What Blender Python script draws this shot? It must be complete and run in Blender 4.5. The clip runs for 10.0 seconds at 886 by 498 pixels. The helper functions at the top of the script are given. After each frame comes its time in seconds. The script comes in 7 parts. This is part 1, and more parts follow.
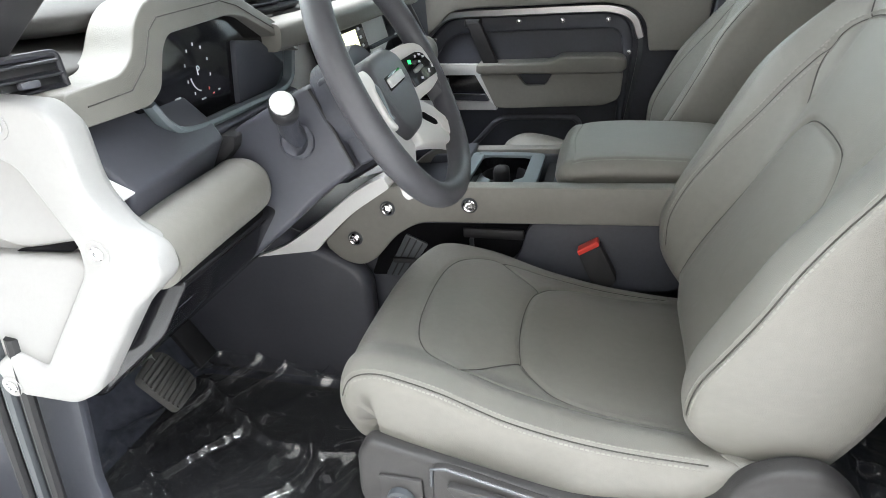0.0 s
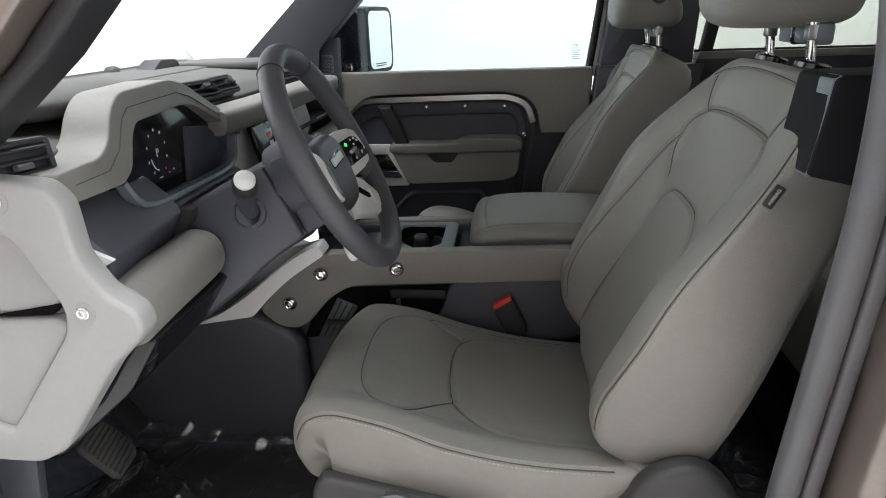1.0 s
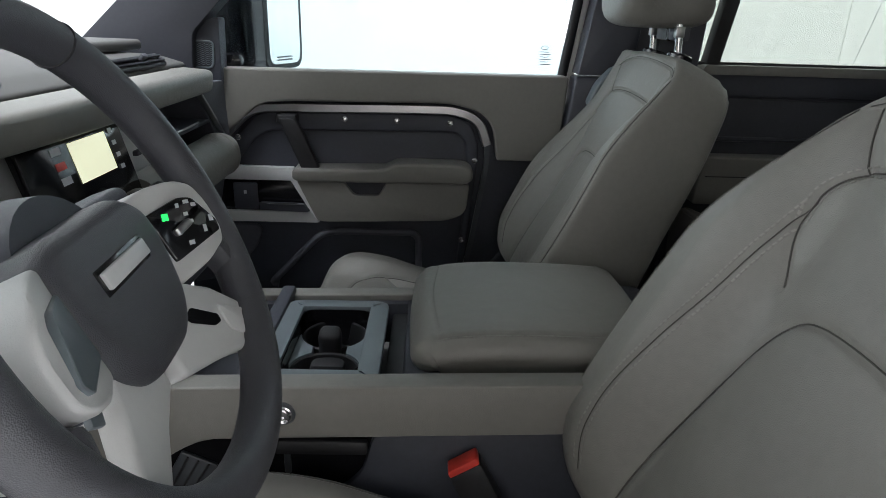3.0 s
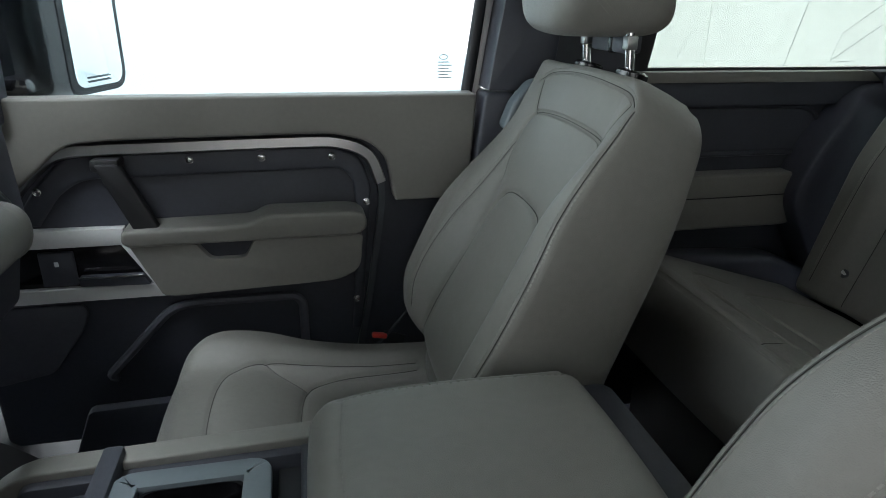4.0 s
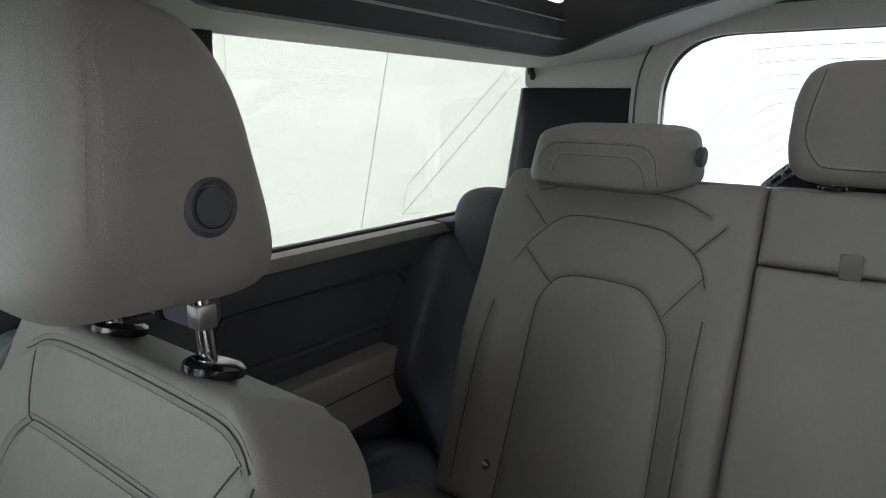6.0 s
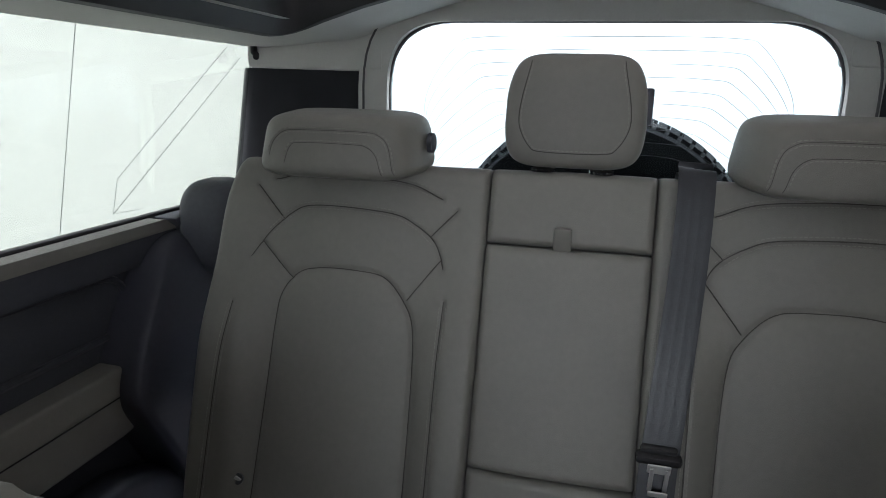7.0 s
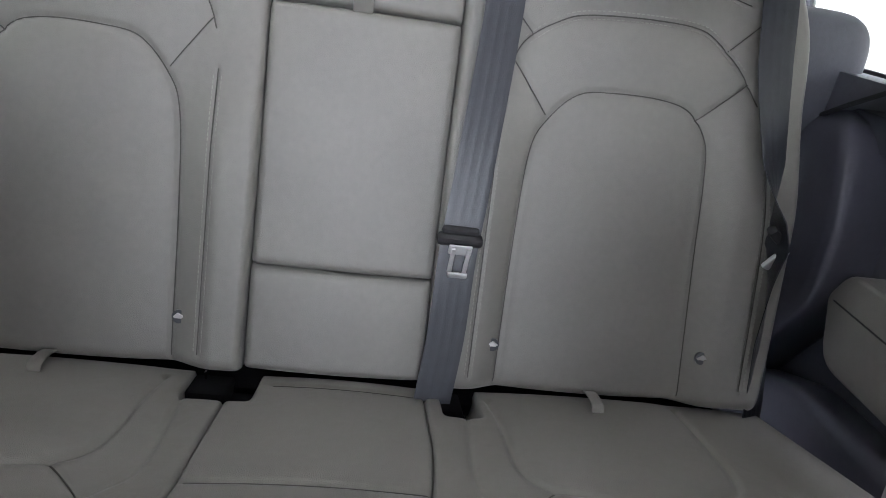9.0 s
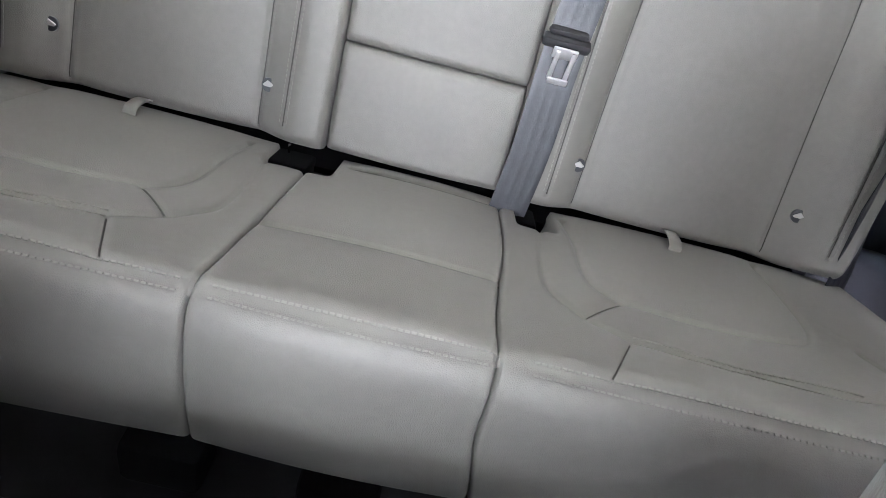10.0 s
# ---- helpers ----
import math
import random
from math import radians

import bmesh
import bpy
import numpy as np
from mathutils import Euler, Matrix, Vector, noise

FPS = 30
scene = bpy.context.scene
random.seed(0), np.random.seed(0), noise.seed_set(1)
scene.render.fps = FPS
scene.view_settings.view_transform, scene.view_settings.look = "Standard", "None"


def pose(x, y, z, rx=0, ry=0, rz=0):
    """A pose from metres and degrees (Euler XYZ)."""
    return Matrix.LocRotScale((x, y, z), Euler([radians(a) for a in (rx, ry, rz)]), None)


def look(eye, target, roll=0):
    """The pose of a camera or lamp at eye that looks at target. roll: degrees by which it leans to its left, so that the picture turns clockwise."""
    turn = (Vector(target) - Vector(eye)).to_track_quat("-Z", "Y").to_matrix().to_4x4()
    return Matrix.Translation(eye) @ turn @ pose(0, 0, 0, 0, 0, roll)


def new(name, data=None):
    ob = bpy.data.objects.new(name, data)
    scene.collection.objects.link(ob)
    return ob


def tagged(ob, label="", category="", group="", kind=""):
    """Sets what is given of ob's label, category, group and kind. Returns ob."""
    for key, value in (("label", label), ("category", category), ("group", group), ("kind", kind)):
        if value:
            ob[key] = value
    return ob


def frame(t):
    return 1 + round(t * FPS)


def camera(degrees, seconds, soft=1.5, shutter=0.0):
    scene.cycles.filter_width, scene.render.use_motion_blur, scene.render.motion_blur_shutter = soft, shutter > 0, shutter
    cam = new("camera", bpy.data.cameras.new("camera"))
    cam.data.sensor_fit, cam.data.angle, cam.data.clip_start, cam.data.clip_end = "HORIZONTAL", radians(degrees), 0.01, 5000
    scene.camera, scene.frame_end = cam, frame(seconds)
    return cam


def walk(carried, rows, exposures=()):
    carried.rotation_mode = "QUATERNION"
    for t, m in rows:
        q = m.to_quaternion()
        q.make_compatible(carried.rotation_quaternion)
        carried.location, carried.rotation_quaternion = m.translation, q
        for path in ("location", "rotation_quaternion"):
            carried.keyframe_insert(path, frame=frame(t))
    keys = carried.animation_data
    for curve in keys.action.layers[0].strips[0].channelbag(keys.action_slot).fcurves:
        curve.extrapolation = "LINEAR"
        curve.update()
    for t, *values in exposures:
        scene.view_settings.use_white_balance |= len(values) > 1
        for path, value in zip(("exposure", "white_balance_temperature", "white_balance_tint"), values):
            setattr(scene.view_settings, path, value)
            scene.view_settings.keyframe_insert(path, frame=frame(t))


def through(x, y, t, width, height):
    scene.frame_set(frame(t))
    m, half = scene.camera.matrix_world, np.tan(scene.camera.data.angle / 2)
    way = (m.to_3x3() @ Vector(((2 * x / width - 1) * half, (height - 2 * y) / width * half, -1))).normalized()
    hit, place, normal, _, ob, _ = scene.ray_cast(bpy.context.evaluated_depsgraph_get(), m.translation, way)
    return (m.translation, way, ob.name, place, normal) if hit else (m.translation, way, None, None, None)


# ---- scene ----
cam = camera(69.3, 10.0, soft=0.6)
PATH = [
    (0, (0.438, -1.202, 1.46), (-0.058, 0.521, 0.574), -3.8),
    (0.5, (0.429, -1.314, 1.488), (0.145, 0.531, 0.77), -2.5),
    (1, (0.42, -1.338, 1.492), (0.214, 0.529, 0.806), -2.0),
    (1.5, (0.414, -1.272, 1.483), (0.248, 0.603, 0.807), -1.8),
    (2, (0.439, -1.117, 1.475), (0.265, 0.76, 0.805), -1.8),
    (2.2, (0.449, -1.055, 1.475), (0.268, 0.819, 0.8), -1.2),
    (3.5, (0.317, -0.645, 1.441), (0.553, 1.219, 0.756), 2.2),
    (4, (0.353, -0.47, 1.481), (0.761, 1.354, 0.767), 0.9),
    (4.5, (0.397, -0.296, 1.503), (1.093, 1.467, 0.863), 0.9),
    (5, (0.447, -0.176, 1.55), (1.438, 1.473, 1.002), -0.9),
    (5.5, (0.501, -0.097, 1.577), (1.803, 1.353, 1.129), -1.0),
    (6, (0.537, -0.061, 1.58), (2.097, 1.115, 1.149), 0.7),
    (6.2, (0.553, -0.063, 1.578), (2.213, 0.953, 1.118), 1.7),
    (7.5, (0.593, -0.021, 1.595), (2.525, 0.085, 1.087), 1.8),
    (8, (0.625, -0.006, 1.586), (2.527, -0.21, 1.001), 5.0),
    (8.5, (0.625, -0.025, 1.507), (2.508, -0.238, 0.866), 5.8),
    (9, (0.638, -0.033, 1.458), (2.441, -0.271, 0.626), 9.0),
    (9.5, (0.64, -0.036, 1.412), (2.325, -0.266, 0.36), 14.0),
    (10, (0.62, -0.029, 1.384), (2.197, -0.13, 0.158), 16.1),
]
EXPOSURE = [(0.0, 1.10, 6100, 9), (0.5, 0.45, 6200, 10), (1.0, 0.0, 6250, 12), (2.0, 0.05, 6200, 13), (3.5, 0.18, 5950, 9), (4.0, 0.32, 5850, 6), (4.5, 0.25, 5450, -3), (5.0, 0.08, 5200, -8), (5.5, 0.24, 5500, -2), (6.0, 0.34, 6250, 12), (7.5, 0.36, 5950, 14),
            (8.0, 0.68, 5950, 14), (8.5, 1.02, 5950, 14), (9.0, 1.88, 5900, 18), (9.5, 2.76, 5950, 18), (10.0, 2.86, 5950, 18)]
walk(cam, [(t, look(eye, target, roll)) for t, eye, target, roll in PATH], EXPOSURE)

# ---- world and light: an assumed closed white booth, lit by unseen area lamps ----
world = bpy.data.worlds.new("world")
world.use_nodes = True
world.node_tree.nodes["Background"].inputs[0].default_value = (1, 1, 1, 1)
world.node_tree.nodes["Background"].inputs[1].default_value = 0.05
scene.world = world


def area_lamp(name, eye, target, sx, sy, watts, colour):
    lamp = bpy.data.lights.new(name, "AREA")
    lamp.shape, lamp.size, lamp.size_y, lamp.energy, lamp.color = "RECTANGLE", sx, sy, watts, colour
    ob = new(name, lamp)
    ob.matrix_world = look(eye, target)
    return ob


# Overhead lamp is unseen; its size and place balance the cabin light.
area_lamp("ceiling_lamp", (1.35, -0.06, 3.97), (1.35, -0.059, 0), 5.6, 2.8, 790, (1.0, 0.995, 0.99))
# Added warm fill from the driver side, for footwell and seat sides.
area_lamp("side_softbox", (0.1, -3.3, 1.35), (0.0, 0, 1.0), 5.0, 1.8, 14, (1.0, 0.83, 0.71))
# Added fill through the windscreen, to brighten the backrests.
area_lamp("front_softbox", (-4.3, -0.2, 2.3), (0.5, -0.1, 1.2), 5.0, 2.8, 185, (0.97, 1.0, 0.985))

# ---- materials ----


def material(name, colour, rough=0.5, metal=0.0, vary=0.12, scale=8.0, grain=0.0, grain_scale=900.0, spec=0.5, cells=False, coat=0.0, sheen=0.0, wrinkle=0.0):
    m = bpy.data.materials.new(name)
    m.use_nodes = True
    nt = m.node_tree
    b = nt.nodes["Principled BSDF"]
    b.inputs["Roughness"].default_value, b.inputs["Metallic"].default_value = rough, metal
    b.inputs["Specular IOR Level"].default_value = spec
    b.inputs["Coat Weight"].default_value = coat
    b.inputs["Sheen Weight"].default_value = sheen
    tc = nt.nodes.new("ShaderNodeTexCoord")
    n1 = nt.nodes.new("ShaderNodeTexNoise")
    n1.inputs["Scale"].default_value, n1.inputs["Detail"].default_value = scale, 5
    n2 = nt.nodes.new("ShaderNodeTexNoise")
    n2.inputs["Scale"].default_value, n2.inputs["Detail"].default_value = scale * 22, 3
    nt.links.new(tc.outputs["Object"], n1.inputs["Vector"])
    nt.links.new(tc.outputs["Object"], n2.inputs["Vector"])
    add = nt.nodes.new("ShaderNodeMath")
    add.operation = "MULTIPLY_ADD"
    nt.links.new(n2.outputs["Fac"], add.inputs[0])
    add.inputs[1].default_value = 0.4
    nt.links.new(n1.outputs["Fac"], add.inputs[2])
    ramp = nt.nodes.new("ShaderNodeValToRGB")
    lo, hi = [c * (1 - vary) for c in colour], [min(1, c * (1 + vary)) for c in colour]
    ramp.color_ramp.elements[0].position, ramp.color_ramp.elements[1].position = 0.45, 0.95
    ramp.color_ramp.elements[0].color, ramp.color_ramp.elements[1].color = (*lo, 1), (*hi, 1)
    nt.links.new(add.outputs[0], ramp.inputs["Fac"])
    nt.links.new(ramp.outputs["Color"], b.inputs["Base Color"])
    rr = nt.nodes.new("ShaderNodeMapRange")
    rr.inputs["To Min"].default_value, rr.inputs["To Max"].default_value = max(0.02, rough - 0.07), min(1, rough + 0.07)
    nt.links.new(n1.outputs["Fac"], rr.inputs["Value"])
    nt.links.new(rr.outputs["Result"], b.inputs["Roughness"])
    if grain:
        g = nt.nodes.new("ShaderNodeTexVoronoi" if cells else "ShaderNodeTexNoise")
        g.inputs["Scale"].default_value = grain_scale
        nt.links.new(tc.outputs["Object"], g.inputs["Vector"])
        bump = nt.nodes.new("ShaderNodeBump")
        bump.inputs["Strength"].default_value, bump.inputs["Distance"].default_value = grain, 0.0006
        nt.links.new(g.outputs["Distance" if cells else "Fac"], bump.inputs["Height"])
        nt.links.new(bump.outputs["Normal"], b.inputs["Normal"])
        if wrinkle:
            fold = nt.nodes.new("ShaderNodeTexNoise")
            fold.inputs["Scale"].default_value, fold.inputs["Detail"].default_value, fold.inputs["Distortion"].default_value = 26, 2, 0.8
            nt.links.new(tc.outputs["Object"], fold.inputs["Vector"])
            soft = nt.nodes.new("ShaderNodeBump")
            soft.inputs["Strength"].default_value, soft.inputs["Distance"].default_value = wrinkle, 0.003
            nt.links.new(fold.outputs["Fac"], soft.inputs["Height"])
            nt.links.new(soft.outputs["Normal"], bump.inputs["Normal"])
    return m


def glass(name, tint, gloss=0.04, rough=0.01, haze=0.0):
    m = bpy.data.materials.new(name)
    m.use_nodes = True
    nt = m.node_tree
    nt.nodes.remove(nt.nodes["Principled BSDF"])
    mix, tr, gl, fr, five, low = (nt.nodes.new("ShaderNode" + k) for k in ("MixShader", "BsdfTransparent", "BsdfGlossy", "LayerWeight", "Math", "MapRange"))
    tr.inputs["Color"].default_value = (*tint, 1)
    gl.inputs["Roughness"].default_value = rough
    five.operation, five.inputs[1].default_value = "POWER", 5.0
    low.inputs["To Min"].default_value = gloss
    nt.links.new(fr.outputs["Facing"], five.inputs[0])
    nt.links.new(five.outputs[0], low.inputs["Value"])
    nt.links.new(low.outputs["Result"], mix.inputs[0])
    nt.links.new(tr.outputs[0], mix.inputs[1])
    nt.links.new(gl.outputs[0], mix.inputs[2])
    end = mix
    if haze:
        end, dull = nt.nodes.new("ShaderNodeMixShader"), nt.nodes.new("ShaderNodeBsdfDiffuse")
        dull.inputs["Color"].default_value = (0.8, 0.8, 0.82, 1)
        end.inputs[0].default_value = haze
        nt.links.new(mix.outputs[0], end.inputs[1])
        nt.links.new(dull.outputs[0], end.inputs[2])
    nt.links.new(end.outputs[0], nt.nodes["Material Output"].inputs["Surface"])
    return m


def fabric(name, colour, through):
    """A thin cloth that lets a share of the light through."""
    m = material(name, colour, 0.9, vary=0.06, scale=10, grain=0.4, grain_scale=1400)
    nt = m.node_tree
    soft, mix = nt.nodes.new("ShaderNodeBsdfTranslucent"), nt.nodes.new("ShaderNodeMixShader")
    soft.inputs["Color"].default_value = (*colour, 1)
    mix.inputs[0].default_value = through
    end = nt.nodes["Material Output"].inputs["Surface"]
    nt.links.new(end.links[0].from_socket, mix.inputs[1])
    nt.links.new(soft.outputs[0], mix.inputs[2])
    nt.links.new(mix.outputs[0], end)
    return m


def glow(name, colour, strength):
    m = bpy.data.materials.new(name)
    m.use_nodes = True
    b = m.node_tree.nodes["Principled BSDF"]
    b.inputs["Base Color"].default_value = (*colour, 1)
    b.inputs["Emission Color"].default_value = (*colour, 1)
    b.inputs["Emission Strength"].default_value = strength
    return m


LEATHER = material("olive_leather", (0.184, 0.178, 0.161), 0.46, vary=0.10, scale=5, grain=0.4, grain_scale=1000, cells=True, sheen=0.05, wrinkle=0.3)
PERF = material("perforated_leather", (0.176, 0.169, 0.153), 0.5, vary=0.09, scale=6, grain=0.4, grain_scale=1000, cells=True)


def punch(m, pitch, size):
    """Small round holes in a staggered grid across y and z."""
    nt = m.node_tree
    b = nt.nodes["Principled BSDF"]
    tc, cut, cell, mid, far, dot, mix = (nt.nodes.new("ShaderNode" + k) for k in ("TexCoord", "SeparateXYZ", "CombineXYZ", "VectorMath", "VectorMath", "Math", "MixRGB"))
    nt.links.new(tc.outputs["Object"], cut.inputs[0])
    for k, op in enumerate(("ADD", "SUBTRACT")):
        a, f = nt.nodes.new("ShaderNodeMath"), nt.nodes.new("ShaderNodeMath")
        a.operation, f.operation = op, "MULTIPLY"
        nt.links.new(cut.outputs["Y"], a.inputs[0])
        nt.links.new(cut.outputs["Z"], a.inputs[1])
        nt.links.new(a.outputs[0], f.inputs[0])
        f.inputs[1].default_value = 1 / pitch
        nt.links.new(f.outputs[0], cell.inputs[k])
    mid.operation, far.operation, dot.operation = "FRACTION", "DISTANCE", "LESS_THAN"
    nt.links.new(cell.outputs[0], mid.inputs[0])
    nt.links.new(mid.outputs[0], far.inputs[0])
    far.inputs[1].default_value = (0.5, 0.5, 0)
    nt.links.new(far.outputs["Value"], dot.inputs[0])
    dot.inputs[1].default_value = size
    base = b.inputs["Base Color"].links[0].from_socket
    mix.inputs["Color2"].default_value = (0.05, 0.048, 0.044, 1)
    nt.links.new(dot.outputs[0], mix.inputs["Fac"])
    nt.links.new(base, mix.inputs["Color1"])
    nt.links.new(mix.outputs[0], b.inputs["Base Color"])


punch(PERF, 0.0052, 0.16)
STITCH = material("pale_thread", (0.235, 0.228, 0.208), 0.7, vary=0.2, scale=60)
DARK = material("dark_plastic", (0.044, 0.047, 0.060), 0.5, vary=0.2, scale=7, grain=0.5, grain_scale=1500)
ARCH = material("satin_dark_plastic", (0.058, 0.059, 0.077), 0.36, vary=0.15, scale=5, grain=0.25, grain_scale=1500)
PILLAR = material("black_pillar_trim", (0.026, 0.027, 0.034), 0.55, vary=0.15, scale=6, grain=0.3, grain_scale=1200)
SHELL = material("matt_black_shell", (0.009, 0.009, 0.011), 0.75, vary=0.2, grain=0.4, grain_scale=900, spec=0.22)
COLUMN = material("blue_black_plastic", (0.058, 0.060, 0.074), 0.42, vary=0.12, scale=5, grain=0.25, grain_scale=1400)
DARK_SOFT = material("dark_soft_panel", (0.082, 0.085, 0.102), 0.58, vary=0.2, scale=6, grain=0.5, grain_scale=900)
GLOSS = material("gloss_black", (0.008, 0.008, 0.01), 0.12, vary=0.2)
RUBBER = material("black_rubber", (0.014, 0.014, 0.016), 0.6, vary=0.25, scale=15, grain=0.3, grain_scale=500)
WHEEL_LEATHER = material("black_wheel_leather", (0.058, 0.058, 0.066), 0.42, vary=0.15, grain=0.4, grain_scale=1300, cells=True)
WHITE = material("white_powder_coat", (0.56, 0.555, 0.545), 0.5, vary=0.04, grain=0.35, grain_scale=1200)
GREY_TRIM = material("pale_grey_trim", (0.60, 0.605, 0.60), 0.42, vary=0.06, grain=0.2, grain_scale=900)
TONGUE = material("belt_tongue_steel", (0.66, 0.66, 0.67), 0.42, metal=0.7, vary=0.1, scale=30)
STEEL = material("brushed_steel", (0.42, 0.42, 0.42), 0.33, metal=1.0, vary=0.1, scale=30)
CHROME = material("chrome", (0.75, 0.75, 0.76), 0.12, metal=1.0, vary=0.05)
LINER = material("headliner_fabric", (0.56, 0.555, 0.53), 0.9, vary=0.06, scale=10, grain=0.6, grain_scale=1400)
PAINT = material("bronze_metallic_paint", (0.20, 0.165, 0.145), 0.32, metal=0.6, vary=0.08, coat=0.6)
BASE = material("charcoal_seat_plastic", (0.030, 0.029, 0.029), 0.5, vary=0.2, scale=9, grain=0.5, grain_scale=1400)
CARPET = material("black_carpet", (0.070, 0.075, 0.098), 0.95, vary=0.35, scale=40, grain=1.0, grain_scale=500)
BLIND = fabric("roof_blind_fabric", (0.60, 0.59, 0.57), 0.30)
BELT = material("black_webbing", (0.020, 0.022, 0.029), 0.36, vary=0.2, scale=90, grain=0.4, grain_scale=900, spec=0.5)
SEAM = material("dark_seam", (0.062, 0.059, 0.053), 0.8, vary=0.2)
SEAL = material("grey_rubber_seal", (0.075, 0.073, 0.078), 0.45, vary=0.15, scale=12)
# Near-black standing in for shade in recesses; also black feet and buckle housings.
VOID = material("black_shade_and_plastic", (0.004, 0.004, 0.005), 0.95, vary=0.2, spec=0.1)
DASH_TOP = material("grey_dashboard_skin", (0.070, 0.069, 0.066), 0.75, vary=0.1, grain=0.5, grain_scale=1000, spec=0.3)
# Grey chosen to bounce less light in from the driver side, not known paint.
WALL_GREY = material("wall_light_cut", (0.36, 0.352, 0.335), 0.85, vary=0.04, scale=1.0)
RED = material("red_plastic", (0.62, 0.05, 0.035), 0.4, vary=0.05)
# Same white as WHITE, darkened to offset strong light on the end bracket.
BRACKET = material("powder_coat_dimmed", (0.30, 0.298, 0.292), 0.48, vary=0.05, grain=0.4, grain_scale=1000)
WALL = material("white_booth_paint", (0.80, 0.805, 0.79), 0.85, vary=0.02, scale=1.0)
GROUND = material("grey_booth_floor", (0.58, 0.58, 0.57), 0.6, vary=0.08, scale=1.5)
CLEAR = glass("clear_glass", (0.66, 0.72, 0.735), 0.025)
SCREEN = glass("windscreen_glass", (0.95, 0.965, 0.965), 0.02)
ROOF_GLASS = glass("roof_glass", (0.72, 0.75, 0.74))
TINT = glass("green_tinted_glass", (0.54, 0.56, 0.53))
FILM = glass("clear_plastic_film", (0.93, 0.94, 0.96), 0.13, 0.035, 0.03)
TYRE = material("matt_tyre_rubber", (0.010, 0.010, 0.011), 0.85, vary=0.3, scale=20, grain=0.4, grain_scale=300, spec=0.2)
# White set lighter than WHITE to make up for shade on the blades.
BLADE = material("white_lifted_for_shade", (0.78, 0.78, 0.77), 0.45, vary=0.03, grain=0.2, grain_scale=1000)
BLUE_GREY = material("blue_grey_plastic", (0.125, 0.148, 0.163), 0.4, vary=0.08)
SATIN = material("satin_grey_frame", (0.055, 0.061, 0.068), 0.32, vary=0.1)
PEDAL = material("worn_pedal_rubber", (0.07, 0.068, 0.065), 0.75, vary=0.35, scale=30, grain=1.0, grain_scale=260)
MIRROR = material("mirror_glass", (0.85, 0.87, 0.88), 0.02, metal=1.0, vary=0.0)
WHITE_PRINT = glow("display_white", (0.42, 0.43, 0.44), 0.07)
RED_PRINT = glow("display_red", (0.55, 0.08, 0.06), 0.06)
GREEN_PRINT = glow("button_green", (0.05, 0.9, 0.15), 0.9)
MAP_PRINT = glow("display_map", (0.85, 0.83, 0.55), 0.8)

# ---- building helpers ----
CY = -0.008


def mesh(name, verts, faces, angle=None):
    me = bpy.data.meshes.new(name)
    me.from_pydata([tuple(map(float, v)) for v in verts], [], [tuple(map(int, f)) for f in faces])
    me.shade_smooth()
    if angle:
        me.set_sharp_from_angle(angle=radians(angle))
    me.update()
    return me


def thing(name, base, label, category, group="", kind=""):
    ob = new(name)
    ob.location, ob.empty_display_size = base, 0.05
    return tagged(ob, label, category, group, kind)


def part(name, me, mat, parent=None, label="", angle=35):
    if isinstance(me, bmesh.types.BMesh):
        bm, me = me, bpy.data.meshes.new(name)
        bmesh.ops.recalc_face_normals(bm, faces=bm.faces)
        bm.to_mesh(me)
        bm.free()
        me.shade_smooth()
        me.set_sharp_from_angle(angle=radians(angle))
    me.name = name
    me.materials.clear()
    me.materials.append(mat)
    ob = new(name, me)
    if parent:
        ob.parent = parent
        if parent.type == "EMPTY":
            ob.matrix_parent_inverse = Matrix.Translation(parent.location).inverted()
    return tagged(ob, label)


def rbox(c, s, bev=0.004, rot=(0, 0, 0), seg=2):
    bm = bmesh.new()
    bmesh.ops.create_cube(bm, size=1, matrix=Matrix.Diagonal((*s, 1)))
    bmesh.ops.bevel(bm, geom=bm.edges[:], offset=min(bev, min(s) * 0.49), segments=seg, affect="EDGES", profile=0.5)
    bmesh.ops.transform(bm, matrix=pose(*c, *rot), verts=bm.verts)
    return bm


def rounded(poly, r, n=5):
    """The polygon with its corners rounded; r: one radius, or one for each corner."""
    out, k = [], len(poly)
    for i in range(k):
        p, a, b = Vector(poly[i]), Vector(poly[i - 1]), Vector(poly[(i + 1) % k])
        ri = r[i] if isinstance(r, (list, tuple)) else r
        d1, d2 = (a - p), (b - p)
        ri = min(ri, d1.length * 0.48, d2.length * 0.48)
        if ri <= 0.0005:
            out.append(tuple(p))
            continue
        q1, q2 = p + d1.normalized() * ri, p + d2.normalized() * ri
        for j in range(n + 1):
            t = j / n
            out.append(tuple(q1 * (1 - t) ** 2 + p * 2 * t * (1 - t) + q2 * t ** 2))
    return out


def prism(poly, axis, a, b, bev=0.003, seg=2):
    """A polygon in the plane across axis, given a thickness from a to b along it."""
    put = {"y": lambda p, d: (p[0], d, p[1]), "x": lambda p, d: (d, p[0], p[1]), "z": lambda p, d: (p[0], p[1], d)}[axis]
    bm = bmesh.new()
    lo, hi = [bm.verts.new(put(p, a)) for p in poly], [bm.verts.new(put(p, b)) for p in poly]
    f1, f2 = bm.faces.new(lo), bm.faces.new(hi)
    k = len(poly)
    for i in range(k):
        bm.faces.new((lo[i], lo[(i + 1) % k], hi[(i + 1) % k], hi[i]))
    bmesh.ops.recalc_face_normals(bm, faces=bm.faces)
    if bev:
        bmesh.ops.bevel(bm, geom=list(f1.edges) + list(f2.edges), offset=bev, segments=seg, affect="EDGES", profile=0.5, clamp_overlap=True)
    return bm


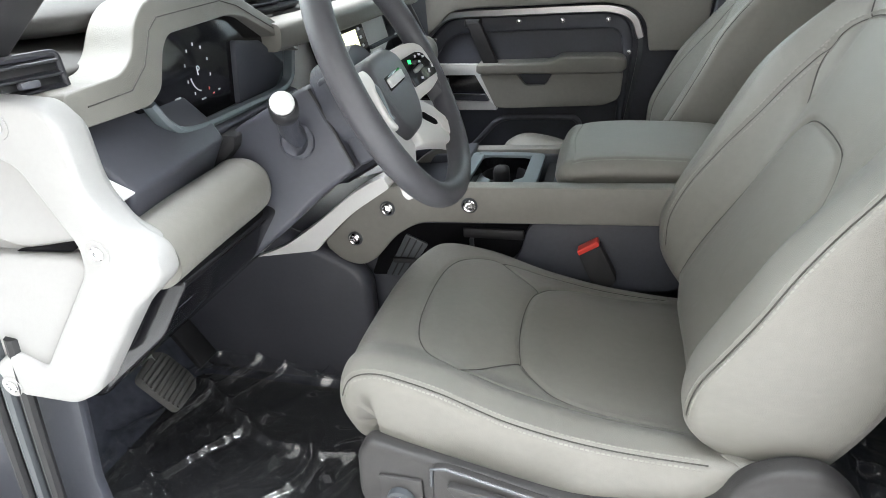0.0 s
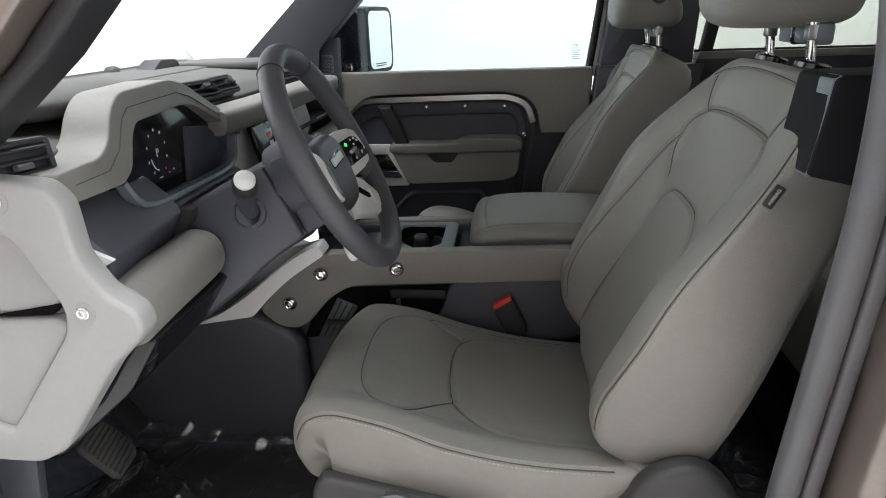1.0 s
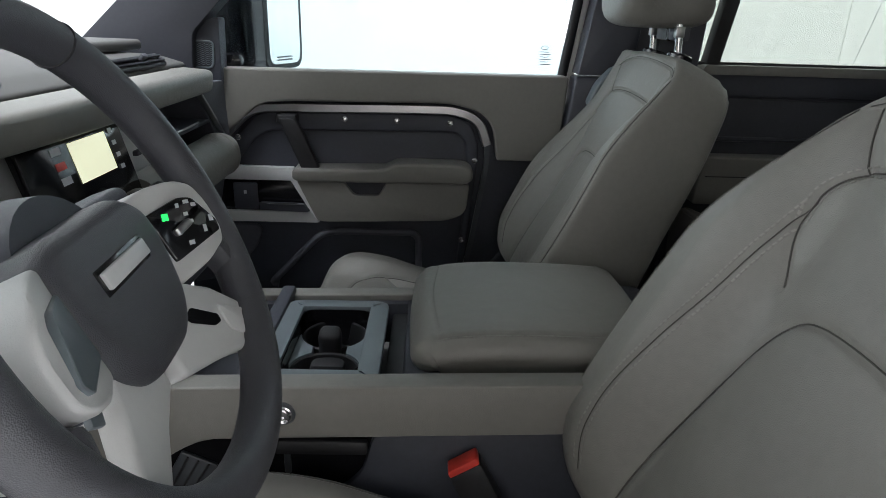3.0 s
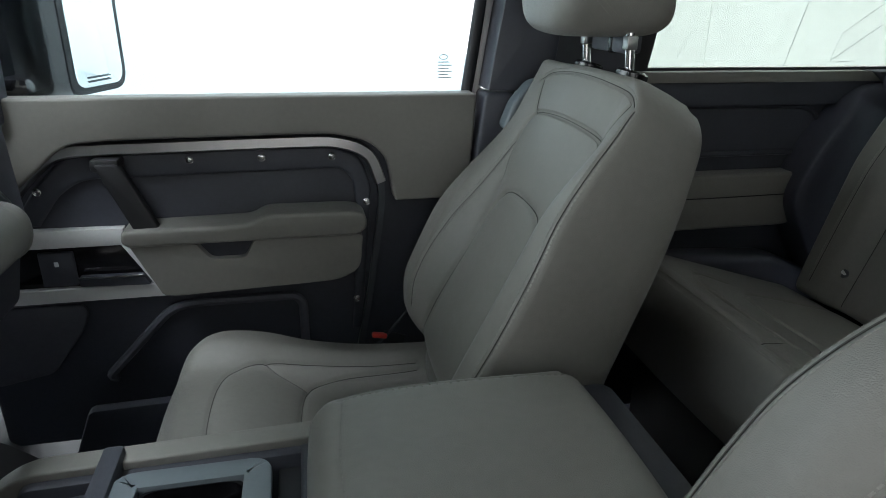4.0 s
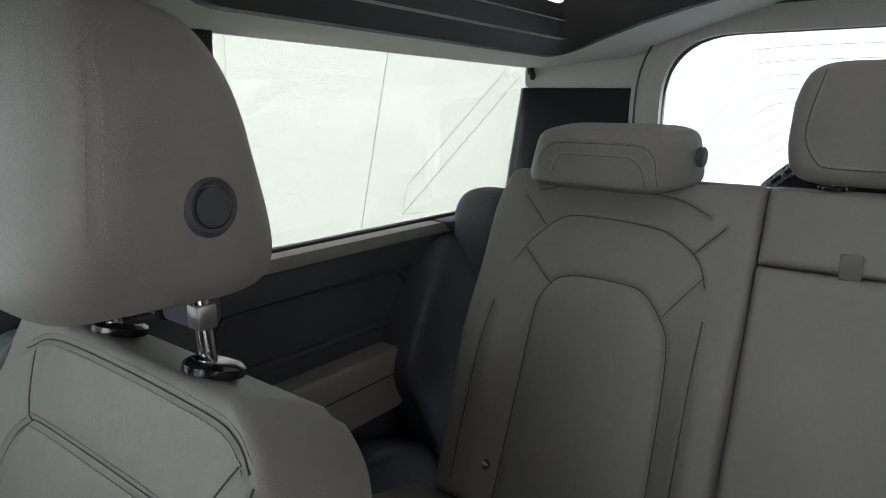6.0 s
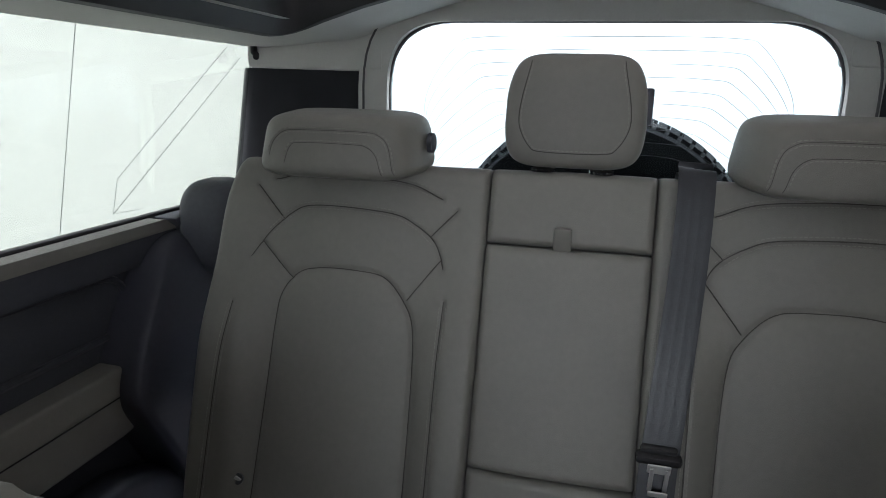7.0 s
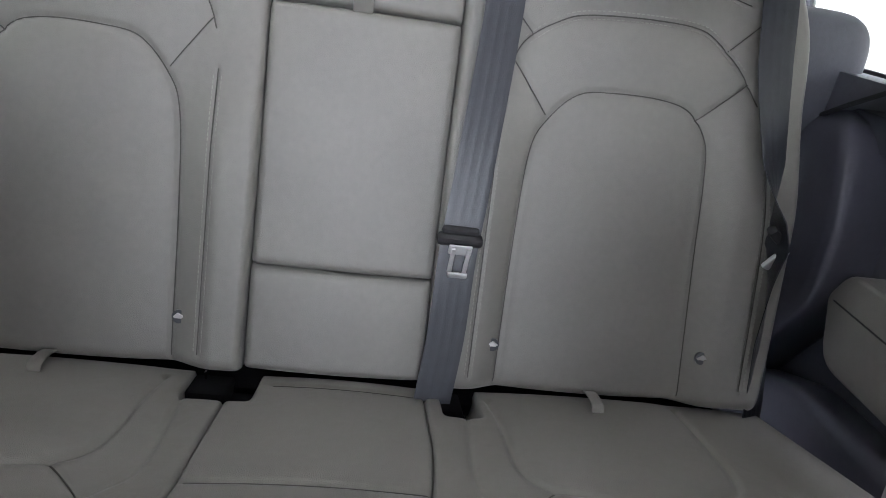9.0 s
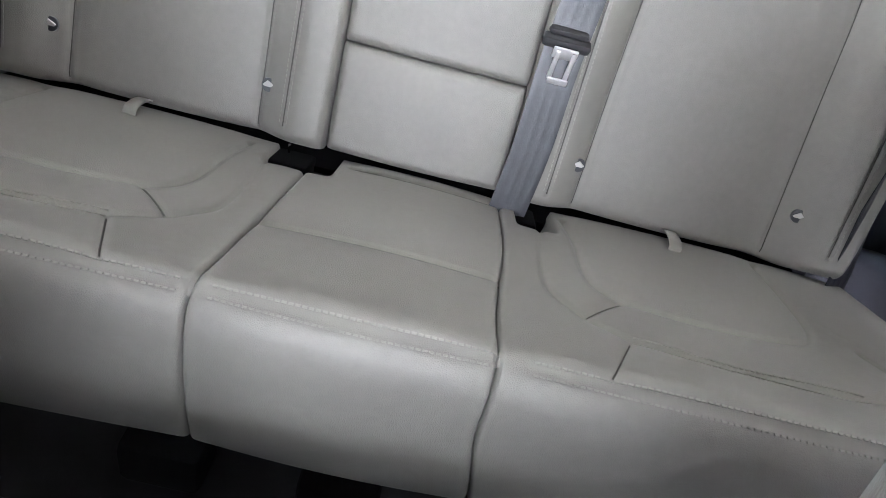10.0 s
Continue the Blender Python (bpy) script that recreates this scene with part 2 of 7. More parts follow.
def spline(pts, n=12, closed=False):
    """Points of a Catmull-Rom curve through pts."""
    p = np.array(pts, float)
    ext = np.vstack([p[-1], p, p[0], p[1]]) if closed else np.vstack([2 * p[0] - p[1], p, 2 * p[-1] - p[-2]])
    out = []
    for i in range(len(p) if closed else len(p) - 1):
        a, b, c, d = ext[i:i + 4]
        for t in np.linspace(0, 1, n, endpoint=False):
            out.append(0.5 * (2 * b + (c - a) * t + (2 * a - 5 * b + 4 * c - d) * t ** 2 + (3 * b - a - 3 * c + d) * t ** 3))
    if not closed:
        out.append(p[-1])
    return np.array(out)


def sweep(pts, profile, closed=False, up=(0, 0, 1)):
    """A closed profile (a across, b up) swept along pts; up keeps it from twisting."""
    p, up, k = np.array(pts, float), np.array(up, float), len(profile)
    verts, faces, n = [], [], len(pts)
    for i in range(n):
        a, b = (p[i - 1], p[(i + 1) % n]) if closed else (p[max(i - 1, 0)], p[min(i + 1, n - 1)])
        t = (b - a) / np.linalg.norm(b - a)
        s = np.cross(t, up)
        s /= np.linalg.norm(s)
        w = np.cross(s, t)
        verts += [p[i] + s * q[0] + w * q[1] for q in profile]
    for i in range(n if closed else n - 1):
        j = (i + 1) % n
        faces += [(i * k + m, i * k + (m + 1) % k, j * k + (m + 1) % k, j * k + m) for m in range(k)]
    if not closed:
        faces += [tuple(range(k))[::-1], tuple(range((n - 1) * k, n * k))]
    return mesh("sweep", verts, faces, 40)


def circle(r, n=12, r2=None):
    return [(r * math.cos(2 * math.pi * i / n), (r2 or r) * math.sin(2 * math.pi * i / n)) for i in range(n)]


def revolve(profile, origin, way, n=20):
    """(radius, height) pairs turned round the line from origin along way."""
    z = Vector(way).normalized()
    turn = Matrix.Translation(origin) @ z.to_track_quat("Z", "Y").to_matrix().to_4x4()
    verts, faces = [], []
    for r, h in profile:
        verts += [turn @ Vector((r * math.cos(2 * math.pi * i / n), r * math.sin(2 * math.pi * i / n), h)) for i in range(n)]
    for j in range(len(profile) - 1):
        faces += [(j * n + i, j * n + (i + 1) % n, (j + 1) * n + (i + 1) % n, (j + 1) * n + i) for i in range(n)]
    faces += [tuple(range(n))[::-1], tuple(range((len(profile) - 1) * n, len(profile) * n))]
    return mesh("revolved", verts, faces, 35)


def screw(parent, at, way, r=0.0075, name="screw"):
    """A steel screw head with a rim, a dished face and a socket."""
    me = revolve([(r, 0), (r, 0.0025), (r * 0.86, 0.0035), (r * 0.66, 0.0025), (r * 0.6, 0.002), (r * 0.55, 0.0042), (r * 0.34, 0.0046), (r * 0.28, 0.002), (r * 0.05, 0.002)], at, way, 18)
    return part(name, me, CHROME, parent)


def blob(c, half, power=2.6, n=40, m=26, shape=None, rot=(0, 0, 0)):
    """A rounded cushion: a superellipsoid, shaped further by shape(points in units of half)."""
    th, ph = np.linspace(-np.pi, np.pi, n, endpoint=False), np.linspace(-np.pi / 2, np.pi / 2, m)
    cc = lambda a: np.sign(np.cos(a)) * np.abs(np.cos(a)) ** (2 / power)
    ss = lambda a: np.sign(np.sin(a)) * np.abs(np.sin(a)) ** (2 / power)
    x, y, z = (cc(ph)[:, None] * cc(th)[None]).ravel(), (cc(ph)[:, None] * ss(th)[None]).ravel(), (ss(ph)[:, None] * np.ones(n)[None]).ravel()
    p = np.stack([x, y, z], 1)
    if shape:
        p = shape(p)
    p = p * np.array(half)
    turn = np.array(pose(*c, *rot))
    p = p @ turn[:3, :3].T + turn[:3, 3]
    faces = [(j * n + i, j * n + (i + 1) % n, (j + 1) * n + (i + 1) % n, (j + 1) * n + i) for j in range(m - 1) for i in range(n)]
    return mesh("blob", p, faces)


def smooth(x):
    x = np.clip(x, 0, 1)
    return x * x * (3 - 2 * x)


class Pad:
    """An upholstered pad: a curve in x and z carries a face of half width hw(v), puffed by puff(u, v), with seams pressed into it."""

    def __init__(self, cy, ctrl, hw, depth, edge=0.025, puff=None, seams=(), end=None, nu=150, nv=150, warp=None, patch=None, thin=None, extra=None):
        self.extra = extra or (1, lambda v: 0.0 * v)
        self.patch, self.thin = patch, thin or (lambda u: 1.0)
        c = spline(ctrl, 24)
        d = np.concatenate([[0], np.cumsum(np.linalg.norm(np.diff(c, axis=0), axis=1))])
        self.c, self.d, self.length = c, d, d[-1]
        self.depth = depth if callable(depth) else (lambda v: np.full_like(np.asarray(v, float), depth))
        self.cy, self.hw, self.edge, self.puff, self.nu, self.nv, self.warp = cy, hw, edge, puff, nu, nv, warp
        self.end = end or (edge, edge)
        self.seams = [(spline(s[0], 10) if len(s[0]) > 2 else np.array(s[0], float), s[1], s[2]) for s in seams]

    def centre(self, v):
        x, z = np.interp(v, self.d, self.c[:, 0]), np.interp(v, self.d, self.c[:, 1])
        e = 0.004
        tx = np.interp(v + e, self.d, self.c[:, 0]) - np.interp(v - e, self.d, self.c[:, 0])
        tz = np.interp(v + e, self.d, self.c[:, 1]) - np.interp(v - e, self.d, self.c[:, 1])
        k = np.hypot(tx, tz) + 1e-9
        return x, z, -tz / k, tx / k

    def wide(self, u, v):
        return self.hw(v) + self.extra[1](v) * (np.asarray(u) * self.extra[0] > 0)

    def point(self, u, v, w):
        x, z, nx, nz = self.centre(v)
        dx, dz = self.warp(u, v) if self.warp else (0, 0)
        return np.stack([x + nx * w + dx, self.cy + u, z + nz * w + dz], -1)

    def height(self, u, v):
        hw = self.wide(u, v)
        w = self.puff(u, v) if self.puff else np.zeros_like(u)
        fall = lambda d, r: r - np.sqrt(np.maximum(r * r - (r - np.clip(d, 0, r)) ** 2, 0))
        w = w - fall(hw - np.abs(u), self.edge)
        w = w - fall(v, self.end[0]) - fall(self.length - v, self.end[1])
        for line, deep, wide in self.seams:
            near = np.full(u.shape, 9.0)
            for a, b in zip(line[:-1], line[1:]):
                ab = b - a
                t = np.clip(((u - a[0]) * ab[0] + (v - a[1]) * ab[1]) / (ab @ ab + 1e-12), 0, 1)
                near = np.minimum(near, np.hypot(u - a[0] - t * ab[0], v - a[1] - t * ab[1]))
            w = w - deep * (np.exp(-(near / wide) ** 2) + 0.55 * np.exp(-(near / (wide * 5)) ** 2))
        return np.maximum(w, -self.depth(v) * 0.95)

    def build(self):
        q = np.linspace(-1, 1, self.nu)
        s = 0.65 * q + 0.35 * np.sin(q * np.pi / 2)
        q = np.linspace(0, 1, self.nv)
        v = self.length * (0.7 * q + 0.3 * (0.5 - 0.5 * np.cos(q * np.pi)))
        V, S = np.meshgrid(v, s, indexing="ij")
        U = S * self.wide(S, V)
        p = self.point(U, V, self.height(U, V)).reshape(-1, 3)
        nu, nv = self.nu, self.nv
        i, j = np.meshgrid(np.arange(nv - 1), np.arange(nu - 1), indexing="ij")
        a = (i * nu + j).ravel()
        faces = np.stack([a, a + 1, a + nu + 1, a + nu], 1).tolist()
        ring = list(range(nu)) + [k * nu + nu - 1 for k in range(1, nv)] + [(nv - 1) * nu + k for k in range(nu - 2, -1, -1)] + [k * nu for k in range(nv - 2, 0, -1)]
        uu, vv = U.ravel()[ring], V.ravel()[ring]
        base = len(p)
        k = len(ring)
        rows = [(0.995, 0.0, 0.55), (0.985, 0.002, 0.85), (0.96, 0.01, 0.98), (0.90, 0.025, 1.06)]
        p = np.vstack([p] + [self.point(uu * a, np.clip(vv, b, self.length - b), -self.depth(vv) * self.thin(uu) * c) for a, b, c in rows])
        for m in range(k):
            n = (m + 1) % k
            faces.append((ring[n], ring[m], base + m, base + n))
            for r in range(3):
                faces.append((base + r * k + n, base + r * k + m, base + (r + 1) * k + m, base + (r + 1) * k + n))
        faces.append(tuple(range(base + 3 * k, base + 4 * k))[::-1])
        me = mesh("pad", p, faces)
        if self.patch:
            mid = lambda q: q.reshape(nv, nu)[:-1, :-1].ravel() + 0.5 * np.diff(q.reshape(nv, nu), axis=0)[:, :-1].ravel()
            index = np.zeros(len(faces), dtype=np.int32)
            index[:len(a)] = self.patch(U[:-1, :-1].ravel() + 0.5 * np.diff(U, axis=1)[:-1].ravel(), mid(V.ravel()))
            me.polygons.foreach_set("material_index", index)
        return me

    def welts(self, lines, r=0.0009):
        """Dark seam lines laid along the grooves."""
        verts, faces = [], []
        for line in lines:
            d = np.concatenate([[0], np.cumsum(np.linalg.norm(np.diff(line, axis=0), axis=1))])
            at = np.linspace(0, d[-1], max(4, int(d[-1] / 0.004)))
            u, v = np.interp(at, d, line[:, 0]), np.interp(at, d, line[:, 1])
            p = self.point(u, v, self.height(u, v) + 0.0008)
            q = self.point(u, v, self.height(u, v) + 0.0108)
            n = (q - p) / 0.01
            t = np.gradient(p, axis=0)
            s = np.cross(t, n)
            s /= np.linalg.norm(s, axis=1)[:, None] + 1e-9
            base, m = len(verts), 6
            for i in range(len(p)):
                verts += [p[i] + r * (math.cos(b) * s[i] + math.sin(b) * n[i]) for b in np.arange(m) * math.tau / m]
            faces += [(base + i * m + j, base + i * m + (j + 1) % m, base + (i + 1) * m + (j + 1) % m, base + (i + 1) * m + j) for i in range(len(p) - 1) for j in range(m)]
        return mesh("seam", verts, faces)

    def stitches(self, lines, off=(-0.0048, 0.0048), step=0.0060, size=(0.0040, 0.0011, 0.0008)):
        """Small dashes of thread along both sides of the lines."""
        verts, faces = [], []
        for line in lines:
            line = spline(line, 10) if len(line) > 2 else np.array(line, float)
            d = np.concatenate([[0], np.cumsum(np.linalg.norm(np.diff(line, axis=0), axis=1))])
            at = np.arange(step, d[-1] - step, step)
            u, v = np.interp(at, d, line[:, 0]), np.interp(at, d, line[:, 1])
            e = 0.002
            tu, tv = np.interp(at + e, d, line[:, 0]) - np.interp(at - e, d, line[:, 0]), np.interp(at + e, d, line[:, 1]) - np.interp(at - e, d, line[:, 1])
            k = np.hypot(tu, tv)
            tu, tv = tu / k, tv / k
            for o in off:
                uo, vo = u - tv * o, v + tu * o
                corner = []
                for sa in (-1, 1):
                    for sb in (-1, 1):
                        uc, vc = uo + tu * sa * size[0] / 2 - tv * sb * size[1] / 2, vo + tv * sa * size[0] / 2 + tu * sb * size[1] / 2
                        h = self.height(uc, vc)
                        corner += [self.point(uc, vc, h - 0.0006), self.point(uc, vc, h + size[2])]
                c = np.stack(corner, 1)
                for q in c:
                    b = len(verts)
                    verts += list(q)
                    faces += [(b + 1, b + 3, b + 7, b + 5), (b, b + 1, b + 5, b + 4), (b + 2, b + 6, b + 7, b + 3), (b, b + 2, b + 3, b + 1), (b + 4, b + 5, b + 7, b + 6)]
        return mesh("stitching", verts, faces, 30)


def on_blob(pts, c, half, power, shape=None):
    """A curve on the front of a blob through (across, up) places in units of its half sizes."""
    q = spline(pts, 8)
    x = -np.maximum(0, 1 - np.abs(q[:, 0]) ** power - np.abs(q[:, 1]) ** power) ** (1 / power)
    p = np.stack([x, q[:, 0], q[:, 1]], 1)
    return (shape(p) if shape else p) * np.array(half) + np.array(c)


def threads(line, out, off=(-0.003, 0.003), step=0.0062, size=(0.0042, 0.0013, 0.0011)):
    """Small dashes of thread beside a line in space; out points away from the surface."""
    line, out = np.array(line), np.array(out, float) / np.linalg.norm(out)
    d = np.concatenate([[0], np.cumsum(np.linalg.norm(np.diff(line, axis=0), axis=1))])
    at = lambda a: np.array([np.interp(a, d, line[:, k]) for k in range(3)])
    verts, faces = [], []
    for a in np.arange(step, d[-1] - step, step):
        t = at(a + size[0] / 2) - at(a - size[0] / 2)
        t /= np.linalg.norm(t) + 1e-9
        w = np.cross(t, out)
        for o in off:
            c, b = at(a) + w * o, len(verts)
            verts += [c + t * i * size[0] / 2 + w * j * size[1] / 2 + out * k for i in (-1, 1) for j in (-1, 1) for k in (-0.001, size[2])]
            faces += [(b + 1, b + 3, b + 7, b + 5), (b, b + 1, b + 5, b + 4), (b + 2, b + 6, b + 7, b + 3), (b, b + 2, b + 3, b + 1), (b + 4, b + 5, b + 7, b + 6)]
    return mesh("stitching", verts, faces, 30)


def curve_of(pairs):
    """A smooth width from (v, half width) pairs."""
    a = spline(pairs, 16)
    return lambda v: np.interp(v, a[:, 0], a[:, 1])


# ---- the booth ----
for name, c, s, word in (("wall_passenger_side", (0.5, 3.55, 2), (10.2, 0.1, 4), "white painted booth wall beside the car"), ("wall_driver_side", (0.5, -3.55, 2), (10.2, 0.1, 4), "grey painted booth wall beside the car"),
                         ("wall_front", (-4.55, 0, 2), (0.1, 7, 4), "white painted booth wall before the car"), ("wall_rear", (5.55, 0, 2), (0.1, 7, 4), "white painted booth wall behind the car")):
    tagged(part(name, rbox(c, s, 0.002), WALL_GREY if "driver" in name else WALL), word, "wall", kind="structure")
tagged(part("ground", rbox((0.5, 0, -0.05), (11, 9, 0.1), 0.002), GROUND), "grey painted booth floor under the car", "ground", kind="structure")
tagged(part("ceiling", rbox((0.5, 0, 4.05), (10.2, 7.2, 0.1), 0.002), WALL), "white painted booth ceiling", "ceiling", kind="structure")

for name, sx, sy in (("wall_corner_rear_passenger", 1, 1), ("wall_corner_rear_driver", 1, -1), ("wall_corner_front_passenger", -1, 1), ("wall_corner_front_driver", -1, -1)):
    bend = [math.pi / 2 * k / 24 for k in range(25)]
    cx, cy, big = (3.0 if sx > 0 else -2.0), sy * 1.0, 2.5
    line = [(cx + sx * (big - 0.01) * math.sin(a), cy + sy * (big - 0.01) * math.cos(a)) for a in bend]
    back_line = [(cx + sx * (big + 0.04) * math.sin(a), cy + sy * (big + 0.04) * math.cos(a)) for a in reversed(bend)]
    # The front driver corner takes the light-cutting grey too.
    tagged(part(name, prism(line + back_line, "z", 0.0, 4.0, 0), WALL_GREY if name == "wall_corner_front_driver" else WALL), "rounded booth corner", "wall", kind="structure")

# ---- car shell ----
FLOOR = 0.62
tagged(part("floor", prism(rounded([(-0.75, -0.70), (1.95, -0.70), (1.95, 0.69), (-0.75, 0.69)], 0.03), "z", FLOOR - 0.05, FLOOR), CARPET), "black carpeted cabin floor", "floor", kind="structure")
tagged(part("underbody", rbox((0.6, CY, 0.42), (2.7, 1.3, 0.28), 0.03), RUBBER), "black underbody and chassis below the cabin", "underbody", kind="structure")
for x in (-0.45, 1.55):
    for s in (-1, 1):
        w = thing("road_wheel", (x, CY + s * 0.78, 0), "black tyre on a dark wheel under the car", "wheel", "road wheels")
        part("tyre", revolve([(0.22, -0.1), (0.33, -0.11), (0.37, -0.07), (0.372, 0.07), (0.33, 0.11), (0.22, 0.1)], (x, CY + s * 0.78, 0.372), (0, 1, 0), 40), RUBBER, w)
        part("rim", revolve([(0.22, -0.05), (0.2, 0.02), (0.05, 0.05), (0.02, 0.05)], (x, CY + s * 0.78, 0.372), (0, s, 0), 30), STEEL, w)
tagged(part("firewall", prism([(-0.72, FLOOR), (-0.40, FLOOR), (-0.62, 0.88), (-0.60, 1.18), (-0.72, 1.18)], "y", -0.69, 0.68, 0.01), CARPET), "black carpeted footwell bulkhead", "bulkhead", kind="structure")


def roof_shell():
    """The headliner: an arched sheet with an opening for the glass roof."""
    ys, xs = np.linspace(-0.72, 0.72, 49), np.linspace(-0.10, 1.97, 60)
    verts, faces = [], []
    arch = lambda y: 1.80 - 0.11 * min(1.0, abs(y) / 0.5) ** 2 - 0.018 * smooth((np.abs(y) - 0.5) / 0.2)
    for lift in (0, 0.03):
        for x in xs:
            for y in ys:
                verts.append((x, CY + y, arch(y) + lift - 0.02 * smooth((0.15 - x) / 0.3)))
    n, m = len(xs), len(ys)
    hole = lambda i, j: 0.84 < xs[i] and xs[i + 1] < 1.63 and abs(ys[j]) < 0.51 and abs(ys[j + 1]) < 0.51
    for i in range(n - 1):
        for j in range(m - 1):
            if not hole(i, j):
                a, b = i * m + j, n * m + i * m + j
                faces += [(a, a + 1, a + m + 1, a + m), (b, b + m, b + m + 1, b + 1)]
    return mesh("ceiling", verts, faces)


tagged(part("ceiling_headliner", roof_shell(), LINER), "pale grey fabric headliner with a roof opening", "ceiling", kind="structure")
roof = thing("sunroof", (0.86, CY, 1.72), "dark glass roof panel in a black plastic surround", "sunroof", kind="structure")
rim = []
outline = rounded([(0.86, -0.515), (1.63, -0.515), (1.63, 0.515), (0.86, 0.515)], 0.07, 8)
for (xa, ya), (xb, yb) in zip(outline, outline[1:] + outline[:1]):
    for t in np.linspace(0, 1, 12 if abs(yb - ya) > 0.2 or abs(xb - xa) > 0.2 else 1, endpoint=False):
        x, y = xa + (xb - xa) * t, ya + (yb - ya) * t
        rim.append((x, CY + y, 1.805 - 0.095 * (abs(y) / 0.5) ** 2))
part("surround", sweep(rim, [(-0.016, -0.034), (-0.004, -0.036), (0.018, -0.024), (0.03, 0.005), (0.034, 0.05), (-0.03, 0.05), (-0.03, 0.0)], True), RUBBER, roof, "black plastic surround")
part("sun_blind", rbox((1.245, CY, 1.832), (0.83, 1.06, 0.004), 0.001), BLIND, roof, "pale translucent fabric blind")
pane = part("pane", rbox((1.245, CY, 1.884), (0.838, 1.078, 0.006), 0.002), ROOF_GLASS, roof, "tinted roof glass")
pane.visible_shadow = False
roof = thing("roof_outer", (0.93, CY, 1.85), "bronze metallic roof skin round the glass panel", "roof", kind="structure")
for c, size in (((0.335, CY, 1.875), (0.97, 1.5, 0.05)), ((1.84, CY, 1.875), (0.34, 1.5, 0.05)), ((1.245, CY + 0.645, 1.875), (0.85, 0.21, 0.05)), ((1.245, CY - 0.645, 1.875), (0.85, 0.21, 0.05))):
    part("skin", rbox(c, size, 0.008), PAINT, roof)

# windscreen, bonnet and front pillars
poly = rounded([(-0.46, 1.26), (-0.16, 1.30), (-0.15, 1.405), (0.16, 1.72), (-0.02, 1.72), (-0.40, 1.375), (-0.46, 1.34)], 0.012)
tagged(part("pillar_front_passenger", prism(poly, "y", 0.630, 0.69, 0.02, 4), PILLAR), "dark grey front roof pillar trim", "pillar", kind="structure")
sail = thing("pillar_front_tweeter", (-0.17, 0.66, 1.36), "black loudspeaker grille set in the front pillar foot", "speaker grille", kind="structure")
part("sail", prism(rounded([(-0.30, 1.29), (-0.105, 1.29), (-0.100, 1.44), (-0.15, 1.42)], 0.012), "y", 0.655, 0.70, 0.008, 3), DARK, sail)
grille = rounded([(-0.197, 1.334), (-0.119, 1.332), (-0.115, 1.387), (-0.178, 1.387), (-0.203, 1.362)], 0.012)
part("grille_rim", sweep([(x, 0.653, z) for x, z in grille], circle(0.0025, 8), True, (0, 1, 0)), BLUE_GREY, sail)
cell = mesh("grille_bar", [(0, 0, 0), (0.0045, 0, 0.0015), (0.0045, 0.002, 0.0015), (0, 0.002, 0), (0, 0, 0.0012), (0.0045, 0, 0.0027), (0.0045, 0.002, 0.0027), (0, 0.002, 0.0012)],
            [(0, 1, 5, 4), (4, 5, 6, 7), (0, 3, 2, 1), (0, 4, 7, 3), (1, 2, 6, 5)])
verts, faces = [], []
for i in range(15):
    for j in range(11):
        b, flip = len(verts), 1 if i % 2 else -1
        for v in cell.vertices:
            verts.append((-0.193 + i * 0.005 + v.co.x, 0.651 + v.co.y, 1.339 + j * 0.0042 + flip * (v.co.z - 0.0008)))
        faces += [tuple(b + k for k in f.vertices) for f in cell.polygons]
tagged(part("grille_mesh", mesh("grille_mesh", verts, faces, 30), BLUE_GREY, sail, "dark metal grille mesh"), kind="stuff")
for a, b, mat, name, y0, y1 in ((0.0, 0.05, PAINT, "pillar_front_driver", -0.80, -0.70), (0.052, 0.085, RUBBER, "pillar_front_driver_seal", -0.765, -0.70)):
    line = lambda d: [(-0.30 + d, 1.22), (-0.195 + d, 1.345), (-0.04 + d, 1.465), (0.20 + d, 1.70)]
    poly = line(a - 0.05 if mat is PAINT else a - 0.05) + [(x, z) for x, z in reversed(line(b - 0.05))]
    if mat is PAINT:
        poly = line(0.0) + [(0.0, 1.72), (-0.5, 1.30)]
    tagged(part(name, prism(poly, "y", y0, y1, 0.008, 3), mat), "bronze metallic front door pillar" if mat is PAINT else "black rubber door seal on the front pillar", "pillar", kind="structure")
screen = rbox((0, 0, 0), (0.74, 1.44, 0.006), 0.002)
bmesh.ops.transform(screen, matrix=pose(-0.37, CY, 1.545, 0, -43, 0), verts=screen.verts)
tagged(part("window_front", screen, SCREEN), "clear laminated windscreen glass", "windscreen", kind="structure").visible_shadow = False
tagged(part("bonnet", rbox((-1.15, CY, 1.27), (1.2, 1.5, 0.06), 0.03), PAINT), "bronze metallic bonnet before the windscreen", "bonnet", kind="structure")

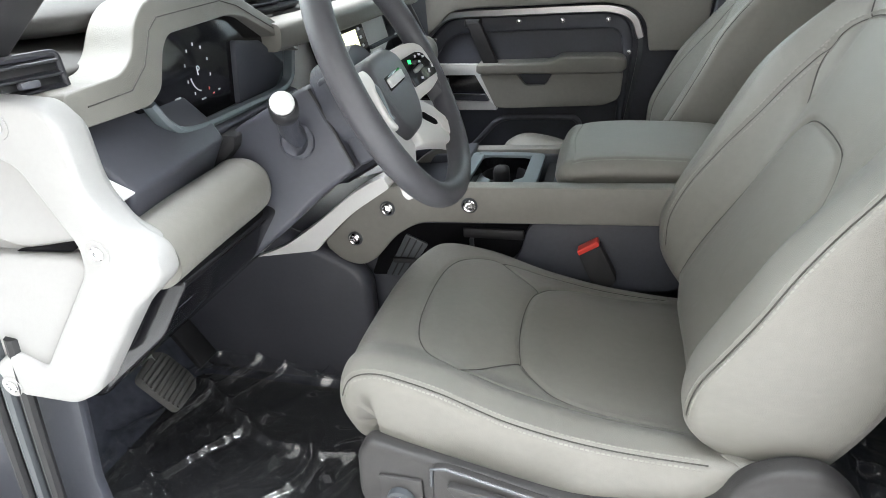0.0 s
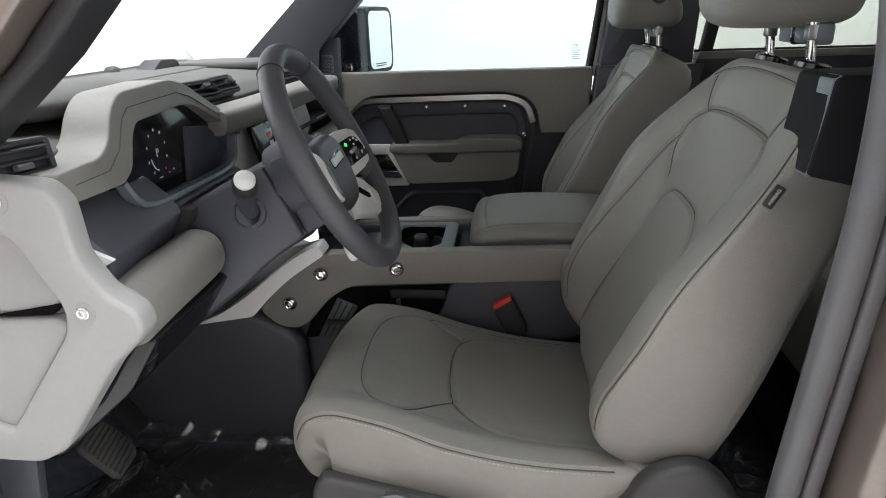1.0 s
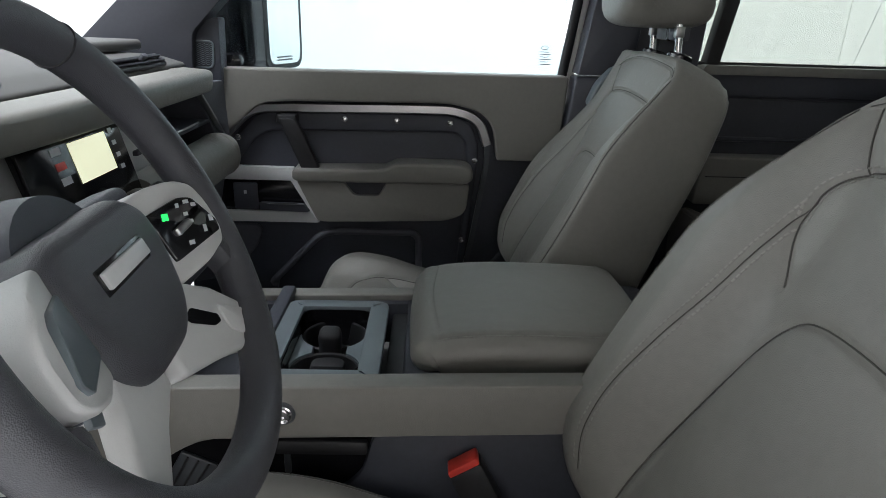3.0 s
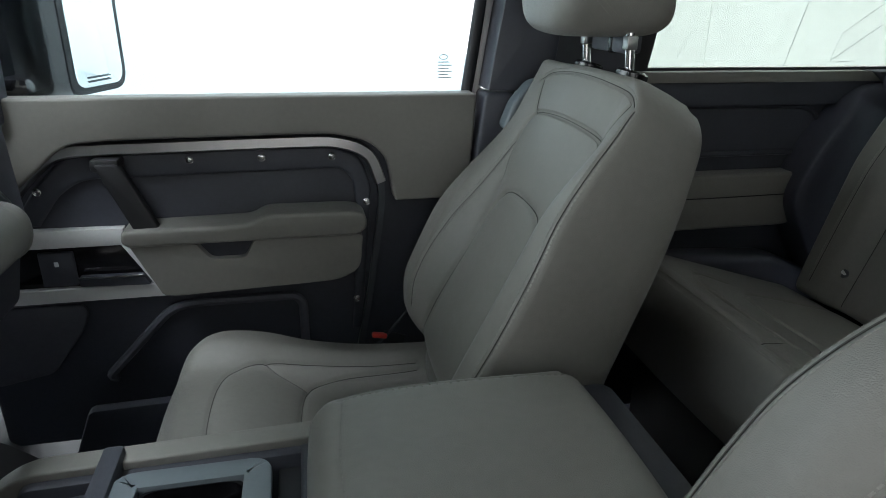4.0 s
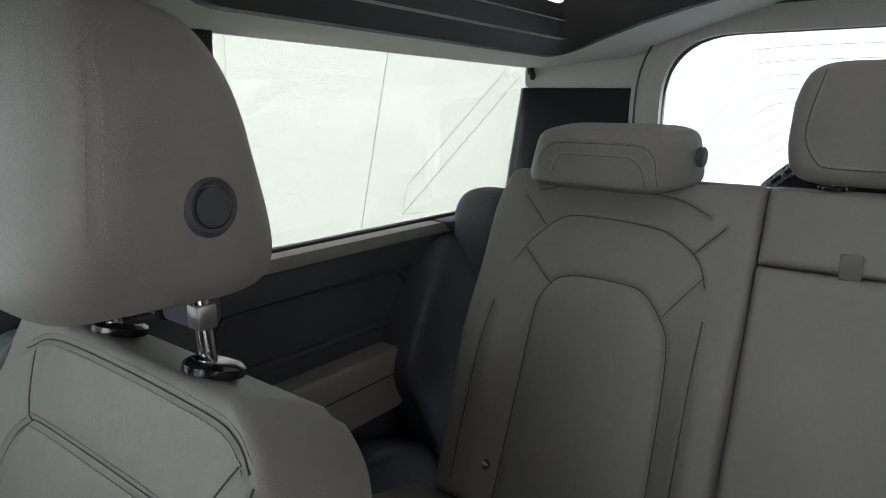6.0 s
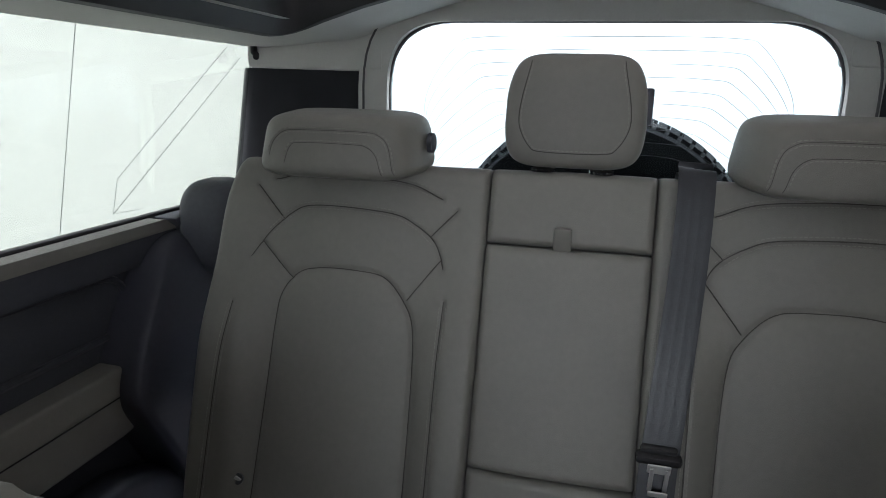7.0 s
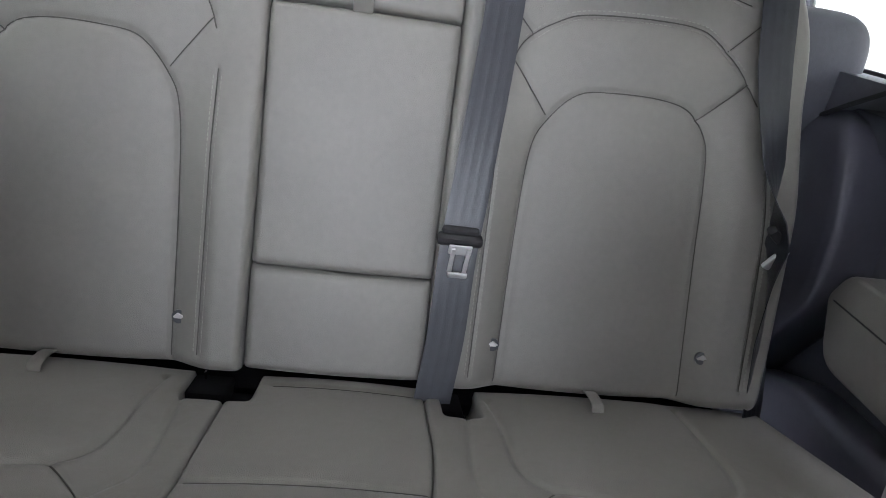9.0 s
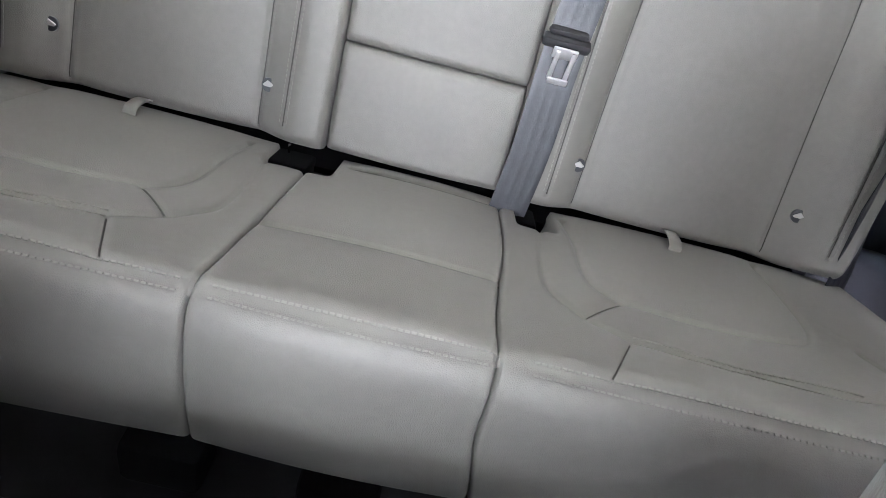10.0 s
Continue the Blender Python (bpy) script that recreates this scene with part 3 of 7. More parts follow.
# middle pillar on the passenger side, with its belt
mid = thing("pillar_middle_passenger", (0.8, 0.70, 0.64), "dark blue-grey middle pillar trim with a pale door seal", "pillar", kind="structure")
part("upper_trim", prism(rounded([(0.683, 1.338), (0.945, 1.338), (0.955, 1.50), (0.94, 1.71), (0.742, 1.71), (0.712, 1.52)], [0.004, 0.004, 0.02, 0.03, 0.03, 0.02]), "y", 0.655, 0.73, 0.022, 4), COLUMN, mid)
part("lower_trim", prism(rounded([(0.60, 0.64), (0.90, 0.64), (0.985, 1.334), (0.68, 1.334)], 0.01), "y", 0.662, 0.735, 0.012, 3), COLUMN, mid)
part("door_seal", sweep(spline([(0.655, 0.72, 1.30), (0.672, 0.72, 1.42), (0.688, 0.72, 1.55), (0.69, 0.715, 1.62), (0.655, 0.705, 1.675), (0.58, 0.70, 1.695), (0.3, 0.70, 1.705)], 8), circle(0.011, 10), False, (1, 0.2, 0)), RUBBER, mid, "black door seal")
part("door_frame", sweep(spline([(0.675, 0.735, 1.30), (0.69, 0.735, 1.42), (0.706, 0.735, 1.56), (0.70, 0.73, 1.645), (0.66, 0.72, 1.70), (0.58, 0.715, 1.72), (0.3, 0.715, 1.73)], 8), circle(0.012, 10), False, (1, 0.2, 0)), GREY_TRIM, mid, "pale door frame edge")
belt = thing("front_seat_belt", (0.83, 0.63, 0.7), "black front seat belt webbing hanging at the middle pillar", "seat belt")
part("webbing", sweep(spline([(0.845, 0.635, 1.62), (0.83, 0.64, 1.45), (0.80, 0.642, 1.2), (0.76, 0.64, 0.9), (0.74, 0.64, 0.72)], 8), [(-0.023, -0.0008), (0.023, -0.0008), (0.023, 0.0008), (-0.023, 0.0008)], False, (0, 1, 0)), BELT, belt)
part("belt_guide", rbox((0.845, 0.638, 1.62), (0.06, 0.02, 0.04), 0.008), DARK, belt)

# driver's door opening: middle pillar with seals and paint, sill and hinge post
def post_line(dx, dy):
    return spline([(0.69 + dx, -0.742 + dy, 0.66), (0.70 + dx, -0.742 + dy, 0.95), (0.715 + dx, -0.745 + dy, 1.15), (0.727 + dx, -0.745 + dy, 1.30), (0.73 + dx, -0.742 + dy, 1.42), (0.726 + dx, -0.735 + dy, 1.50), (0.71 + dx, -0.72 + dy, 1.62), (0.66 + dx, -0.70 + dy, 1.70)], 8)


bp = thing("pillar_middle_driver", (0.76, -0.75, 0.64), "middle door pillar with black rubber seals and bronze paint", "pillar", kind="structure")
flat = lambda a, b, r=0.004: rounded([(-a, -b), (a, -b), (a, b), (-a, b)], r, 3)
part("inner_trim", sweep(post_line(0.095, 0.045), flat(0.03, 0.035, 0.02), False, (1, 0, 0)), DARK_SOFT, bp)
part("door_seal", sweep(post_line(0.010, -0.008), flat(0.013, 0.014, 0.011), False, (1, 0, 0)), SEAL, bp, "black rubber door seal")
part("seal_lip", sweep(post_line(0.034, -0.012), flat(0.007, 0.009, 0.006), False, (1, 0, 0)), SEAL, bp, "black rubber seal lip")
part("painted_flange", sweep(post_line(0.085, -0.03), flat(0.036, 0.036, 0.016), False, (1, 0, 0)), PAINT, bp, "bronze metallic painted post")
part("outer_skin", prism([(0.76, 0.5), (1.10, 0.5), (1.10, 1.35), (0.80, 1.35)], "y", -0.84, -0.80, 0.01), PAINT, bp, "bronze metallic body side")
sill = thing("door_sill", (0.2, -0.74, 0.6), "painted door sill with a black seal along it", "sill", kind="structure")
part("painted_sill", rbox((0.22, -0.77, 0.62), (1.05, 0.12, 0.10), 0.02), PAINT, sill)
part("sill_trim", rbox((0.22, -0.70, 0.67), (0.98, 0.05, 0.03), 0.01), DARK, sill)
hinge = thing("pillar_hinge_driver", (-0.28, -0.74, 0.62), "black front door hinge post with rubber seals", "pillar", kind="structure")
part("post", prism(rounded([(-0.55, 0.62), (-0.20, 0.62), (-0.205, 0.83), (-0.18, 0.985), (-0.13, 1.05), (-0.13, 1.36), (-0.55, 1.36)], 0.01), "y", -0.716, -0.700, 0.004), DARK, hinge)
for k, off in enumerate((0.0, 0.025, 0.05)):
    part("door_seal", sweep(spline([(-0.31 + off, -0.745, 0.64), (-0.288 + off, -0.748, 0.81), (-0.268 + off, -0.748, 0.97), (-0.255 + off, -0.745, 1.08)], 8), circle(0.008, 8), False, (0, 1, 0)), RUBBER if k != 1 else SATIN, hinge, "rubber seal")

# quarter panels, windows and rear pillars
for side, name in ((1, "passenger"), (-1, "driver")):
    y = CY + side * 0.708
    inn = lambda d: y - side * d
    span = lambda p, q: sorted((inn(p), inn(q)))
    quarter = thing("wall_quarter_" + name, (1.4, y, 0.64), "dark quarter trim panel with a padded ledge and olive armrest", "trim panel", kind="structure")
    part("panel", prism(rounded([(0.86, 0.64), (1.95, 0.64), (1.95, 1.345), (0.96, 1.345)], 0.01), "y", *span(-0.03, 0.012), 0.006), DARK, quarter)
    if side > 0:
        part("recess_frame", sweep([(x, inn(0.014), z) for x, z in rounded([(1.0, 1.20), (1.44, 1.20), (1.40, 1.295), (1.02, 1.30)], 0.04, 6)], circle(0.006, 8), True, (0, 1, 0)), DARK, quarter, "moulded recess edge")
    if side < 0:
        part("ledge_edge", sweep(spline([(1.39, inn(0.062), 1.386), (1.46, inn(0.062), 1.352), (1.53, inn(0.062), 1.318), (1.62, inn(0.060), 1.300)], 6), circle(0.0035, 8), False), RUBBER, quarter, "black gap under the ledge")
    part("ledge_base", prism(rounded([(0.95, 1.300), (1.57, 1.300), (1.53, 1.346), (0.96, 1.346)], 0.008), "y", *span(-0.03, 0.030), 0.012, 4), DARK, quarter)
    part("window_seal", rbox((1.42, inn(-0.004), 1.368 if side > 0 else 1.390), (0.92, 0.012, 0.007), 0.002), RUBBER, quarter, "black rubber seal under the window")
    part("ledge", prism(rounded([(0.96, 1.346), (1.53, 1.346), (1.50, 1.366), (0.97, 1.366)] if side > 0 else [(0.96, 1.350), (1.43, 1.350), (1.41, 1.389), (0.97, 1.389)], 0.005), "y", *span(-0.03, 0.034), 0.008, 4), LEATHER if side > 0 else DARK_SOFT, quarter, "olive padded window ledge" if side > 0 else "dark window ledge")
    part("rear_ledge", prism(rounded([(1.565, 1.318), (1.95, 1.318), (1.95, 1.366), (1.51, 1.366)] if side > 0 else [(1.55, 1.312), (1.95, 1.296), (1.95, 1.388), (1.395, 1.388)], 0.008), "y", *span(-0.03, 0.045 if side > 0 else 0.060), 0.012, 4), DARK_SOFT, quarter, "dark rear window ledge")
    part("armrest", prism(rounded([(0.99, 1.165), (1.385, 1.165), (1.40, 1.12), (1.37, 1.05), (0.98, 1.05)] if side > 0 else [(0.99, 1.165), (1.33, 1.165), (1.352, 1.12), (1.315, 1.035), (0.98, 1.035)], [0.01, 0.02, 0.01, 0.03, 0.01]), "y", *span(0.0, 0.055 if side > 0 else 0.068), 0.022, 5), LEATHER, quarter, "olive padded armrest")
    part("armrest_seam", sweep([(x, inn(0.0555 if side > 0 else 0.0685), z) for x, z in ((1.0, 1.118), (1.2, 1.118), (1.375 if side > 0 else 1.335, 1.12))], circle(0.0012, 6), False), RUBBER, quarter, "dark seam")
    pane = part("pane", rbox((1.42, inn(-0.02), 1.515), (0.94, 0.005, 0.34), 0.001), TINT, quarter, "green tinted quarter window glass")
    pane.visible_shadow = False
    for pts in (((1.403, 1.675), (1.327, 1.36)), ((1.80, 1.668), (1.455, 1.437), (1.439, 1.382), (1.499, 1.380)), ((1.85, 1.65), (1.439, 1.382))):
        part("aerial_wire", sweep([(x, inn(-0.016), z) for x, z in pts], circle(0.0005, 5), False, (0, 1, 0)), SATIN, pane)
    part("front_frame", prism(rounded([(0.975, 1.35), (1.008, 1.35), (1.034, 1.50), (1.045, 1.70), (1.014, 1.70), (1.0, 1.50)], 0.01), "y", *span(-0.03, 0.01), 0.006), RUBBER, quarter, "black window frame edge")
    part("top_frame", prism(rounded([(0.98, 1.674), (1.90, 1.674), (1.90, 1.71), (0.98, 1.71)], 0.006), "y", *span(-0.04, 0.012), 0.006, 3), LINER, quarter, "pale window top trim")
    # wheel arch housing that swells towards the rear seat
    rings = []
    for z, x0, d in ((0.64, 1.46, 0.095), (0.80, 1.47, 0.094), (0.89, 1.440, 0.094), (0.96, 1.402, 0.094), (1.03, 1.362, 0.094), (1.085, 1.330, 0.094), (1.12, 1.322, 0.094), (1.16, 1.332, 0.092), (1.22, 1.362, 0.090), (1.28, 1.404, 0.084), (1.318, 1.440, 0.070), (1.338, 1.48, 0.045), (1.345, 1.56, 0.0)):
        x0 += (0.016 - 0.038 * smooth((z - 1.13) / 0.15)) if side < 0 else 0.0
        rings.append([(x0 + 0.014, inn(0.005), z), (x0 + 0.012, inn(d * 0.82), z), (x0 + 0.024, inn(d * 0.97), z), (x0 + 0.05, inn(d), z), (1.95, inn(d), z), (1.95, inn(0.01), z)])
    smooth_rings = np.stack([spline([r[k] for r in rings], 5) for k in range(6)], 1)
    dense = [spline(r[:4], 5).tolist() + list(r[4:].tolist()) for r in smooth_rings]
    k = len(dense[0])
    faces = [(i * k + j, i * k + (j + 1) % k, (i + 1) * k + (j + 1) % k, (i + 1) * k + j) for i in range(len(dense) - 1) for j in range(k)]
    part("wheel_arch", mesh("wheel_arch", [p for r in dense for p in r], faces, 60), ARCH, quarter, "dark moulded wheel arch housing")
    part("side_moulding", prism(rounded([(0.90, 0.64), (1.50, 0.64), (1.46, 0.93), (1.33, 0.985), (0.93, 1.005)], 0.03), "y", *span(0.0, 0.070), 0.022, 4), ARCH, quarter, "dark moulded housing beside the cushion")
    part("shoulder_bolster", blob((1.580, inn(0.090), 1.345) if side > 0 else (1.572, inn(0.082), 1.365), (0.066, 0.062, 0.085) if side > 0 else (0.066, 0.076, 0.098), 3.0 if side > 0 else 3.6, 40, 26), DARK_SOFT, quarter, "grey padded shoulder bolster beside the seat")
    c = CY - 0.012
    # the front edge of the pillar leans forward towards its foot
    top_x, slope, split, edge = (1.890, 0.25, 1.628, 0.485) if side > 0 else (1.848, 0.50, 1.651, 0.503)
    verts = []
    for z in (0.9, 1.36, split):
        x = top_x - (1.66 - max(z, 1.36)) * slope
        verts += [(x, inn(-0.02), z), (x + 0.010, inn(-0.008), z), (1.95, c + side * edge, z), (2.02, c + side * edge, z), (2.02, inn(-0.04), z), (x + 0.02, inn(-0.04), z)]
    faces = [(i * 6 + j, i * 6 + (j + 1) % 6, (i + 1) * 6 + (j + 1) % 6, (i + 1) * 6 + j) for i in range(2) for j in range(6)] + [(5, 4, 3, 2, 1, 0), (12, 13, 14, 15, 16, 17)]
    tagged(part("pillar_rear_" + name, mesh("pillar", verts, faces), PILLAR), "black rear pillar trim", "pillar", kind="structure")
    upper = prism([(top_x - 0.006, inn(-0.02)), (1.944, c + side * 0.455), (2.02, c + side * 0.455), (2.02, inn(-0.04))], "z", split - 0.002, 1.80, 0.012, 3)
    tagged(part("pillar_rear_upper_" + name, upper, LINER), "pale fabric rear pillar top", "pillar", kind="structure")
    hook = thing("coat_hook_" + name, (top_x - 0.015, inn(0.0), 1.66), "small black hook at the rear window corner", "hook")
    part("stem", rbox((top_x - 0.012, inn(-0.002), 1.672), (0.014, 0.012, 0.034), 0.004), RUBBER, hook)
    part("tip", blob((top_x - 0.018, inn(0.006), 1.653), (0.006, 0.007, 0.009), 2.4, 20, 14), RUBBER, hook)

# tailgate with its window
gate = thing("door_tailgate", (1.98, CY, 0.9), "rear tailgate with a heated window in a pale frame", "tailgate", kind="structure")
WY = CY - 0.02
ring = lambda w, z0, z1, r: rounded([(WY - w, z0), (WY + w, z0), (WY + w, z1), (WY - w, z1)], [0.05, 0.05, r, r], 10)
part("frame", sweep([(1.965, y, z) for y, z in ring(0.483, 1.07, 1.762, 0.17)], [(-0.03, -0.015), (0.03, -0.03), (0.036, 0.02), (-0.03, 0.025)], True, (1, 0, 0)), LINER, gate, "pale grey window frame")
part("gate_seal", sweep([(1.921, y, z) for y, z in ring(0.496, 1.04, 1.780, 0.185)], circle(0.0026, 8), True, (1, 0, 0)), SEAL, gate, "black tailgate seal")
part("seal", sweep([(1.972, y, z) for y, z in ring(0.455, 1.09, 1.734, 0.15)], circle(0.0045, 8), True, (1, 0, 0)), SEAL, gate, "black rubber window seal")
pane = part("pane", prism(ring(0.453, 1.09, 1.732, 0.15), "x", 1.976, 1.98, 0), CLEAR, gate, "heated rear window glass")
pane.visible_shadow = False
for k in range(10):
    z, w = 1.702 - k * 0.026, 0.375 - k * 0.004
    b = w - 0.10 - k * 0.008
    pts = [(1.973, WY - w, z - 0.20), (1.973, WY - w + 0.01, z - 0.11), (1.973, WY - b - 0.03, z - 0.02), (1.973, WY - b + 0.03, z), (1.973, WY, z + 0.002), (1.973, WY + b - 0.03, z), (1.973, WY + b + 0.03, z - 0.02), (1.973, WY + w - 0.01, z - 0.11), (1.973, WY + w, z - 0.20)]
    part("heating_wire", sweep(spline(pts, 5), circle(0.0006, 5), False, (1, 0, 0)), SATIN, pane)
part("lower_panel", rbox((2.0, CY, 0.84), (0.05, 1.3, 0.46), 0.01), DARK, gate)

tagged(part('roof_header_rear', prism(rounded([(1.93, 1.83), (2.02, 1.83), (2.02, 1.80), (1.94, 1.80)], 0.004), 'y', CY - 0.6, CY + 0.6, 0.003), LINER), 'pale fabric header above the tailgate', 'header', kind='structure')
spare = thing("spare_wheel", (2.22, -0.045, 0.81), "black spare wheel tyre hung behind the tailgate", "wheel")
tyre = part("tyre", revolve([(0.20, -0.10), (0.30, -0.118), (0.345, -0.112), (0.36, -0.09), (0.366, -0.04), (0.366, 0.04), (0.36, 0.09), (0.345, 0.112), (0.30, 0.118), (0.20, 0.10)], (2.22, -0.045, 1.18), (1, 0, 0), 96), TYRE, spare)
part("rim", revolve([(0.20, -0.06), (0.195, 0.0), (0.06, 0.03), (0.02, 0.03)], (2.22, -0.045, 1.18), (1, 0, 0), 40), STEEL, spare)
part("wheel_bracket", rbox((2.09, -0.045, 1.10), (0.20, 0.16, 0.16), 0.02), RUBBER, spare)
verts, faces = [], []
for i in range(72):
    a = 2 * math.pi * i / 72
    for j, (b0, b1) in enumerate(((-0.10, -0.055), (-0.045, -0.008), (0.008, 0.045), (0.055, 0.10))):
        w, shift, base = 0.031, 0.02 * (j % 2), len(verts)
        for r in (0.36, 0.374):
            for bx in (b0, b1):
                for da in (0, w * 1.9):
                    ang = a + da + shift + bx * 0.25
                    rr = r - 0.012 * (abs(bx) > 0.09)
                    verts.append((2.22 + bx, -0.045 + rr * math.cos(ang), 1.18 + rr * math.sin(ang)))
        faces += [(base + 4, base + 5, base + 7, base + 6), (base, base + 1, base + 5, base + 4), (base + 2, base + 6, base + 7, base + 3), (base, base + 4, base + 6, base + 2), (base + 1, base + 3, base + 7, base + 5)]
tagged(part("tread", mesh("tread", verts, faces, 30), TYRE, tyre, "black tyre tread blocks"), kind="stuff")

# ---- passenger door ----
DP = 0.712
door = thing("door_passenger", (0.26, 0.72, 0.66), "closed front passenger door with olive and black trim", "door", kind="structure")
part("backing", prism(rounded([(-0.24, 0.66), (0.56, 0.66), (0.665, 1.14), (0.672, 1.325), (-0.24, 1.325)], 0.02), "y", DP, DP + 0.05, 0.004), DARK, door, "dark textured door panel")
part("upper_pad", prism(rounded([(-0.155, 1.205), (-0.115, 1.18), (-0.075, 1.215), (-0.03, 1.257), (0.05, 1.262), (0.40, 1.265), (0.47, 1.25), (0.503, 1.215), (0.515, 1.137), (0.655, 1.137), (0.668, 1.332), (-0.15, 1.332)],
                                [0.02, 0.015, 0.02, 0.03, 0.02, 0.02, 0.04, 0.03, 0.006, 0.01, 0.01, 0.02]), "y", 0.672, DP + 0.004, 0.013, 4), LEATHER, door, "olive padded upper door trim")
arch = spline([(-0.155, 0.695, 1.135), (-0.105, 0.693, 1.195), (-0.05, 0.69, 1.238), (0.02, 0.688, 1.246), (0.10, 0.688, 1.247), (0.34, 0.688, 1.25), (0.42, 0.688, 1.246), (0.47, 0.69, 1.222), (0.492, 0.692, 1.17)], 8)
part("trim_strip", sweep(arch, [(-0.010, -0.006), (0.009, -0.008), (0.012, 0.0), (0.008, 0.009), (-0.008, 0.009)], False, (0, -1, 0)), STEEL, door, "brushed metal trim strip")
arch = spline([(0.492, 0.695, 1.17), (0.492, 0.697, 1.12), (0.48, 0.70, 1.03), (0.465, 0.702, 0.93), (0.44, 0.704, 0.80)], 8)
part("trim_tail", sweep(arch, [(-0.006, -0.005), (0.006, -0.005), (0.006, 0.006), (-0.006, 0.006)], False, (0, -1, 0)), SATIN, door, "dark satin trim strip")
part("inner_frame", prism(rounded([(-0.145, 1.11), (-0.10, 1.175), (-0.04, 1.235), (0.40, 1.238), (0.455, 1.22), (0.475, 1.16), (0.45, 0.86), (0.43, 0.86), (0.448, 1.10), (0.44, 1.175), (0.42, 1.195), (-0.02, 1.19), (-0.06, 1.165), (-0.10, 1.11)],
                                  [0.0, 0.01, 0.03, 0.03, 0.03, 0.02, 0, 0, 0.02, 0.02, 0.015, 0.02, 0.02, 0.0]), "y", 0.70, DP + 0.002, 0.008, 3), DARK, door, "raised dark inner frame")
for x, z in ((0.158, 1.22), (0.28, 1.22), (0.404, 1.218), (0.465, 1.13), (0.44, 0.93), (-0.092, 1.173)):
    screw(door, (x, 0.701, z), (0, -1, 0), 0.0072)
arm = rounded([(0.040, 1.090), (0.042, 1.113), (0.255, 1.116), (0.280, 1.131), (0.43, 1.130), (0.458, 1.122), (0.460, 1.095), (0.44, 1.084), (0.052, 1.083)], [0.008, 0.01, 0.015, 0.015, 0.02, 0.02, 0.015, 0.01, 0.008])
part("armrest", prism(arm, "y", 0.640, DP + 0.004, 0.013, 4), LEATHER, door, "olive padded armrest")
low = rounded([(0.050, 1.082), (0.158, 1.082), (0.182, 1.050), (0.240, 1.050), (0.258, 1.082), (0.452, 1.083), (0.446, 1.012), (0.402, 0.993), (0.118, 0.984), (0.094, 0.987)], [0.004, 0.006, 0.01, 0.01, 0.006, 0.01, 0.03, 0.02, 0.01, 0.006])
part("armrest_face", prism(low, "y", 0.652, DP + 0.004, 0.010, 4), LEATHER, door, "olive padded lower armrest face")
part("pull_cup", prism(rounded([(0.152, 1.087), (0.176, 1.046), (0.246, 1.046), (0.264, 1.087)], 0.008), "y", 0.668, 0.678, 0.003), DARK, door, "dark pull recess")
plate = thing("door_handle_plate", (-0.06, 0.70, 1.03), "pale grey door handle surround with a chrome release lever", "door handle")
for n, poly in (("top_bar", [(-0.23, 1.072), (0.028, 1.072), (0.034, 1.103), (-0.23, 1.106)]), ("bottom_bar", [(-0.23, 0.968), (0.089, 0.968), (0.075, 0.994), (-0.23, 0.994)]), ("end_bar", [(0.026, 1.073), (0.036, 1.10), (0.091, 0.968), (0.073, 0.992)])):
    part(n, prism(rounded(poly, 0.002), "y", 0.694, DP + 0.003, 0.003), GREY_TRIM, plate)
part("well", prism([(-0.23, 0.99), (0.075, 0.99), (0.03, 1.075), (-0.23, 1.075)], "y", 0.707, DP + 0.006, 0.001), GLOSS, plate, "black handle recess")
part("lever", prism(rounded([(-0.05, 1.018), (0.057, 1.016), (0.068, 0.996), (-0.05, 1.0)], 0.004), "y", 0.685, 0.70, 0.004, 3), DARK, plate)
part("lever_edge", sweep([(-0.05, 0.684, 1.017), (0.0, 0.682, 1.0165), (0.057, 0.684, 1.0165)], circle(0.0022, 8), False), CHROME, plate, "chrome lever edge")
part("lock_switch", rbox((-0.085, 0.703, 1.03), (0.058, 0.01, 0.066), 0.004), DARK, plate, "black lock switch")
part("lock_mark", rbox((-0.085, 0.6975, 1.041), (0.007, 0.001, 0.009), 0.0004), WHITE_PRINT, plate, "white lock mark")
part("strap", prism(rounded([(0.014, 1.226), (0.05, 1.226), (0.062, 1.205), (0.108, 1.098), (0.066, 1.098)], 0.008), "y", 0.655, 0.675, 0.006, 3), RUBBER, door, "black grab strap")
part("strap_foot", rbox((0.03, 0.685, 1.222), (0.045, 0.05, 0.022), 0.006), RUBBER, door)
part("speaker_cover", prism(rounded([(-0.23, 0.958), (-0.06, 0.958), (-0.05, 0.94), (-0.065, 0.905), (-0.13, 0.82), (-0.23, 0.80)], 0.012), "y", 0.702, DP + 0.002, 0.005, 3), DARK_SOFT, door, "dark perforated speaker cover")
bin_line = rounded([(-0.04, 0.80), (0.09, 0.935), (0.13, 0.945), (0.32, 0.945), (0.335, 0.93), (0.335, 0.80)], 0.02)
part("bin_edge", sweep([(x, 0.704, z) for x, z in bin_line], circle(0.009, 8), False, (0, 1, 0)), DARK_SOFT, door, "moulded door bin edge")
part("bin_front", prism(rounded([(-0.10, 0.67), (0.52, 0.67), (0.545, 0.79), (-0.06, 0.775)], 0.012), "y", 0.63, 0.655, 0.008), DARK, door, "dark door bin")
part("bin_floor", rbox((0.22, 0.685, 0.68), (0.62, 0.08, 0.02), 0.004), DARK, door)
tagged(part("window_passenger", rbox((0.26, 0.735, 1.51), (0.80, 0.005, 0.40), 0.001), CLEAR), "clear passenger door window glass", "window", kind="structure").visible_shadow = False
sticker = thing("window_sticker", (0.62, 0.731, 1.37), "small faint printed approval mark on the window glass", "sticker")
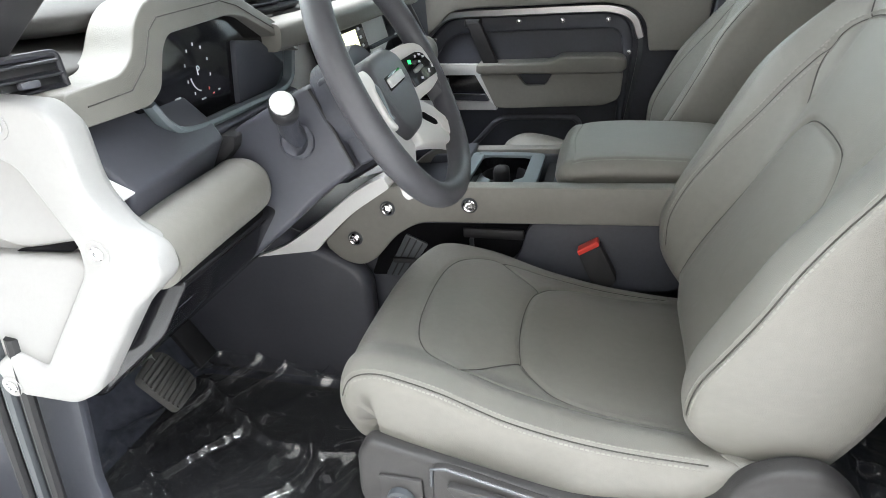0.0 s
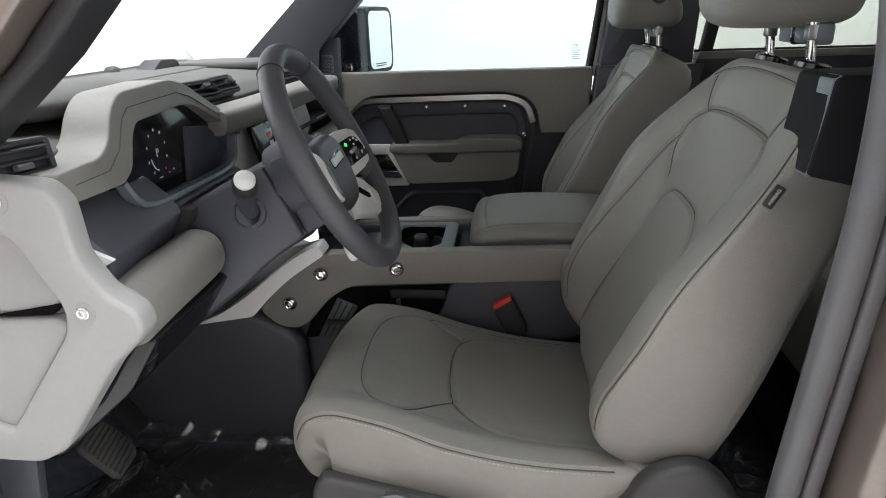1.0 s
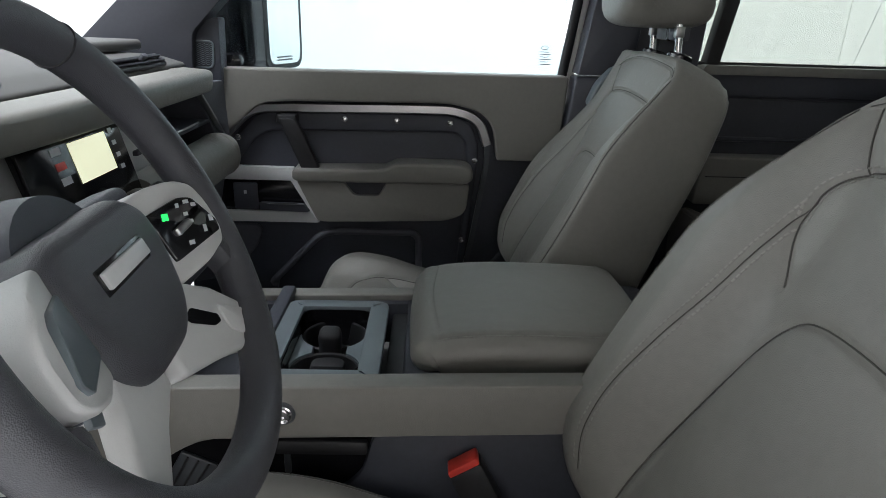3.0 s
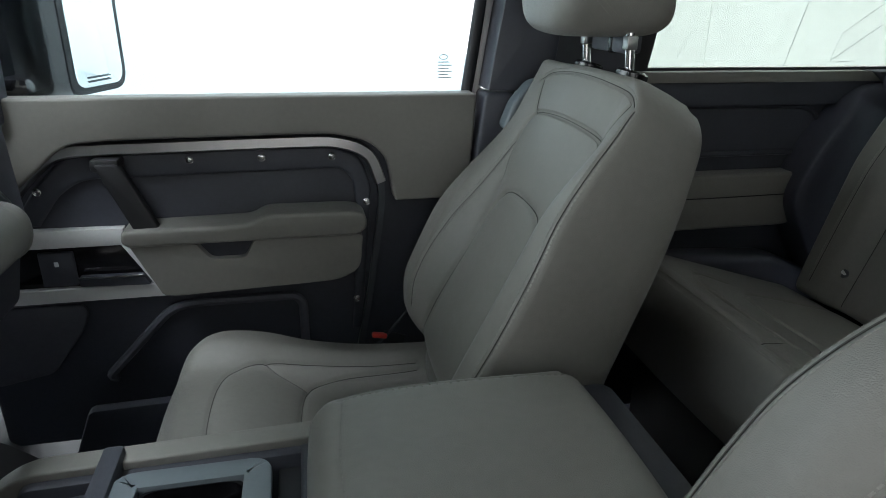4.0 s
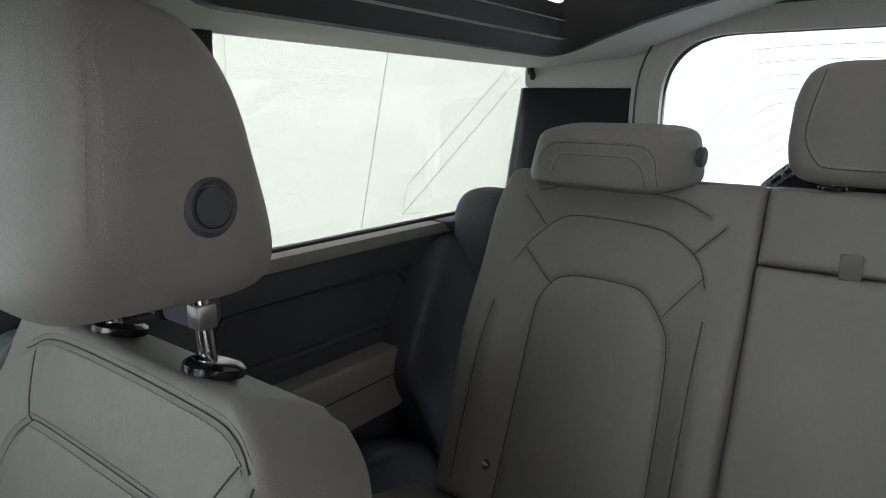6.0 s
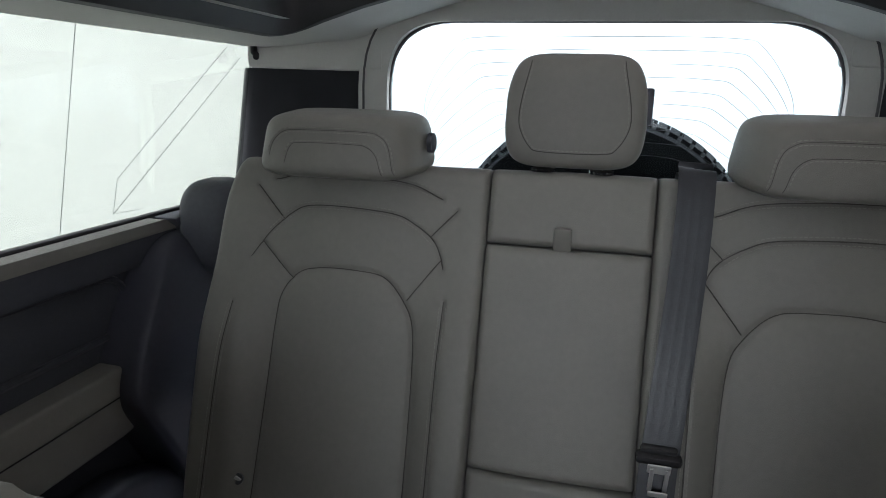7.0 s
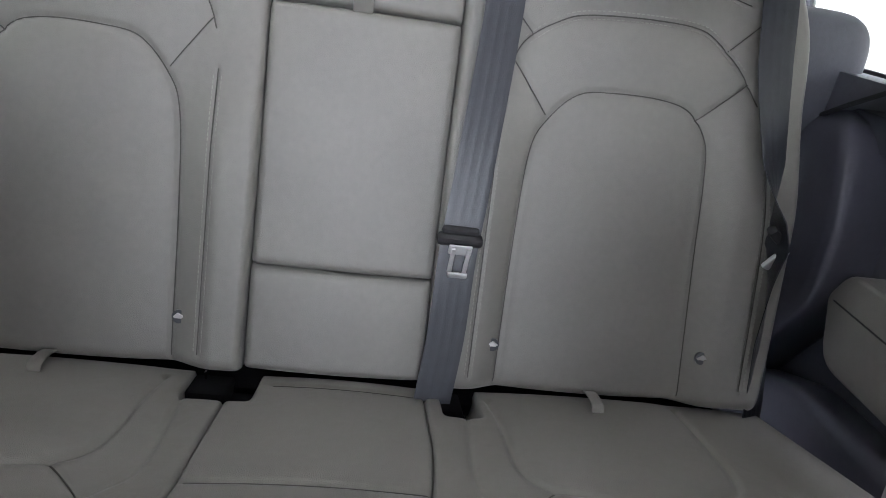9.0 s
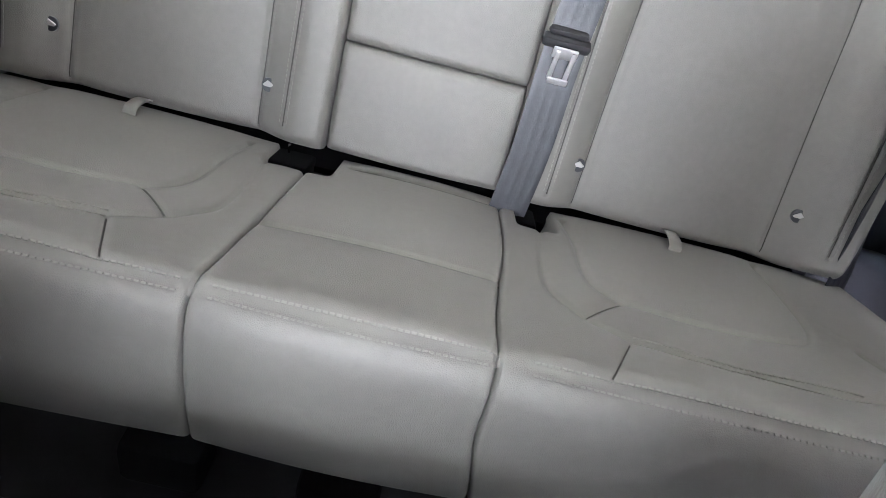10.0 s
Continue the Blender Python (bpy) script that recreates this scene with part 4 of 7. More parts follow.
part("mark_ring", sweep([(0.617 + 0.008 * math.cos(a), 0.7315, 1.390 + 0.0042 * math.sin(a)) for a in np.linspace(0, 6.283, 20, endpoint=False)], circle(0.0008, 5), True, (0, 1, 0)), SATIN, sticker)
for k in range(6):
    w = (0.022, 0.026, 0.02, 0.028, 0.018, 0.024)[k]
    part("print_bar", rbox((0.617 + 0.003 * (k % 2), 0.7315, 1.381 - k * 0.0055), (w, 0.0006, 0.0018), 0.0002), SATIN, sticker)

# door mirror outside
mirror = thing("door_mirror", (-0.07, 0.92, 1.40), "gloss black door mirror on the passenger side", "mirror")
part("arm", rbox((-0.10, 0.79, 1.345), (0.05, 0.16, 0.03), 0.012), GLOSS, mirror)
part("housing", rbox((-0.082, 0.870, 1.42), (0.12, 0.225, 0.215), 0.03, (0, 0, -18), 4), GLOSS, mirror, "gloss black mirror housing")
def on_mirror(half, tall, r, x0, x1):
    bm = prism(rounded([(-half, -tall), (half, -tall), (half, tall), (-half, tall)], r, 6), "x", x0, x1, 0.002)
    bmesh.ops.transform(bm, matrix=pose(-0.012, 0.885, 1.42, 0, 0, -18), verts=bm.verts)
    return bm


part("mirror_rim", on_mirror(0.088, 0.104, 0.040, -0.018, 0.0), RUBBER, mirror, "dark mirror rim")
part("mirror_glass", on_mirror(0.074, 0.092, 0.030, -0.004, 0.002), MIRROR, mirror, "mirror glass")
for k in range(2):
    part("warning_print", rbox((-0.0105, 0.878, 1.345 - k * 0.007), (0.0006, 0.07, 0.0025), 0.0002, (0, 0, -18)), SATIN, mirror)

# ---- front seats ----


def head_restraint(c, half, seat, n=120, m=60):
    """A headrest: rounded block, fuller in front, narrower at the foot, with seams round its side panels."""
    th, ph = np.linspace(-np.pi, np.pi, n, endpoint=False), np.linspace(-np.pi / 2, np.pi / 2, m)
    f = lambda a, p: np.sign(a) * np.abs(a) ** (2 / p)
    cx, sy = f(np.cos(th), 5.5), f(np.sin(th), 5.5)
    cz, sz = f(np.cos(ph), 5.0), f(np.sin(ph), 5.0)
    x, y, z = cz[:, None] * cx[None], cz[:, None] * sy[None], np.repeat(sz[:, None], n, 1)
    width = 1 - 0.11 * smooth(z) ** 2 - (0.05 + 0.15 * smooth(0.5 - x)) * smooth(-z - 0.2)
    seam_x = lambda q: -0.72 + 0.75 * smooth((-q - 0.30) / 0.70) + 1.0 * smooth((q - 0.66) / 0.5)
    seam = np.abs(x - seam_x(z))
    press = (np.abs(y) > 0.75) * (1 - 0.006 * np.exp(-(seam / 0.03) ** 2) - 0.010 * np.exp(-(seam / 0.16) ** 2))
    press = np.where(np.abs(y) > 0.75, press, 1)
    X = x + z * (-0.10 - 0.32 * x) - 0.10 * np.cos(np.clip(y, -1, 1) * 1.4) * (x < 0) * (1 - 0.5 * smooth(-z))
    Y = y * width * press
    Z = z + 0.05 * y ** 2 * smooth(-z) - 0.10 * y ** 2 * smooth(z)
    p = np.stack([c[0] + X * half[0], c[1] + Y * half[1], c[2] + Z * half[2]], -1).reshape(-1, 3)
    faces = [(j * n + i, j * n + (i + 1) % n, (j + 1) * n + (i + 1) % n, (j + 1) * n + i) for j in range(m - 1) for i in range(n)]
    head = part("headrest", mesh("headrest", p, faces), LEATHER, seat)
    grid = p.reshape(m, n, 3)
    verts, fcs = [], []
    for s in (-1, 1):
        for off in (-0.055, 0.065):
            best = []
            for j in range(12, m - 14):
                row = np.where((np.sign(sy) == s) & (np.abs(sy) > 0.75))[0]
                order = row[np.argsort(x[j, row])]
                aim = max(-0.93, float(seam_x(z[j, 0])) + off)
                best.append([np.interp(aim, x[j, order], grid[j, order, k]) for k in range(3)])
            line = np.array(best)
            d = np.concatenate([[0], np.cumsum(np.linalg.norm(np.diff(line, axis=0), axis=1))])
            for a in np.arange(0.004, d[-1] - 0.006, 0.0044):
                q = [np.array([np.interp(b, d, line[:, k]) for k in range(3)]) for b in (a, a + 0.0028)]
                base = len(verts)
                for e in q:
                    for dx in (-0.0006, 0.0006):
                        verts += [e + (dx, -s * 0.001, 0), e + (dx, s * 0.0006, 0)]
                fcs += [(base + 1, base + 3, base + 7, base + 5), (base, base + 1, base + 5, base + 4), (base + 2, base + 6, base + 7, base + 3), (base, base + 2, base + 3, base + 1), (base + 4, base + 5, base + 7, base + 6)]
    tagged(part("stitching", mesh("stitching", verts, fcs, 30), STITCH, head, "pale double stitching"), kind="stuff")
    return head


def sewn(pad, name, lines, parent, label="", plain=(), fine=(), **kw):
    ob = part(name, pad.build(), LEATHER, parent, label)
    for k, q in enumerate(pad.seams):
        if k not in plain:
            part("seam", pad.welts([q[0]], 0.0006 if k in fine else 0.0008), SEAM, ob, "dark seam line")
    if lines:
        tagged(part("stitching", pad.stitches(lines, **kw), STITCH, ob, "pale double stitching"), kind="stuff")
    return ob


def finish(seat, cy, out):
    """The plastic base, rails and switches under a front seat."""
    # plastic base
    trim = rounded([(0.160, 0.905), (0.175, 0.925), (0.30, 0.900), (0.42, 0.872), (0.56, 0.885), (0.585, 0.94), (0.62, 0.962), (0.66, 0.965), (0.70, 0.93), (0.72, 0.86), (0.66, 0.76), (0.20, 0.77), (0.155, 0.83)],
                   [0.01, 0.02, 0.03, 0.03, 0.03, 0.02, 0.02, 0.02, 0.03, 0.03, 0.02, 0.02, 0.02])
    for s in (-1, 1):
        part("side_trim", prism([(px, pz if out < 0 else pz - 0.07) for px, pz in trim], "y", *sorted((cy + s * 0.235, cy + s * 0.268)), 0.010, 4), BASE, seat, "black plastic seat base trim")
    if out < 0:
        yo = cy + out * 0.268
        face = lambda d: sorted((yo, yo + out * d))
        part("switch_pod", prism(rounded([(0.258, 0.912), (0.275, 0.915), (0.405, 0.882), (0.41, 0.872), (0.395, 0.80), (0.255, 0.80)], 0.005), "y", *face(0.012), 0.004, 3), BASE, seat, "raised switch panel")
        part("switch_edge", sweep([(0.257, yo - 0.012, 0.885), (0.258, yo - 0.012, 0.911), (0.275, yo - 0.012, 0.914), (0.405, yo - 0.012, 0.881)], circle(0.0022, 6), False, (0, 1, 0)), SATIN, seat)
        part("adjust_lever", prism(rounded([(0.275, 0.898), (0.33, 0.890), (0.395, 0.868), (0.40, 0.855), (0.34, 0.868), (0.29, 0.876)], 0.008), "y", *face(0.022), 0.005, 3), BASE, seat, "seat height lever")
        part("recline_switch", rbox((0.325, yo - 0.014, 0.845), (0.06, 0.012, 0.04), 0.005), BASE, seat, "seat recline switch")
        part("knob_plate", rbox((0.215, yo - 0.001, 0.853), (0.055, 0.008, 0.055), 0.003), BASE, seat)
        part("lumbar_knob", revolve([(0.017, 0), (0.017, 0.010), (0.014, 0.013), (0.011, 0.011), (0.001, 0.011)], (0.215, yo - 0.004, 0.85), (0, -1, 0), 28), SATIN, seat, "round lumbar knob")
    part("base", rbox((0.41, cy, 0.80 if out < 0 else 0.73), (0.46, 0.46, 0.13), 0.02), DARK, seat)
    for s in (-1, 1):
        part("rail", rbox((0.42, cy + s * 0.2, 0.675), (0.5, 0.04, 0.12), 0.008), RUBBER, seat)
    return seat


def front_seat(cy, out):
    """out: +1 or -1, the side on which the door lies."""
    inner = lambda u: smooth(-out * np.asarray(u) / 0.05)
    extra = curve_of([(0, 0.008), (0.12, 0.012), (0.20, 0.014), (0.28, 0.006), (0.36, 0.003), (0.40, 0.005), (0.43, 0.012), (0.475, 0.022), (0.50, 0.036), (0.52, 0.066), (0.54, 0.095)])
    seat = thing("bucket_seat", (0.36, cy, FLOOR), "olive leather front seat with pale stitching on a black plastic base", "seat", "front seats")
    hw = curve_of([(0, 0.209), (0.05, 0.228), (0.16, 0.241), (0.28, 0.236), (0.36, 0.221), (0.43, 0.199), (0.475, 0.184), (0.50, 0.164), (0.52, 0.130), (0.54, 0.085)])
    patch = lambda u, v: (u > 0.124 - 0.09 * np.maximum(0, v - 0.15)) & (u < np.interp(v, (0.05, 0.125, 0.21, 0.29, 0.385), (0.160, 0.171, 0.161, 0.147, 0.136))) & (v > 0.03) & (v < 0.40)
    bol = lambda u, v: (0.042 + 0.014 * inner(u)) * smooth((v + 0.05) / 0.14) * (1 - smooth((v - 0.20 - 0.11 * inner(u)) / 0.24))
    puff = lambda u, v: bol(u, v) * smooth((np.abs(u) - 0.105) / 0.085) + 0.009 * np.cos(np.clip(u / 0.12, -1, 1) * np.pi / 2)
    archs = [(-0.128, 0.0), (-0.12, 0.14), (-0.103, 0.245), (-0.078, 0.297), (-0.04, 0.313), (0.04, 0.313), (0.078, 0.297), (0.103, 0.245), (0.12, 0.14), (0.128, 0.0)]
    upper = [(-0.118, 0.318), (-0.136, 0.365), (-0.139, 0.405), (-0.125, 0.430), (-0.10, 0.439), (0, 0.444), (0.10, 0.439), (0.125, 0.430), (0.139, 0.405), (0.136, 0.365), (0.118, 0.318)]
    if out > 0:
        upper[:4] = [(-0.126, 0.298), (-0.141, 0.352), (-0.142, 0.394), (-0.128, 0.425)]
    edges = [[(s * (float(hw(v) + (extra(v) if s == out else 0)) - 0.009), v) for v in np.linspace(0.03, 0.482, 14)] for s in (-1, 1)]
    top = [(-0.163, 0.487), (-0.13, 0.502), (-0.07, 0.508), (0, 0.510), (0.07, 0.508), (0.13, 0.502), (0.163, 0.487)]
    diag = [[(s * 0.122, 0.434), (s * 0.150, 0.488)] for s in (-1, 1)]
    panel = [(0.139, 0.395), (0.152, 0.29), (0.166, 0.21), (0.176, 0.125), (0.166, 0.04)]
    seams = [(archs, 0.0045, 0.0035), (upper, 0.0035, 0.003), (edges[0], 0.0018, 0.0026), (edges[1], 0.0018, 0.0026), (top, 0.0018, 0.003), (panel, 0.0016, 0.0026)] + [(d, 0.0022, 0.0026) for d in diag]
    deep = curve_of([(0, 0.128), (0.10, 0.122), (0.2, 0.108), (0.28, 0.102), (0.36, 0.102), (0.43, 0.102), (0.56, 0.095)])
    back = Pad(cy, [(0.53, 0.93), (0.572, 1.02), (0.632, 1.14), (0.70, 1.28), (0.757, 1.402)], hw, deep, 0.014, puff, seams, (0.03, 0.012), 210, 210, None, patch, (lambda u: 1 - 0.30 * inner(u)) if out < 0 else None, (out, extra))
    sewn(back, "backrest", edges + [top, upper[1:-1], panel], seat, fine=(1, 4, 5) if out > 0 else (4, 5)).data.materials.append(PERF)
    cw = curve_of([(0, 0.226), (0.06, 0.236), (0.15, 0.249), (0.3, 0.253), (0.45, 0.249), (0.60, 0.241)])
    cpuff = lambda u, v: 0.024 * (1 - 0.85 * inner(u)) * smooth((np.abs(u) - 0.14) / 0.07) * smooth((v - 0.03) / 0.12) + 0.006 * np.cos(np.clip(u / 0.14, -1, 1) * np.pi / 2) * smooth((v - 0.10) / 0.1)
    front = [(-0.178, 0.52), (-0.175, 0.36), (-0.165, 0.24), (-0.14, 0.19), (-0.09, 0.17), (0, 0.165), (0.09, 0.17), (0.14, 0.19), (0.165, 0.24), (0.175, 0.36), (0.178, 0.52)]
    well = [(-0.165, 0.52), (-0.155, 0.40), (-0.13, 0.345), (-0.09, 0.315), (0, 0.305), (0.09, 0.315), (0.13, 0.345), (0.155, 0.40), (0.165, 0.52)]
    vee = [[(s * 0.165, 0.24), (s * 0.10, 0.318)] for s in (-1, 1)]
    cedge = [[(s * (float(cw(v)) - (0.010 if s == out else 0.052)), v) for v in np.linspace(0.075, 0.54, 12)] for s in (-1, 1)]
    bow = lambda u, v: (0.045 * np.clip(np.abs(u) / 0.26, 0, 1) ** 4 * (1 - smooth((v - 0.05) / 0.30)), -0.024 * inner(u) * np.clip(np.abs(u) / 0.2, 0, 1) ** 2)
    cush = Pad(cy, [(0.122, 0.885), (0.106, 0.93), (0.118, 0.966), (0.152, 0.985), (0.24, 0.972), (0.34, 0.940), (0.45, 0.917), (0.60, 0.905)], cw, 0.08, 0.018, cpuff,
               [(front, 0.003, 0.003), (well, 0.0045, 0.0035), (cedge[0], 0.0018, 0.0026), (cedge[1], 0.0018, 0.0026)] + [(q, 0.003, 0.003) for q in vee], (0.012, 0.02), 190, 180, bow, None, None, (-out, lambda v: -0.042 + 0.0 * v))
    sewn(cush, "cushion", cedge, seat)
    part("rear_bolster", blob((0.60, cy, 0.91), (0.05, 0.235, 0.035), 4), LEATHER, seat)
    head = head_restraint((0.734, cy, 1.541), (0.066, 0.1065, 0.101), seat)
    for s in (-1, 1):
        part("headrest_button", revolve([(0.0195, -0.006), (0.0195, 0.004), (0.0165, 0.0075), (0.0138, 0.0065), (0.0132, 0.004), (0.0126, 0.007), (0.001, 0.0075)], (0.751, cy + s * 0.1010, 1.516), (0.05, s, 0), 32), DARK, head, "round black release button")
        part("post", sweep([(0.771, cy + s * 0.067, 1.34), (0.757, cy + s * 0.067, 1.50)], circle(0.0062, 14), False, (1, 0, 0)), CHROME, seat, "chrome headrest post")
        part("post_clamp", rbox((0.763, cy + s * 0.067, 1.435), (0.015, 0.015, 0.018), 0.002), STEEL, seat, "steel post clamp")
        part("post_collar", revolve([(0.022, -0.006), (0.022, 0.0), (0.018, 0.003), (0.010, 0.0035)], (0.770, cy + s * 0.067, 1.397), (0.25, 0, 1), 28), GLOSS, seat, "round black post collar")
    # Same blue-grey block on both seats; the passenger's colour is darkened for shade.
    part("camera_mount", rbox((0.775, cy - (0.018 if out < 0 else 0.002), 1.433), (0.024, 0.115 if out < 0 else 0.108, 0.026), 0.005), BLUE_GREY if out < 0 else COLUMN, seat, "mounting block between the posts")
    part("mount_band", rbox((0.775, cy - 0.01, 1.433), (0.027, 0.014, 0.029), 0.004), GLOSS, seat, "black mounting band")
    part("mount_back", rbox((0.792, cy + 0.05, 1.44), (0.02, 0.06, 0.04), 0.006), DARK, seat)
    # shell behind, and its shoulder on the door side
    part("back_shell", prism(rounded([(0.62, 0.86), (0.69, 0.86), (0.775, 1.15), (0.80, 1.29), (0.77, 1.31)], 0.02), "y", cy - 0.17, cy + 0.17, 0.02, 3), DARK, seat, "black plastic seat back shell")
    def shoulder(name, w0, w1, v0, v1, gap, mat, label, slope=0.0):
        vs, ws = np.linspace(v0, v1, 24), np.linspace(w0, w1, 8)
        verts, faces = [], []
        for lift in (gap, gap - 0.006):
            for v in vs:
                for w in ws:
                    low = v + 0.10 * max(0.0, 1 - (v - v0) / 0.03) * (w - w0) * -1.0 * 0.3
                    lay = 0.003 * math.sin(math.pi * (w - w0) / (w1 - w0))
                    verts.append(back.point(np.array(out * (float(hw(low) + extra(low)) + lift + lay - slope * (w - w1) / (w0 - w1))), np.array(low), np.array(w)))
        n, m = len(vs), len(ws)
        for k in (0, 1):
            for i in range(n - 1):
                for j in range(m - 1):
                    a = k * n * m + i * m + j
                    faces.append((a, a + 1, a + m + 1, a + m) if k else (a, a + m, a + m + 1, a + 1))
        edge = [i * m for i in range(n)] + [(n - 1) * m + j for j in range(1, m)] + [i * m + m - 1 for i in range(n - 2, -1, -1)] + [j for j in range(m - 2, 0, -1)]
        faces += [(edge[q], edge[(q + 1) % len(edge)], n * m + edge[(q + 1) % len(edge)], n * m + edge[q]) for q in range(len(edge))]
        part(name, mesh(name, verts, faces, 40), mat, seat, label)

    if out > 0:
        shoulder("shoulder_shell", -0.019, -0.095, 0.40, 0.522, 0.019, RUBBER, "black plastic shoulder shell")
        part("shoulder_insert", prism(rounded([(0.698, 1.278), (0.716, 1.325), (0.748, 1.360), (0.780, 1.362), (0.775, 1.31), (0.735, 1.26)], 0.012), "y", cy + 0.214, cy + 0.252, 0.013, 5), BLUE_GREY, seat, "blue-grey shoulder insert")
    else:
        part("shoulder_shell", prism(rounded([(0.736, 1.404), (0.84, 1.404), (0.835, 1.275), (0.722, 1.302), (0.730, 1.355)], [0.008, 0.02, 0.02, 0.006, 0.03]), "y", cy - 0.238, cy - 0.15, 0.010, 4), SHELL, seat, "black plastic shoulder shell")
        part("shoulder_insert", prism(rounded([(0.735, 1.400), (0.744, 1.405), (0.741, 1.355), (0.728, 1.298), (0.723, 1.302), (0.731, 1.355)], [0.003, 0.003, 0.03, 0.003, 0.003, 0.03]), "y", cy - 0.2365, cy - 0.205, 0.0035, 3), BLUE_GREY, seat, "blue-grey shoulder insert")
    if out > 0:
        part("belt_hook", sweep(spline([back.point(np.array(out * 0.229), np.array(v), np.array(w)) for v, w in ((0.425, -0.030), (0.455, -0.036), (0.460, -0.044), (0.458, -0.075))], 5), circle(0.0018, 8), False, (0, 1, 0)), DARK_SOFT, seat, "belt guide edge on the shoulder shell")
    else:
        part("belt_hook", sweep([(0.775, cy - 0.2395, 1.335), (0.778, cy - 0.2395, 1.356), (0.786, cy - 0.2395, 1.362), (0.82, cy - 0.2395, 1.362)], circle(0.0022, 8), False, (0, 1, 0)), DARK_SOFT, seat, "belt guide edge on the shoulder shell")
        part("shell_panel", prism(rounded([(0.795, 1.395), (0.84, 1.395), (0.84, 1.33), (0.797, 1.36)], 0.008), "y", cy - 0.240, cy - 0.232, 0.003), DARK, seat)
    raise_by = 0.0 if out > 0 else 0.018
    for ob in seat.children:
        low = ob.name.split(".")[0] in ("cushion", "rear_bolster")
        for o in (ob,) + tuple(ob.children):
            if low and out > 0:
                o.data.transform(Matrix(((1, 0, 0, 0), (0, 1, 0, 0), (0.05, 0, 1, -0.098), (0, 0, 0, 1))))
            elif ob.name.split(".")[0] in ("headrest", "post", "post_clamp", "post_collar", "camera_mount", "mount_band", "mount_back"):
                o.data.transform(Matrix.Translation((0.011, 0, 0.003) if out > 0 else (0.024, 0, 0.022)))
            elif not low:
                o.data.transform(Matrix.Translation((0.4 * raise_by, 0, raise_by)))
    if out > 0:
        return finish(seat, cy, out)
    tag = part("label_tag", rbox((0.708, cy + out * 0.222, 1.293), (0.012, 0.003, 0.027), 0.001, (0, 30, 0)), RUBBER, seat, "grey fabric label reading AIRBAG")
    font = bpy.data.curves.new("airbag_text", "FONT")
    font.body, font.size, font.align_x, font.align_y, font.extrude = "AIRBAG", 0.0058, "CENTER", "CENTER", 0.0002
    text = new("label_text", font)
    text.data.materials.append(WHITE)
    text.matrix_world = pose(0.708, cy + out * 0.2239, 1.293) @ (pose(0, 0, 0, 90, 0, 0) if out < 0 else pose(0, 0, 0, 90, 0, 180)) @ pose(0, 0, 0, 0, 0, 60 if out < 0 else -60)
    text.parent = tag
    return finish(seat, cy, out)


PY, DY = 0.392, -0.406
passenger_seat = front_seat(PY, 1)
driver_seat = front_seat(DY, -1)
part("belt_anchor", sweep([(0.545, 0.652, 0.93), (0.495, 0.655, 0.868), (0.47, 0.655, 0.842), (0.45, 0.64, 0.80)], circle(0.003, 8), False, (0, 1, 0)), SATIN, passenger_seat, "grey belt anchor cable")
part("anchor_tag", rbox((0.473, 0.654, 0.842), (0.016, 0.008, 0.007), 0.003, (0, -30, 0)), RED, passenger_seat, "red anchor tag")
for s, x in ((-1, 0.404), (1, 0.43)):
    y = CY + s * 0.180
    buckle = thing("seat_belt_buckle", (x, y, 0.88), "black seat belt buckle with a red release button", "buckle", "belt buckles")
    at = lambda pts: [(x + px - 0.401, pz) for px, pz in pts]
    part("housing", prism(rounded(at([(0.388, 0.947), (0.423, 0.968), (0.454, 0.904), (0.444, 0.888), (0.414, 0.888)]), [0.003, 0.003, 0.008, 0.006, 0.006]), "y", y - 0.012, y + 0.012, 0.004, 3), RUBBER, buckle)
    part("release_button", prism(rounded(at([(0.3845, 0.955), (0.418, 0.976), (0.422, 0.967), (0.388, 0.946)]), 0.003), "y", y - 0.011, y + 0.011, 0.002, 2), RED, buckle, "red release button")
    part("stalk", rbox((x + 0.03, y, 0.84), (0.028, 0.012, 0.10), 0.004, (0, -16, 0)), RUBBER, buckle)

anchor = thing("seat_belt_anchor", (0.478, 0.62, 0.84), "red and black belt end beside the passenger seat", "belt anchor")
part("red_tab", rbox((0.478, 0.652, 0.868), (0.030, 0.012, 0.010), 0.003, (0, 10, 0)), RED, anchor, "red tab")
part("strap_end", rbox((0.50, 0.655, 0.84), (0.046, 0.004, 0.06), 0.0015, (0, 20, 0)), BELT, anchor)

# ---- centre console ----
console = thing("centre_console", (0.2, CY, FLOOR), "olive and black centre console with cup holders", "console")
part("body", prism(rounded([(-0.30, FLOOR), (0.66, FLOOR), (0.66, 1.035), (0.33, 1.02), (0.325, 0.93), (0.12, 0.93), (0.115, 1.0), (-0.02, 0.985), (-0.20, 0.93), (-0.30, 0.9)], [0, 0, 0.02, 0.005, 0.005, 0.005, 0.01, 0.02, 0.03, 0.02]), "y", CY - 0.150, CY + 0.150, 0.006), DARK, console)
panel = rounded([(-0.088, 0.940), (0.015, 1.041), (0.05, 1.061), (0.62, 1.076), (0.62, 1.012), (0.11, 0.995), (0.065, 0.97), (0.015, 0.912), (-0.015, 0.898), (-0.05, 0.905)], [0.02, 0.03, 0.03, 0.004, 0.01, 0.02, 0.03, 0.02, 0.02, 0.02])
